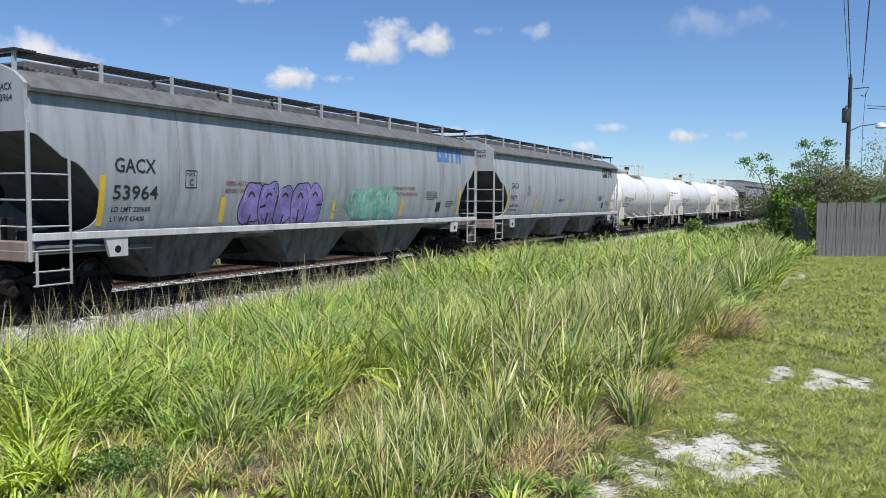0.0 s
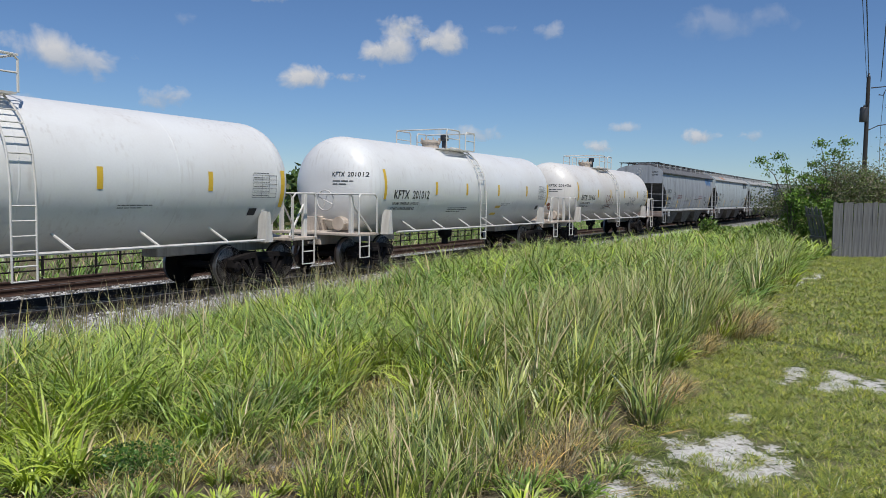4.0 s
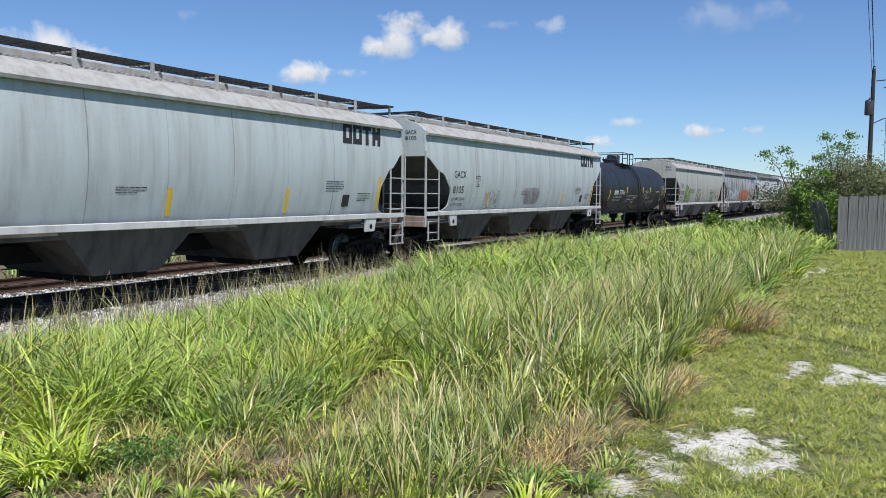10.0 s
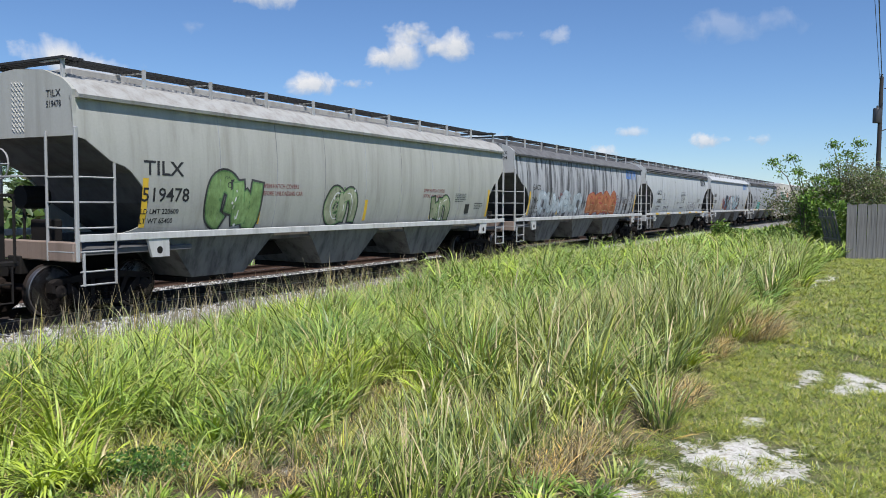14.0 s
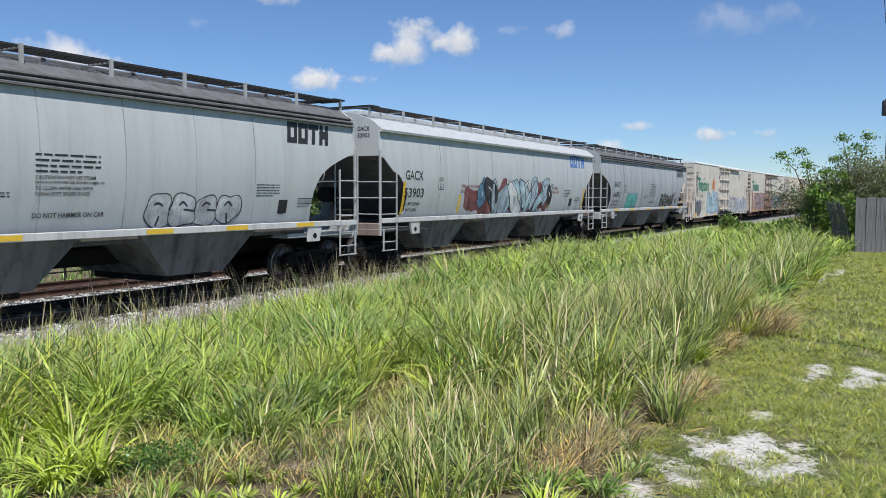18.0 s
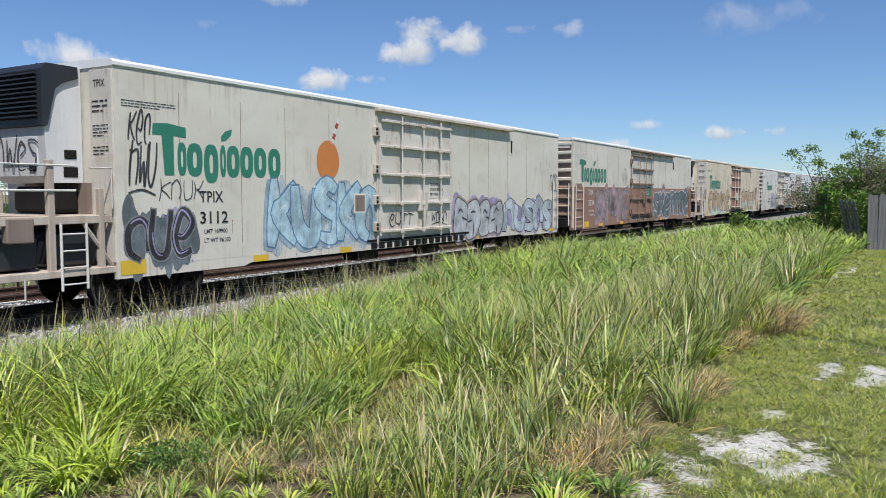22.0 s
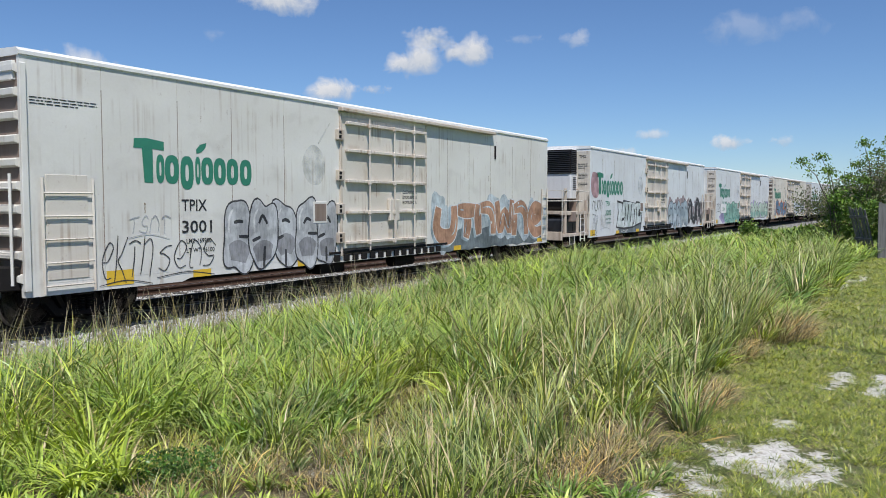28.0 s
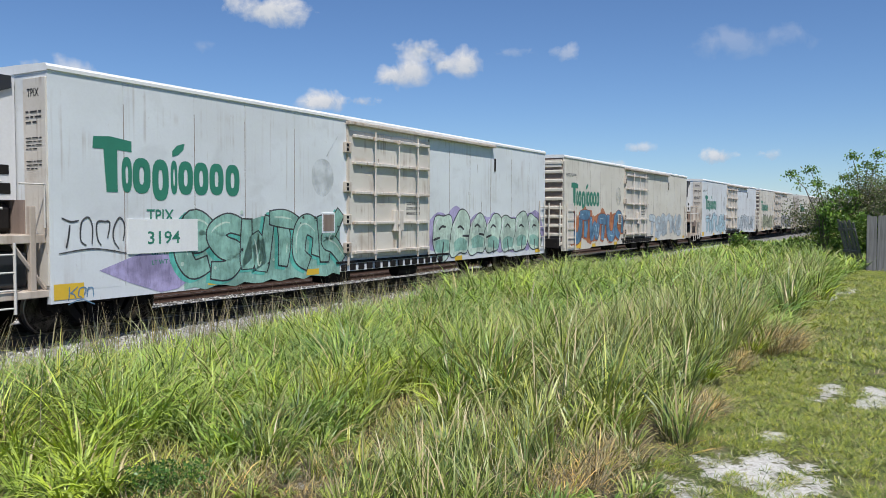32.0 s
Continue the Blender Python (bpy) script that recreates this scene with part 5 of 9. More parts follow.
# ---- lettering: outlines of Blender's own font, made once ----
WORDS = ["GACX", "TILX", "TPIX", "KFTX", "53964", "7477", "53949", "7404", "8105", "519478", "64887", "53903", "64851", "201719", "201436", "201012", "209016",
         "3112", "3334", "3096", "3001", "3282", "3194", "LD LMT 220600", "LT WT 65400", "LD LMT 223100", "LT WT 62900", "LD LMT 224300 LB 101700 KG", "LT WT 61700 LB 28000 KG",
         "LD LMT 203600 LB 92350 KG", "LT WT 59400 LB 26950 KG", "OPEN HATCH COVERS", "BEFORE UNLOADING CAR", "DO NOT HAMMER ON CAR", "CAUTION DO NOT USE STEAM", "BOILING WATER OR SHARP OBJECTS", "TO CLEAN ENTER CAR WITH", "CLEAN SOFT SOLED SHOES", "CLOSE AND LOCK", "DOORS BEFORE", "MOVING CAR", "PLATE", "C", "B",
         "LT WT 96100", "LMT 169900", "CAPY 23000 GALS", "CAPY 88290 LITERS", "FRA-AIP"]
LETTERS = {}


def make_letters():
    obs = []
    for w in WORDS:
        c = bpy.data.curves.new("letters", "FONT")
        c.body, c.size, c.resolution_u, c.offset = w, 1.0, 2, 0.012
        o = bpy.data.objects.new("letters", c)
        scene.collection.objects.link(o)
        obs.append((w, o, c))
    dg = bpy.context.evaluated_depsgraph_get()
    for w, o, c in obs:
        me = bpy.data.meshes.new_from_object(o.evaluated_get(dg))
        v = np.array([p.co[:2] for p in me.vertices])
        v -= v.min(0)
        LETTERS[w] = (v / v[:, 1].max(), [tuple(p.vertices) for p in me.polygons])
        bpy.data.meshes.remove(me)
        bpy.data.objects.remove(o)
        bpy.data.curves.remove(c)


make_letters()


def letter(geo, word, x, z, h, surf, off=0.006, width=None, mat=0):
    """Word with its lower left corner at (x, z) on a surface; h is its height."""
    v, f = LETTERS[word]
    k = h if width is None else width / v[:, 0].max()
    geo.add([surf(x + a * k, z + b * h, off) for a, b in v], f, mat)
    return v[:, 0].max() * k


def bars(geo, x, z, w, rows, h, surf, rnd, off=0.006, mat=0):
    """Lines of small print that cannot be read."""
    for i in range(rows):
        a, zz = x, z - i * h * 1.7
        end = x + w * (1 if i < rows - 1 else 0.7)
        while a < end:
            b = min(end, a + rnd.uniform(1.5, 5) * h)
            flat(geo, [(a, zz), (b, zz), (b, zz + h * 0.55), (a, zz + h * 0.55)], surf, off, mat)
            a = b + 0.7 * h


def flat(geo, poly, surf, off=0.006, mat=0):
    n = len(poly)
    if n >= 12:
        cx, cz = sum(p[0] for p in poly) / n, sum(p[1] for p in poly) / n
        rings = [[surf(cx + (x - cx) * k, cz + (z - cz) * k, off) for x, z in poly] for k in (0.33, 0.66, 1.0)]
        f = [(0, 1 + i, 1 + (i + 1) % n) for i in range(n)]
        f += [(1 + r * n + i, 1 + r * n + n + i, 1 + r * n + n + (i + 1) % n, 1 + r * n + (i + 1) % n) for r in (0, 1) for i in range(n)]
        geo.add([surf(cx, cz, off)] + rings[0] + rings[1] + rings[2], f, mat)
        return
    geo.add([surf(x, z, off) for x, z in poly], [tuple(range(len(poly)))], mat)


def blob(cx, cz, rx, rz, rnd, n=28, rough=0.14, power=2.6, lean=0.0):
    """A rounded uneven closed outline."""
    ph = [rnd.uniform(0, 6.28) for _ in range(4)]
    out = []
    for i in range(n):
        a = 2 * math.pi * i / n
        c, s = math.cos(a), math.sin(a)
        q = (abs(c) ** power + abs(s) ** power) ** (-1 / power)
        q *= 1 + rough * (0.5 * math.sin(2 * a + ph[0]) + 0.35 * math.sin(3 * a + ph[1]) + 0.25 * math.sin(5 * a + ph[2]))
        out.append((cx + rx * q * c + lean * rz * q * s, cz + rz * q * s))
    return out


def grow(poly, d):
    cx = sum(p[0] for p in poly) / len(poly)
    cz = sum(p[1] for p in poly) / len(poly)
    out = []
    for x, z in poly:
        r = math.hypot(x - cx, z - cz) or 1
        out.append((x + (x - cx) / r * d, z + (z - cz) / r * d))
    return out


def stroke(geo, pts, w, surf, off, mat=0):
    """A painted line of width w."""
    for i in range(len(pts) - 1):
        (x0, z0), (x1, z1) = pts[i], pts[i + 1]
        d = math.hypot(x1 - x0, z1 - z0) or 1
        nx, nz = -(z1 - z0) / d * w / 2, (x1 - x0) / d * w / 2
        ex, ez = (x1 - x0) / d * w * 0.3, (z1 - z0) / d * w * 0.3
        flat(geo, [(x0 + nx - ex, z0 + nz - ez), (x0 - nx - ex, z0 - nz - ez), (x1 - nx + ex, z1 - nz + ez), (x1 + nx + ex, z1 + nz + ez)], surf, off + 0.0004 * (i % 3), mat)


def wave(x, z, w, h, rnd, n=16, turns=2.0):
    p, q = rnd.uniform(0, 6.28), rnd.uniform(0, 6.28)
    return [(x + w * (i / (n - 1)) + 0.22 * w / turns * math.sin(4 * math.pi * turns * i / (n - 1) + q), z + h * 0.5 * math.sin(2 * math.pi * turns * i / (n - 1) + p)) for i in range(n)]


def smooth_line(pts, k=5):
    """A curve through the points."""
    out = []
    n = len(pts)
    for i in range(n - 1):
        p0, p1, p2, p3 = pts[max(0, i - 1)], pts[i], pts[i + 1], pts[min(n - 1, i + 2)]
        for j in range(k):
            t = j / k
            out.append(tuple(0.5 * (2 * b + (c - a) * t + (2 * a - 5 * b + 4 * c - d) * t * t + (3 * b - a - 3 * c + d) * t ** 3) for a, b, c, d in zip(p0, p1, p2, p3)))
    return out + [pts[-1]]


def brush(geo, pts, w, surf, off, mat=0, grow_by=0.0, pointed=False):
    """One continuous painted band along the points, square-ended or drawn out to points."""
    n = len(pts)
    v = []
    for i in range(n):
        (ax, az), (bx, bz) = pts[max(0, i - 1)], pts[min(n - 1, i + 1)]
        d = math.hypot(bx - ax, bz - az) or 1
        tx, tz = (bx - ax) / d, (bz - az) / d
        u = i / (n - 1)
        ww = w * (0.80 + 0.35 * math.sin(math.pi * u)) if not pointed else w * (0.25 + 1.0 * math.sin(math.pi * min(1, 0.12 + 0.8 * u)))
        ww = ww / 2 + grow_by
        e = -grow_by if i == 0 else grow_by if i == n - 1 else 0.0
        x, z = pts[i][0] + tx * e, pts[i][1] + tz * e
        v += [surf(x - tz * ww, z + tx * ww, off), surf(x + tz * ww, z - tx * ww, off)]
    geo.add(v, [(2 * i, 2 * i + 1, 2 * i + 3, 2 * i + 2) for i in range(n - 1)], mat)


# bare strokes from which the sprayed forms are mixed, in a unit box
FORMS = [[[(0.1, 0.0), (0.05, 0.5), (0.12, 1.0)], [(0.12, 0.86), (0.6, 0.95), (0.86, 0.6), (0.84, 0.0)]],
         [[(0.1, 1.0), (0.08, 0.4), (0.35, 0.08), (0.75, 0.12), (0.9, 0.5), (0.88, 1.0)]],
         [[(0.92, 0.86), (0.5, 0.97), (0.12, 0.78), (0.4, 0.52), (0.85, 0.35), (0.62, 0.05), (0.05, 0.1)]],
         [[(0.92, 0.12), (0.4, 0.04), (0.1, 0.45), (0.42, 0.95), (0.88, 0.76), (0.6, 0.5), (0.25, 0.46)]],
         [[(0.05, 1.0), (0.2, 0.1), (0.48, 0.62), (0.76, 0.08), (0.95, 1.0)]],
         [[(0.45, 0.0), (0.5, 0.5), (0.45, 0.86)], [(0.0, 0.9), (0.5, 0.94), (1.0, 0.88)]],
         [[(0.1, 0.0), (0.14, 0.5), (0.08, 1.0)], [(0.95, 1.0), (0.5, 0.66), (0.3, 0.5), (0.6, 0.3), (0.98, 0.0)]],
         [[(0.5, 0.02), (0.12, 0.25), (0.12, 0.75), (0.5, 0.96), (0.88, 0.72), (0.85, 0.2)]]]


def graffiti(car, surf, x0, x1, z0, z1, fill, line, n, seed, shadow=None, inner=None, sharp=False, cloud=None, fat=0.30, rim=None, label="spray-painted graffiti lettering"):
    """A sprayed piece: a cloud behind, fat abstract strokes with outlines, a drop shade, shine lines and dots."""
    rnd = random.Random(seed)
    g = Geo()
    mats = [SPRAY[line], SPRAY[fill], SPRAY[inner or line], SPRAY[shadow or line], SPRAY[cloud or fill], SPRAY[rim or line]]
    w, h = (x1 - x0) / n, z1 - z0
    if cloud:
        for i in range(n * 3):
            flat(g, blob(x0 + (x1 - x0) * (i + 0.5) / (n * 3), (z0 + z1) / 2 + rnd.uniform(-0.18, 0.22) * h, w * rnd.uniform(0.3, 0.5), h * rnd.uniform(0.28, 0.5), rnd, 24, 0.3, 2.1), surf, 0.003 + 0.00012 * i, 4)
    pieces, letters = [], []
    last = -1
    for i in range(n):
        k = rnd.choice([q for q in range(len(FORMS)) if q != last])
        last = k
        lean = rnd.uniform(-0.10, 0.16)
        ww, hh = w * rnd.uniform(0.92, 1.12), h * rnd.uniform(0.84, 1.0)
        zb = z0 + rnd.uniform(0, 0.10) * h
        forms = Geo()
        letters.append(forms)
        for form in FORMS[k]:
            pts = []
            for a, b in form:
                a, b = a + rnd.uniform(-0.05, 0.05), 0.10 + 0.80 * b + rnd.uniform(-0.04, 0.04)
                pts.append((x0 + w * i + ww * a + lean * hh * (b - 0.5), zb + hh * b))
            pieces.append((smooth_line(pts, 3 if sharp else 6), min(fat * w * rnd.uniform(0.9, 1.15), 0.30 * h), forms))
    t = 0.014 + 0.013 * h
    base = 0.0075
    if rim:
        for i, (p, q, lg) in enumerate(pieces):
            brush(lg, p, q, surf, base + 0.00012 * i, 5, t * 2.6, sharp)
        base += 0.00012 * len(pieces) + 0.0004
    if shadow:
        for i, (p, q, lg) in enumerate(pieces):
            brush(lg, [(x - 0.07 - 0.02 * h, z - 0.05) for x, z in p], q, surf, base + 0.00012 * i, 3, t, sharp)
        base += 0.00012 * len(pieces) + 0.0004
    for i, (p, q, lg) in enumerate(pieces):
        brush(lg, p, q, surf, base + 0.0010 * i, 0, t, sharp)
        brush(lg, p, q, surf, base + 0.0010 * i + 0.0004, 1, 0.0, sharp)
        m = len(p)
        a, b = sorted(rnd.sample(range(1, m), 2)) if m > 6 else (0, m - 1)
        if b - a > 1:
            side = rnd.choice((-0.24, 0.24)) * q
            brush(lg, [(x + side, z + 0.02) for x, z in p[a:b + 1]], 0.016 + 0.012 * h, surf, base + 0.0010 * i + 0.0007, 2, 0.0, True)
    top = base + 0.0010 * len(pieces) + 0.001
    for i in range(n * 2):
        x, z = rnd.uniform(x0, x1), rnd.uniform(z0, z1)
        r = rnd.uniform(0.015, 0.045)
        flat(g, blob(x, z, r, r, rnd, 10, 0.1, 2.0), surf, top + 0.00005 * i, rnd.choice((0, 2)))
    piece = part("graffiti", g, mats, car, label)
    for lg in letters:
        part("graffiti_letter", lg, mats, piece)


def bubble(car, surf, x0, x1, z0, z1, fill, line, n, seed, inner=None, rim=None, cloud=None, band=None, label="rounded spray-painted graffiti lettering"):
    """Swollen rounded forms that press against each other: an outline, a fill, creases and a shine; a rim or a cloud behind."""
    rnd = random.Random(seed)
    mats = [SPRAY[line], SPRAY[fill], SPRAY[inner or line], SPRAY[rim or line], SPRAY[cloud or fill], SPRAY[band or fill]]
    w, h = (x1 - x0) / n, z1 - z0
    t = 0.016 + 0.016 * h
    back = Geo()
    if cloud:
        for i in range(n * 2):
            flat(back, blob(x0 + (x1 - x0) * (i + 0.5) / (n * 2), (z0 + z1) / 2 + rnd.uniform(-0.1, 0.25) * h, w * rnd.uniform(0.5, 0.7), h * rnd.uniform(0.35, 0.5), rnd, 24, 0.25, 2.2), surf, 0.003 + 0.0002 * i, 4)
    forms = []
    for i in range(n):
        ww, hh = w * rnd.uniform(0.50, 0.58), h * rnd.uniform(0.44, 0.5)
        forms.append(blob(x0 + w * (i + 0.5) + rnd.uniform(-0.03, 0.03) * w, z0 + hh + rnd.uniform(0.0, 0.06) * h, ww, hh, rnd, 36, 0.22, rnd.uniform(2.4, 4.0), rnd.uniform(-0.08, 0.14)))
    base = 0.0085
    if rim:
        for i, p in enumerate(forms):
            flat(back, grow(p, t * 2.8), surf, base + 0.0002 * i, 3)
        base += 0.0002 * n + 0.0004
    for i, p in enumerate(forms):
        flat(back, grow(p, t), surf, base + 0.0002 * i, 0)
    base += 0.0002 * n + 0.0006
    piece = part("graffiti", back, mats, car, label)
    for i, p in enumerate(forms):
        g = Geo()
        o = base + 0.0016 * (i % 2)
        if i % 2:
            flat(g, grow(p, t), surf, o - 0.0003, 0)
        flat(g, p, surf, o, 1)
        cx, cz = x0 + w * (i + 0.5), z0 + h * 0.5
        if band:
            brush(g, smooth_line([(cx - w * 0.36, z0 + h * rnd.uniform(0.2, 0.3)), (cx, z0 + h * rnd.uniform(0.24, 0.38)), (cx + w * 0.36, z0 + h * rnd.uniform(0.2, 0.3))], 4), 0.26 * h, surf, o + 0.0003, 5)
        # creases: two or three short strokes that cut into the form, and an open counter
        k = rnd.randrange(3)
        lines = [[(cx + rnd.uniform(-0.05, 0.05) * w, z0 + h * 0.02), (cx + rnd.uniform(-0.08, 0.08) * w, z0 + h * rnd.uniform(0.26, 0.42))]] if k != 1 else [[(cx + 0.5 * w, cz - 0.02 * h), (cx + rnd.uniform(0.0, 0.12) * w, cz + rnd.uniform(-0.04, 0.06) * h)]]
        lines.append([(cx - 0.18 * w, cz + h * rnd.uniform(0.12, 0.2)), (cx - 0.02 * w, cz + h * rnd.uniform(0.2, 0.28)), (cx + 0.18 * w, cz + h * rnd.uniform(0.12, 0.2))])
        if k == 2:
            lines.append([(cx - 0.46 * w, cz - 0.08 * h), (cx - 0.12 * w, cz - 0.03 * h)])
        for q, ln in enumerate(lines):
            brush(g, smooth_line(ln, 5), t * 1.7, surf, o + 0.0006 + 0.0002 * q, 0, 0.0, False)
        brush(g, smooth_line([(cx - 0.38 * w, cz + 0.05 * h), (cx - 0.36 * w, cz + 0.26 * h), (cx - 0.20 * w, cz + 0.38 * h)], 5), t * 1.1, surf, o + 0.0011, 2, 0.0, True)
        part("graffiti_letter", g, mats, piece)


def shards(car, surf, x0, x1, z0, z1, seed, tones=("blue", "steel", "sky", "white"), line="black", cloud="maroon", label=""):
    """An angular piece: a ragged cloud, then interlocking arrow-like slivers, dark at the ends and pale in the middle."""
    rnd = random.Random(seed)
    mats = [SPRAY[line], SPRAY[cloud], *[SPRAY[t] for t in tones]]
    w, h = x1 - x0, z1 - z0
    back = Geo()
    for i in range(14):
        flat(back, blob(x0 + w * (i - 1.5) / 13, z0 + h * rnd.uniform(0.32, 0.55), w * rnd.uniform(0.05, 0.09), h * rnd.uniform(0.30, 0.46), rnd, 24, 0.35, 2.2), surf, 0.003 + 0.0002 * i, 1)
    piece = part("graffiti", back, mats, car, label)

    def sliver(g, pts, o, mat, wide):
        brush(g, smooth_line(pts, 4), wide, surf, o, 0, 0.030, True)
        brush(g, smooth_line(pts, 4), wide, surf, o + 0.0005, mat, 0.0, True)
    for i in range(24):
        g = Geo()
        u = ((i * 7) % 24) / 23
        cx, cz = x0 + w * (0.04 + 0.92 * ((i * 7) % 24) / 23) + rnd.uniform(-0.15, 0.15), z0 + h * rnd.uniform(0.25, 0.75)
        tall = h * (0.30 + 0.22 * math.sin(math.pi * u))
        lean = rnd.choice((-1, 1)) * rnd.uniform(0.1, 1.1)
        pts = [(cx - lean * tall, cz - tall), (cx - lean * tall * 0.2 + rnd.uniform(-0.15, 0.15), cz - tall * 0.2), (cx + lean * tall * 0.3 + rnd.uniform(-0.15, 0.15), cz + tall * 0.35), (cx + lean * tall, min(cz + tall, z1))]
        pts = [(a, max(z0 + 0.02, b)) for a, b in pts]
        mid = 1 - abs(2 * u - 1)
        k = min(len(tones) - 1, int(rnd.uniform(0, 1.6) + 2.2 * mid))
        o = 0.0075 + 0.0013 * i
        sliver(g, pts, o, 2 + k if rnd.random() > 0.2 else 0, rnd.choice((0.14, 0.2, 0.3, 0.48)))
        a, b = pts[1], pts[2]
        brush(g, smooth_line([a, ((a[0] + b[0]) / 2 + 0.05, (a[1] + b[1]) / 2), b], 4), 0.035, surf, o + 0.0009, 5 if k < 3 else 2, 0.0, True)
        part("graffiti_letter", g, mats, piece)


def tag(car, surf, x0, x1, z0, z1, line, seed, n=2, w=0.04, label="thin scrawled spray-paint tag"):
    """A thin scrawl: quick single strokes side by side, underlined."""
    rnd = random.Random(seed)
    g = Geo()
    m = max(3, n * 2)
    ww, h = (x1 - x0) / m, z1 - z0
    k = 0
    for i in range(m):
        for form in rnd.choice(FORMS):
            pts = [(x0 + ww * (i + a * 0.95 + rnd.uniform(-0.08, 0.08)) + 0.12 * h * b, z0 + h * (b + rnd.uniform(-0.1, 0.12))) for a, b in form]
            brush(g, smooth_line(pts, 5), w * 0.7, surf, 0.008 + 0.0004 * k)
            k += 1
    if rnd.random() < 0.6:
        brush(g, smooth_line([(x0, z0 - 0.08), (x0 + (x1 - x0) * 0.5, z0 - 0.02), (x1, z0 - 0.12)], 6), w * 0.6, surf, 0.008 + 0.0004 * k)
    part("graffiti", g, SPRAY[line], car, label)


SCRAWLS = {
    "H": [[(0.0, 1.0), (0.1, 0.0)], [(0.8, 1.05), (0.9, -0.05)], [(0.05, 0.5), (0.9, 0.55)]],
    "U": [[(0.0, 0.9), (0.1, 0.1), (0.5, 0.0), (0.8, 0.2), (0.75, 0.9)]],
    "S": [[(0.85, 0.85), (0.3, 1.0), (0.1, 0.7), (0.7, 0.4), (0.7, 0.1), (0.0, 0.0)]],
    "K": [[(0.1, 1.0), (0.15, 0.0)], [(0.9, 1.0), (0.15, 0.5), (1.0, -0.15)]],
    "E": [[(0.8, 0.95), (0.1, 0.85), (0.1, 0.05), (0.85, 0.05)], [(0.1, 0.5), (0.7, 0.55)]],
    "R": [[(0.1, 0.0), (0.1, 0.95), (0.7, 0.9), (0.6, 0.5), (0.15, 0.45), (0.9, -0.1)]],
    "F": [[(0.1, -0.1), (0.15, 0.9), (0.9, 1.0)], [(0.1, 0.5), (0.75, 0.55)]],
    "P": [[(0.1, 0.0), (0.1, 0.95), (0.8, 0.85), (0.6, 0.45), (0.15, 0.45)]],
    "A": [[(0.0, 0.0), (0.5, 1.0), (0.9, -0.05)], [(0.15, 0.4), (0.8, 0.4)]]}


def scrawl(car, surf, text, x0, z0, width, height, line, w=0.032):
    """Hand-sprayed single-stroke letters with a dashed line below."""
    rnd = random.Random(text)
    ww, k = width / len(text), 0
    for i, ch in enumerate(text):
        g = Geo()
        for form in SCRAWLS.get(ch, [[(0.35, 0.45), (0.6, 0.5)]]):
            pts = [(x0 + ww * (i + 0.88 * a) + 0.10 * height * b, z0 + height * (b + rnd.uniform(-0.05, 0.05))) for a, b in form]
            brush(g, smooth_line(pts, 5) if len(pts) > 2 else pts, w, surf, 0.008 + 0.0004 * k)
            k += 1
        part("graffiti", g, SPRAY[line], car, "thin dark brown hand-sprayed letter")
    for a, b in ((0.12, 0.34), (0.62, 0.84)):
        g = Geo()
        brush(g, [(x0 + width * a, z0 - 0.10), (x0 + width * (a + b) / 2, z0 - 0.09), (x0 + width * b, z0 - 0.12)], w * 0.8, surf, 0.008)
        part("graffiti", g, SPRAY[line], car, "thin dark brown sprayed underline")


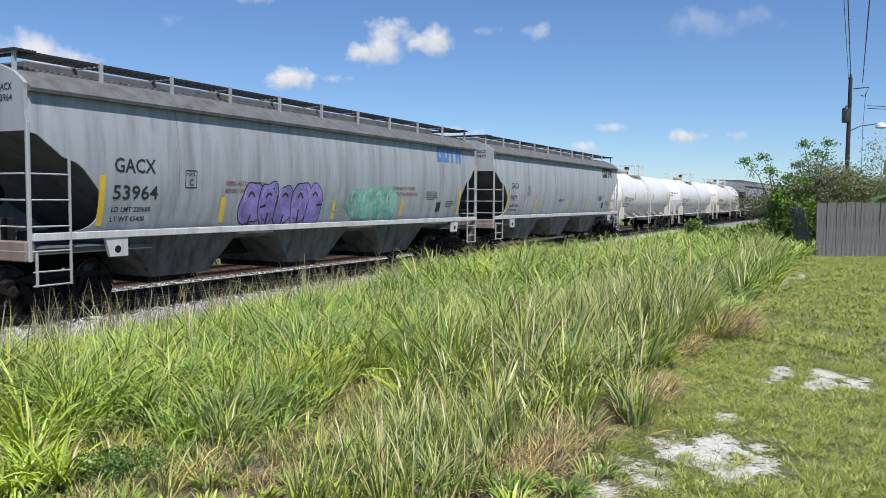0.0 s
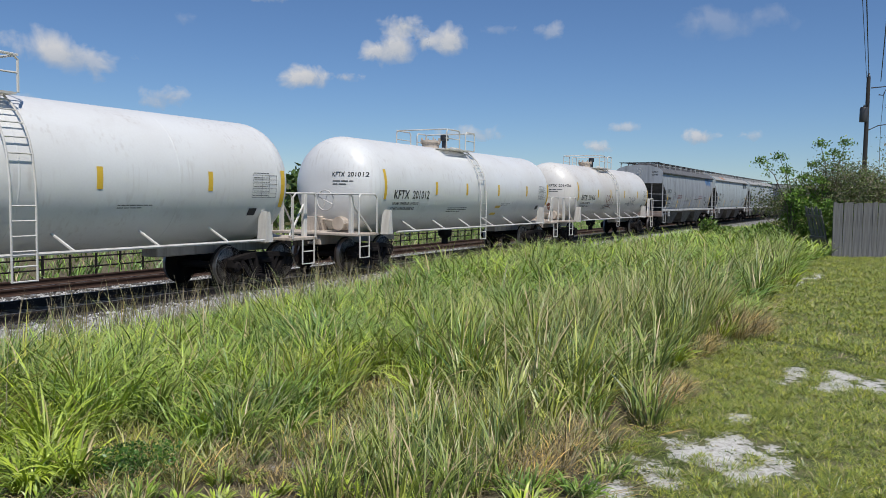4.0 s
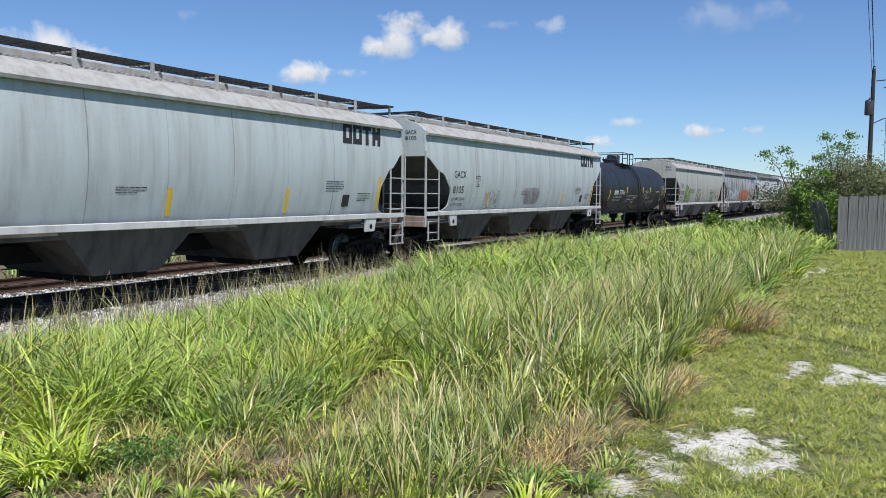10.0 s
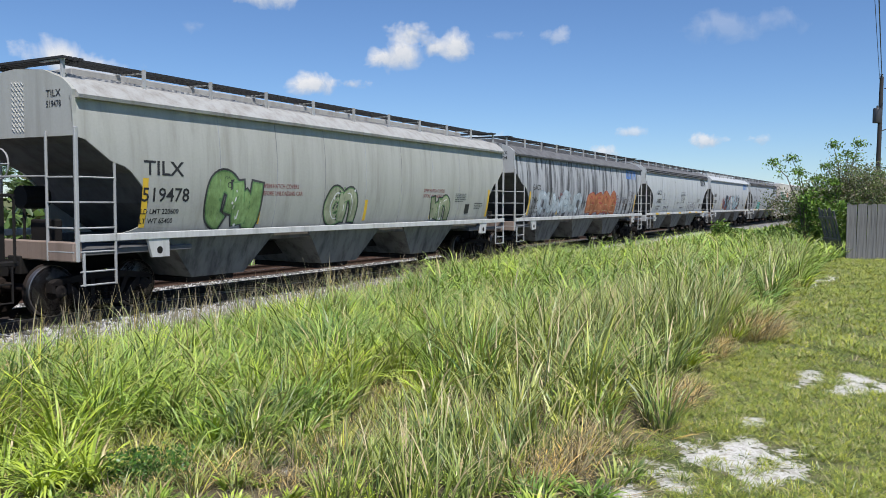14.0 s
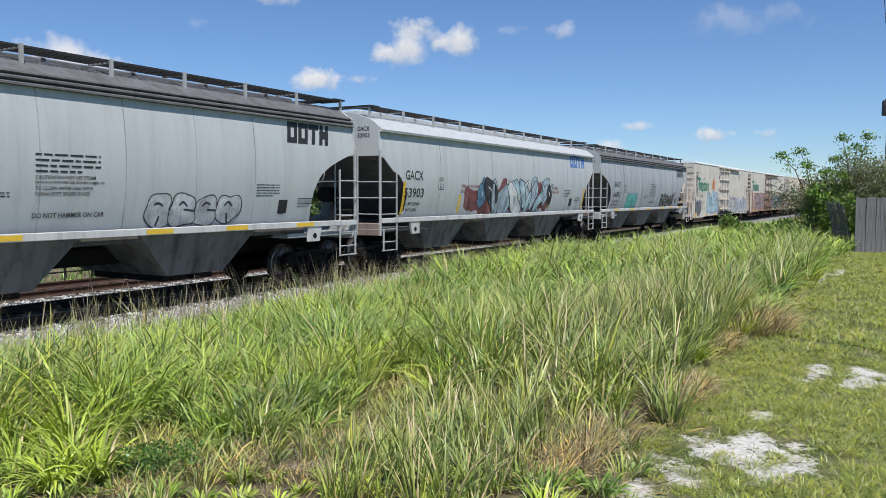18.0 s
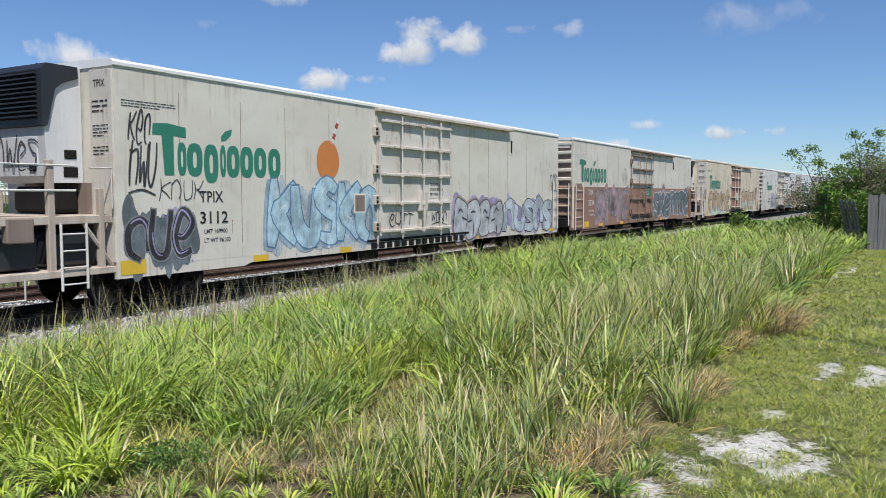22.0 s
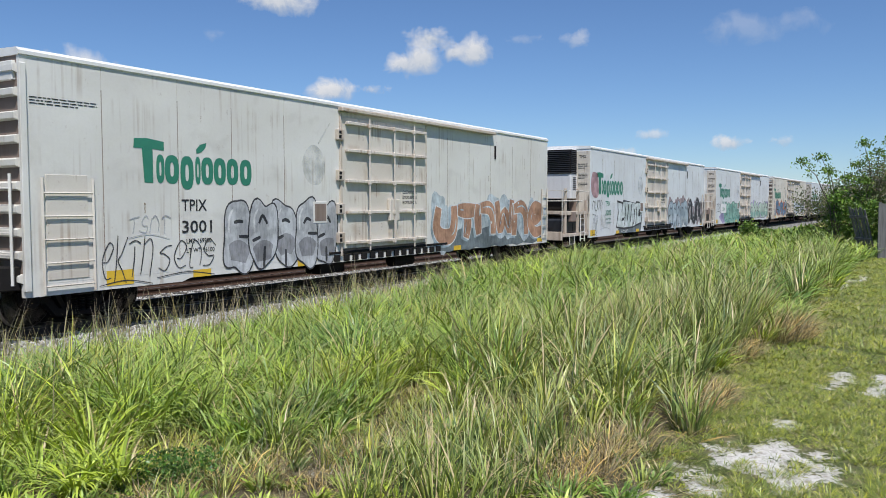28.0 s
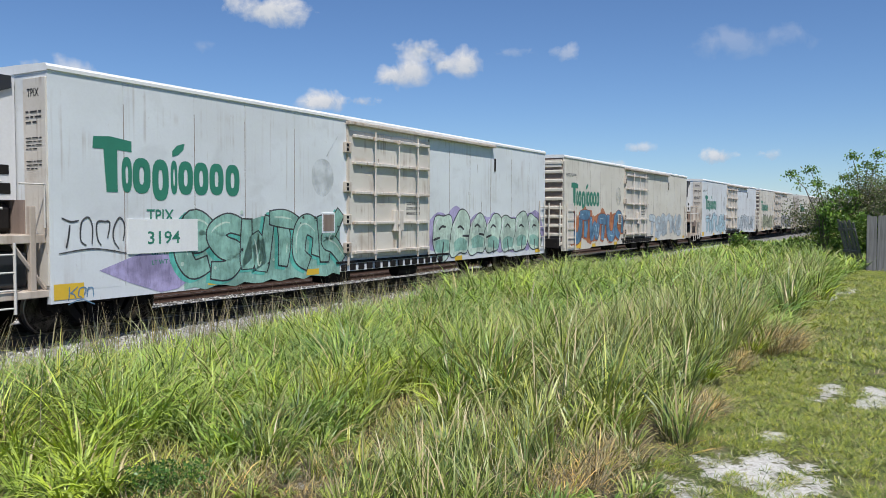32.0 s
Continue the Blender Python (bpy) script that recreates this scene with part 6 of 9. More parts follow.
def blocks(car, surf, x0, x1, z0, z1):
    """A solid piece of tall slanted block letters: pale fill, black rim and counters, a dark shade below."""
    def shape(pts, off, mat, label):
        g = Geo()
        flat(g, [(x0 + (x1 - x0) * u, z0 + (z1 - z0) * v) for u, v in pts], surf, off)
        part("graffiti", g, SPRAY[mat], car, label)
    shape([(0.06, 0.10), (0.10, -0.03), (0.93, -0.03), (0.99, 0.42), (0.60, 0.35)], 0.004, "slate", "dark slate sprayed shade below the letters")
    shape([(-0.01, 0.14), (0.30, 0.06), (0.60, 0.10), (0.96, 0.22), (1.01, 0.94), (0.74, 0.98), (0.70, 0.92), (0.24, 1.02), (0.22, 0.95), (0.02, 1.0), (0.05, 0.62)], 0.006, "black", "black rim of the block letters")
    for pts in ([(0.01, 0.18), (0.27, 0.13), (0.32, 0.55), (0.29, 0.95), (0.25, 0.96), (0.235, 0.88), (0.04, 0.93), (0.07, 0.62)],
                [(0.28, 0.13), (0.59, 0.15), (0.62, 0.60), (0.58, 0.93), (0.30, 0.96), (0.33, 0.55)],
                [(0.60, 0.15), (0.71, 0.18), (0.74, 0.55), (0.72, 0.89), (0.59, 0.93), (0.63, 0.60)],
                [(0.72, 0.20), (0.94, 0.27), (0.985, 0.88), (0.76, 0.92), (0.73, 0.88), (0.75, 0.55)]):
        shape(pts, 0.009, "pale", "pale mint block letter")
    for u, v, w, h, k in ((0.17, 0.34, 0.09, 0.12, 0.03), (0.175, 0.62, 0.022, 0.30, 0.02), (0.29, 0.32, 0.02, 0.50, 0.03), (0.385, 0.34, 0.03, 0.54, 0.035), (0.50, 0.30, 0.03, 0.58, 0.035), (0.625, 0.20, 0.03, 0.52, 0.035), (0.72, 0.22, 0.022, 0.55, 0.02), (0.82, 0.46, 0.09, 0.26, 0.015)):
        shape([(u, v), (u + w, v + 0.02), (u + w + k, v + h), (u + k, v + h - 0.02)], 0.012, "black", "black counter of a block letter")
    for u in (0.16, 0.30):
        g = Geo()
        brush(g, smooth_line([(x0 + (x1 - x0) * (u + a), z0 + (z1 - z0) * b) for a, b in ((0.0, 0.06), (0.04, -0.01), (0.09, 0.05), (0.13, 0.02))], 5), 0.035, surf, 0.014)
        part("graffiti", g, SPRAY["white"], car, "white sprayed curl")


def rust_drips(car, surf, x0, x1, z0, z1, n, seed, long=0.35):
    """Rust spots with thin runs below them."""
    rnd = random.Random(seed)
    for i in range(n):
        g = Geo()
        x, z, r = rnd.uniform(x0, x1), rnd.uniform(z0, z1), rnd.uniform(0.006, 0.018)
        flat(g, blob(x, z, r, r * 1.4, rnd, 12, 0.3, 2.0), surf, 0.0035)
        ln = long * rnd.uniform(0.3, 1.2)
        brush(g, [(x + 0.006 * math.sin(q * 3 + i), z - ln * q / 4) for q in range(5)], r * 0.9, surf, 0.003, 0, 0.0, True)
        part("rust_run", g, SPRAY["stain"], car, "rust spot with a brown run below")


# ---- running gear, shared by all cars ----
WHEEL_R = 0.457


def wheelset_mesh():
    g = Geo()
    for side in (-1, 1):
        prof = [(0.085, 0.60), (0.14, 0.62), (0.16, 0.68), (0.24, 0.715), (0.385, 0.70), (0.40, 0.685), (0.49, 0.69), (0.485, 0.715), (WHEEL_R + 0.004, 0.735)]
        g.lathe([(r, side * d) for r, d in prof], (0, 0, 0), "y", 24, 0)
        prof = [(WHEEL_R + 0.004, 0.735), (WHEEL_R, 0.76), (WHEEL_R - 0.004, 0.82), (0.44, 0.828)]
        g.lathe([(r, side * d) for r, d in prof], (0, 0, 0), "y", 24, 1)
        prof = [(0.44, 0.828), (0.40, 0.828), (0.385, 0.80), (0.25, 0.775), (0.17, 0.80), (0.15, 0.84), (0.09, 0.845), (0.085, 0.95)]
        g.lathe([(r, side * d) for r, d in prof], (0, 0, 0), "y", 24, 0)
        prof = [(0.085, 0.95), (0.115, 0.95), (0.115, 1.06), (0.095, 1.075), (0.06, 1.08), (0.0, 1.08)]
        g.lathe([(r, side * d) for r, d in prof], (0, 0, 0), "y", 16, 2)
        for k in range(3):
            a = 2.1 * k
            g.lathe([(0.018, side * 1.078), (0.018, side * 1.1), (0.0, side * 1.1)], (0.06 * math.cos(a), 0, 0.06 * math.sin(a)), "y", 6, 2)
    g.lathe([(0.085, -0.6), (0.08, 0), (0.085, 0.6)], (0, 0, 0), "y", 12, 0)
    return g.mesh("wheelset", [WHEEL_STEEL, TREAD_STEEL, TRUCK_STEEL], 35)


def side_frame_mesh():
    g = Geo()
    y0, y1 = -0.085, 0.085
    for s in (-1, 1):
        g.prism([(s * 0.0, 0.74), (s * 0.42, 0.74), (s * 0.98, 0.66), (s * 1.06, 0.60), (s * 1.06, 0.56), (s * 0.42, 0.62), (s * 0.0, 0.63)], y0, y1)
        g.prism([(s * 1.07, 0.62), (s * 0.70, 0.64), (s * 0.70, 0.42), (s * 0.765, 0.40), (s * 0.775, 0.585), (s * 1.005, 0.585), (s * 1.005, 0.43), (s * 1.07, 0.45)], y0, y1)
        g.prism([(s * 0.72, 0.44), (s * 0.72, 0.58), (s * 0.62, 0.52), (s * 0.44, 0.30), (s * 0.25, 0.27), (s * 0.25, 0.16), (s * 0.50, 0.18)], y0, y1)
        g.prism([(s * 0.22, 0.16), (s * 0.31, 0.16), (s * 0.31, 0.66), (s * 0.22, 0.66)], y0 - 0.01, y1 + 0.01)
        g.prism([(s * 0.46, 0.66), (s * 0.56, 0.64), (s * 0.36, 0.26), (s * 0.28, 0.28)], y0 + 0.02, y1 - 0.02)
    g.box(-0.3, 0.3, y0 - 0.05, y1 + 0.05, 0.15, 0.24, 0, 0.015)
    return g.mesh("side_frame", [TRUCK_STEEL], 40)


def spring_mesh():
    g = Geo()
    g.lathe([(0.055 + 0.014 * math.cos(k * math.pi), 0.24 + 0.022 * k) for k in range(12)], (0, 0, 0), "z", 6)
    return g.mesh("spring", [TRUCK_STEEL], 60)


def bolster_mesh():
    g = Geo()
    g.box(-0.2, 0.2, -1.15, 1.15, 0.50, 0.62, 0, 0.03)
    g.box(-0.17, 0.17, -0.75, 0.75, 0.40, 0.74, 0, 0.05)
    g.lathe([(0.2, 0.74), (0.2, 0.80), (0, 0.80)], (0, 0, 0), "z", 16)
    for s in (-1, 1):
        g.tube([(s * 0.42, -0.74, 0.40), (s * 0.42, 0.74, 0.40)], 0.04, 6)
        for y in (-0.745, 0.745):
            g.box(s * 0.40 - 0.04, s * 0.40 + 0.04, y - 0.05, y + 0.05, 0.28, 0.60, 0, 0.01)
    return g.mesh("bolster", [TRUCK_STEEL], 40)


WHEELSET, SIDE_FRAME, SPRING, BOLSTER = wheelset_mesh(), side_frame_mesh(), spring_mesh(), bolster_mesh()
SPINNERS, CARS = [], []


def truck(car, x):
    t = part("truck", BOLSTER, None, car, "four-wheel cast steel truck", at=pose(x, 0, 0))
    for s in (-1, 1):
        part("side_frame", SIDE_FRAME, None, t, at=pose(0, s * 0.98, 0))
        for dx in (-0.15, 0.0, 0.15):
            for dy in (-0.07, 0.07):
                part("spring", SPRING, None, t, at=pose(dx, s * 0.98 + dy, 0))
    for s in (-1, 1):
        SPINNERS.append((part("wheelset", WHEELSET, None, t, "steel wheels with worn bright treads", at=pose(s * 0.89, 0, WHEEL_R)), car, x, s))


def coupler(car, x, s):
    """A knuckle coupler, hose and centre sill stub at one end."""
    g = Geo()
    g.box(min(x, x - s * 1.6), max(x, x - s * 1.6), -0.19, 0.19, 0.72, 1.06, 0, 0.02)
    a, b = sorted((x, x + s * 0.45))
    g.box(a, b, -0.07, 0.07, 0.82, 0.96, 0, 0.02)
    k = x + s * 0.45
    g.prism([(k, -0.16), (k + s * 0.24, -0.17), (k + s * 0.30, -0.05), (k + s * 0.17, 0.0), (k + s * 0.28, 0.13), (k + s * 0.05, 0.17), (k - s * 0.1, 0.05)], 0.72, 1.02, 0, "z")
    part("coupler", g, STEEL_DARK, car)
    g = Geo()
    g.tube([(x, 0.38, 0.9), (x + s * 0.12, 0.38, 0.72), (x + s * 0.3, 0.32, 0.48), (x + s * 0.5, 0.25, 0.42), (x + s * 0.62, 0.2, 0.46)], 0.024, 6)
    part("brake_hose", g, WIRE, car)


def ladder(car, pts_a, pts_b, rungs, mat=None, r=0.016, z0=None, name="ladder", label=""):
    """Two stiles and rungs between them."""
    g = Geo()
    a0, a1, b0, b1 = Vector(pts_a[0]), Vector(pts_a[1]), Vector(pts_b[0]), Vector(pts_b[1])
    for p, q in ((a0, a1), (b0, b1)):
        g.tube([p, q], r * 1.7, 4)
    lad = part(name, g, mat or STEEL_GREY, car, label)
    for i in range(rungs):
        k = (i + 0.35) / rungs
        part("rung", Geo().tube([a0.lerp(a1, k), b0.lerp(b1, k)], r, 5), mat or STEEL_GREY, lad)
    return lad


def start_car(name, label, category, S, group):
    car = thing(name, label, category, group)
    CARS.append((car, S))
    return car


# ---- covered hopper cars ----
def hop_y(z):
    """Half width of a hopper's side at a height."""
    return HALF_W + 0.012 - (0.18 if z < 2.7 else 0.115) * ((z - 2.7) / 1.2) ** 2


def hop_surf(x, z, off):
    return (x, -hop_y(z) - off, z)


def roof_surf(u, z, off):
    """The near slope of a hopper's roof, above the eave."""
    return (u, -float(np.interp(z, [3.85, 3.92, 4.02, 4.13], [1.65, 1.575, 1.46, 1.30])) - off * 0.8, z + off)


def slope_geo(e, h, cut, k):
    """The sloped end sheet of a hopper, set behind the edges of its side sheets."""
    zz = [3.16, 3.05, 2.9, 2.75, 2.55, 2.3, 2.0, 1.7, 1.4, 1.12]
    xx = [max(0.06 + (3.16 - z) * 1.40, k * cut(max(z, 1.7)) + 0.05) for z in zz]
    for i in range(1, len(xx)):
        xx[i] = max(xx[i], xx[i - 1] + 0.05)
    rows = [(e * (h - x), hop_y(max(z, 1.44)) - 0.034, z) for x, z in zip(xx, zz)]
    back = [(e * (h - x - 0.05), hop_y(max(z, 1.44)) - 0.034, z) for x, z in zip(xx, zz)]
    n = len(rows)
    v = [(x, s * y, z) for s in (-1, 1) for r in (rows, back) for x, y, z in r]
    f = [(i, i + 1, 2 * n + i + 1, 2 * n + i) for i in range(n - 1)] + [(n + i, 3 * n + i, 3 * n + i + 1, n + i + 1) for i in range(n - 1)]
    f += [(i, n + i, n + i + 1, i + 1) for i in range(n - 1)] + [(2 * n + i, 2 * n + i + 1, 3 * n + i + 1, 3 * n + i) for i in range(n - 1)]
    f += [(0, 2 * n, 3 * n, n), (n - 1, 2 * n - 1, 4 * n - 1, 3 * n - 1)]
    return Geo().add(v, f)


def hopper(S, paint, roof, marks, seed, number_h=0.26, logo=None, notch=1.2, corrugated=False, red=False, smeared=False, group="hopper cars of the train", label="grey steel covered hopper car, dusty"):
    L = 17.2
    h = L / 2
    rnd = random.Random(seed)
    car = start_car("covered_hopper_car", label, "hopper car", S, group)
    # side sheets, cut back at the ends round the open platforms
    zs = [1.44, 1.50, 1.56, 1.63, 1.70, 1.78, 1.87, 2.03, 2.2, 2.4, 2.57, 2.66, 2.75, 2.84, 2.92, 2.99, 3.05, 3.1, 3.14, 3.16, 3.4, 3.6, 3.74, 3.82]

    def cut(z):
        if z >= 3.14:
            return 0.0
        if notch > 1.6:
            return notch * float(np.interp(z, [1.44, 1.56, 1.9, 2.3, 2.6, 2.8, 2.95, 3.08, 3.14], [0.96, 0.98, 1.0, 0.95, 0.80, 0.60, 0.38, 0.16, 0.0]))
        return notch / 1.2 * float(np.interp(z, [1.44, 1.52, 1.60, 1.70, 2.03, 2.2, 2.57, 2.66, 2.75, 3.05, 3.14], [0.90, 1.24, 1.36, 1.42, 1.44, 1.40, 1.06, 0.94, 0.66, 0.26, 0.14]))
    tail = 1.0 if corrugated else 0.78
    for s in (-1, 1):
        g = Geo()
        xs = [i / 16 for i in range(17)]
        outer, inner = [], []
        for z in zs:
            c = cut(z)
            for k in xs:
                x = -h + c + (L - c * (1 + tail)) * k
                wob = 0.0022 * math.sin(x * 1.9 + seed) * math.sin(z * 2.2)
                outer.append((x, s * (hop_y(z) + wob), z))
                inner.append((x, s * (hop_y(z) - 0.03), z))
        n, mrows = len(xs), len(zs)
        f = [(j * n + i, j * n + i + 1, (j + 1) * n + i + 1, (j + 1) * n + i) for j in range(mrows - 1) for i in range(n - 1)]
        o = n * mrows
        f += [tuple(q + o for q in reversed(p)) for p in f]
        for j in range(mrows - 1):
            f += [(j * n, (j + 1) * n, (j + 1) * n + o, j * n + o), (j * n + n - 1, j * n + n - 1 + o, (j + 1) * n + n - 1 + o, (j + 1) * n + n - 1)]
        f += [(i, i + o, i + 1 + o, i + 1) for i in range(n - 1)]
        g.add(outer + inner, f)
        side = part("side_sheet", g, paint, car, smooth=40)
        for i in range(1, 8):
            g = Geo()
            x = -h + notch + 0.3 + (L - 2 * notch - 0.6) * i / 8
            g.add([(x + d, s * (hop_y(z) + e), z) for z in zs for d, e in ((-0.012, 0.0), (0.0, 0.007), (0.012, 0.0))],
                  [(3 * j + q, 3 * j + q + 1, 3 * j + q + 4, 3 * j + q + 3) for j in range(len(zs) - 1) for q in (0, 1)])
            part("weld_seam", g, SEAM, side)
        # side sill, jacking pads
        g = Geo().box(-h + 0.05, h - 0.05, s * 1.63 - 0.05, s * 1.63 + 0.05, 1.34, 1.47, 0, 0.01)
        part("side_sill", g, SILL_WHITE, car, "pale painted side sill")
        for e in (-1, 1):
            g = Geo().prism([(e * (h - 1.45), 1.34), (e * (h - 1.95), 1.34), (e * (h - 1.95), 1.0), (e * (h - 1.55), 1.0)], s * 1.60, s * 1.66)
            g.lathe([(0.07, s * 1.663), (0.0, s * 1.664)], (e * (h - 1.72), 0, 1.13), "y", 14, 1)
            part("jacking_pad", g, [SILL_WHITE, STEEL_DARK], car)
    # roof
    if corrugated:
        prof = [(1.48, 3.79), (1.61, 3.80), (1.61, 3.83), (1.51, 3.87), (1.58, 3.90), (1.58, 3.93), (1.47, 3.97), (1.53, 4.00), (1.52, 4.03), (1.40, 4.08), (1.2, 4.22), (0.7, 4.37), (0, 4.42)]
    else:
        prof = [(1.5, 3.79), (1.635, 3.79), (1.65, 3.85), (1.575, 3.92), (1.46, 4.02), (1.30, 4.13), (0.8, 4.30), (0, 4.36)]
    poly = prof + [(-y, z) for y, z in prof[-2::-1]]
    part("roof", Geo().prism(poly, -h + 0.07, h - 0.07, 0, "x"), roof, car, smooth=40)
    # hatch trough, running boards
    g = Geo().box(-h + 0.9, h - 0.9, -0.33, 0.33, 4.36, 4.50, 0, 0.02)
    hatch = part("hatch_trough", g, roof, car)
    for i in range(8):
        x = -h + 1.9 + i * (L - 3.8) / 7
        part("hatch_batten", Geo().box(x - 0.04, x + 0.04, -0.38, 0.38, 4.49, 4.54, 0, 0.01), STEEL_GREY, hatch)
    for s in (-1, 1):
        g = Geo()
        for k in range(5):
            y = s * (0.62 + 0.13 * k)
            g.box(-h + 0.05, h - 0.05, y - 0.022, y + 0.022, 4.47, 4.51)
        for i in range(44):
            x = -h + 0.1 + (L - 0.2) * i / 43
            g.box(x - 0.012, x + 0.012, s * 0.9 - 0.28, s * 0.9 + 0.28, 4.475, 4.50)
        part("running_board", g, BOARD_BLACK, car, "steel grating running board")
        for i in range(11):
            x = -h + 0.1 + (L - 0.2) * i / 10
            part("board_bracket", Geo().box(x - 0.03, x + 0.03, s * 1.20 - 0.025, s * 1.20 + 0.025, 4.12, 4.52).box(x - 0.03, x + 0.03, min(s * 0.6, s * 1.2), max(s * 0.6, s * 1.2), 4.445, 4.468), STEEL_GREY, car)
    for e in (-1, 1):
        g = Geo()
        for k in range(4):
            x = e * (h - 0.40 + 0.11 * k)
            g.box(x - 0.035, x + 0.035, -1.3, 1.3, 4.47, 4.51)
        part("end_walk", g, BOARD_BLACK, car)
        # end bulkhead, slope sheet, platform
        top = [(y, z) for y, z in poly if z > 3.9]
        pan = [(-1.56, 3.15), (1.56, 3.15), (1.56, 3.82)] + top[::1] + [(-1.56, 3.82)]
        part("end_panel", Geo().prism(pan, e * (h - 0.068), e * (h + 0.0), 0, "x"), paint, car)
        g = Geo()
        for i in range(4):
            for j in range(10):
                y, z = -0.25 + 0.09 * i, 3.25 + 0.09 * j
                g.tube([(e * (h + 0.008), y, z), (e * (h + 0.008), y + 0.07, z + 0.07)], 0.008, 3)
        part("anti_slip_mesh", g, STEEL_DARK if corrugated else STEEL_WHITE, car)
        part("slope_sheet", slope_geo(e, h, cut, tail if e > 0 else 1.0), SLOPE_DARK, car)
        part("end_platform", Geo().box(*sorted((e * (h - 2.6), e * (h + 0.05))), -1.58, 1.58, 1.10, 1.20, 0, 0.01), STEEL_GREY if corrugated else SLOPE_DARK, car)
        part("end_sill", Geo().box(*sorted((e * (h - 0.12), e * (h + 0.06))), -1.6, 1.6, 1.0, 1.34, 0, 0.02), STEEL_GREY if corrugated else END_BROWN, car)
        for s in (-1, 1):
            part("corner_post", Geo().box(*sorted((e * (h - 0.055), e * (h + 0.01))), s * 1.60 - 0.03, s * 1.60 + 0.03, 1.0, 3.3, 0, 0.01), STEEL_GREY, car)
            rail = part("ladder", Geo().box(*sorted((e * (h - 0.76), e * (h - 0.72))), s * 1.66 - 0.02, s * 1.66 + 0.02, 0.58, 2.72, 0, 0.006), STEEL_GREY, car)
            part("stile", Geo().box(*sorted((e * (h - 0.12), e * (h - 0.08))), s * 1.66 - 0.02, s * 1.66 + 0.02, 0.58, 1.15, 0, 0.006), STEEL_GREY, rail)
            for z in (0.60, 0.83, 1.17, 1.58, 2.02, 2.45):
                part("rung", Geo().tube([(e * (h - 0.03), s * 1.66, z), (e * (h - 0.74), s * 1.66, z)], 0.016, 5), STEEL_GREY, rail)
        rail = part("end_ladder", Geo().box(*sorted((e * (h + 0.03), e * (h + 0.07))), -0.93, -0.89, 1.0, 3.24, 0, 0.006), STEEL_GREY, car)
        for z in (1.17, 1.58, 2.02, 2.45):
            part("rung", Geo().tube([(e * (h + 0.05), -1.6, z), (e * (h + 0.05), -0.91, z)], 0.016, 5), STEEL_GREY, rail)
        part("grab_bar", Geo().tube([(e * (h + 0.05), -0.91, 2.47), (e * (h + 0.05), 1.56, 2.47)], 0.016, 5), STEEL_GREY, car)
        coupler(car, e * (h + 0.1), e)
        truck(car, e * (h - 0.97))
    g = Geo()
    g.tube([(-h + 0.5, 0.7, 2.1), (-h + 1.0, 0.7, 2.1)], 0.22, 12)
    g.tube([(-h + 0.25, 0.2, 1.9), (-h + 0.25, 0.2, 1.2)], 0.03, 6)
    g.box(-h + 0.3, -h + 0.6, -0.4, 0.1, 1.2, 1.7, 0, 0.02)
    part("brake_gear", g, STEEL_DARK, car)
    wheel = Geo()
    wheel.tube([(-h + 0.02, 0.55 + 0.28 * math.cos(a), 2.7 + 0.28 * math.sin(a)) for a in [k * math.pi / 8 for k in range(16)]], 0.016, 5, 0, True)
    for a in (0, 1.57, 3.14, 4.71):
        wheel.tube([(-h + 0.02, 0.55, 2.7), (-h + 0.02, 0.55 + 0.28 * math.cos(a), 2.7 + 0.28 * math.sin(a))], 0.012, 4)
    part("brake_wheel", wheel, STEEL_GREY, car)
    # discharge bays and centre sill
    n = 3
    a0 = -h + 2.0
    w = (L - 4.4) / n
    for i in range(n):
        x0 = a0 + w * i
        x1, c = x0 + 0.72 * w, x0 + 0.38 * w
        g = Geo()
        g.add([(x0, -1.55, 1.36), (x1, -1.55, 1.36), (x1, 1.55, 1.36), (x0, 1.55, 1.36), (c - 0.74, -1.26, 0.50), (c + 0.74, -1.26, 0.50), (c + 0.74, 1.26, 0.50), (c - 0.74, 1.26, 0.50)],
              [(0, 1, 5, 4), (1, 2, 6, 5), (2, 3, 7, 6), (3, 0, 4, 7), (4, 5, 6, 7)])
        # each bay paint carries the shade under the body in its colour
        bay = part("discharge_bay", g, BAY_DARK if paint is GREY_PALE else BAY_SHADE_GRIME if paint is GREY_DARK else BAY_PALE, car)
        part("outlet_gate", Geo().box(c - 0.66, c + 0.66, -1.05, 1.05, 0.36, 0.49, 0, 0.02).tube([(c, -1.35, 0.42), (c, 1.35, 0.42)], 0.035, 6), STEEL_DARK, bay)
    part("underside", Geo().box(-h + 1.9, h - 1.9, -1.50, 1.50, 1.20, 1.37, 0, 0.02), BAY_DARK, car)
    part("centre_sill", Geo().box(-h + 1, h - 1, -0.2, 0.2, 0.72, 1.06, 0, 0.02), STEEL_DARK, car)
    # markings
    g = Geo()
    name, number = marks
    x = -h + (2.0 if number == "64851" else 2.42 if corrugated else 1.42 if name == "TILX" else 1.28 if number == "53903" else 1.50 if smeared else 1.85 if paint is GREY_PALE else 1.72)
    letter(g, name, x, 2.53, number_h, hop_surf, width=number_h * 3.55)
    part("reporting_mark", g, INK_BLACK, car, "black stencilled reporting mark")
    g = Geo()
    letter(g, number, x - 0.02, 2.03, number_h, hop_surf, width=number_h * (0.78 if len(number) < 6 else 0.70) * len(number))
    part("car_number", g, INK_BLACK, car, "black stencilled car number")
    g = Geo()
    letter(g, "LD LMT 220600", x - 0.02, 1.80, 0.10, hop_surf)
    letter(g, "LT WT 65400", x - 0.02, 1.62, 0.10, hop_surf)
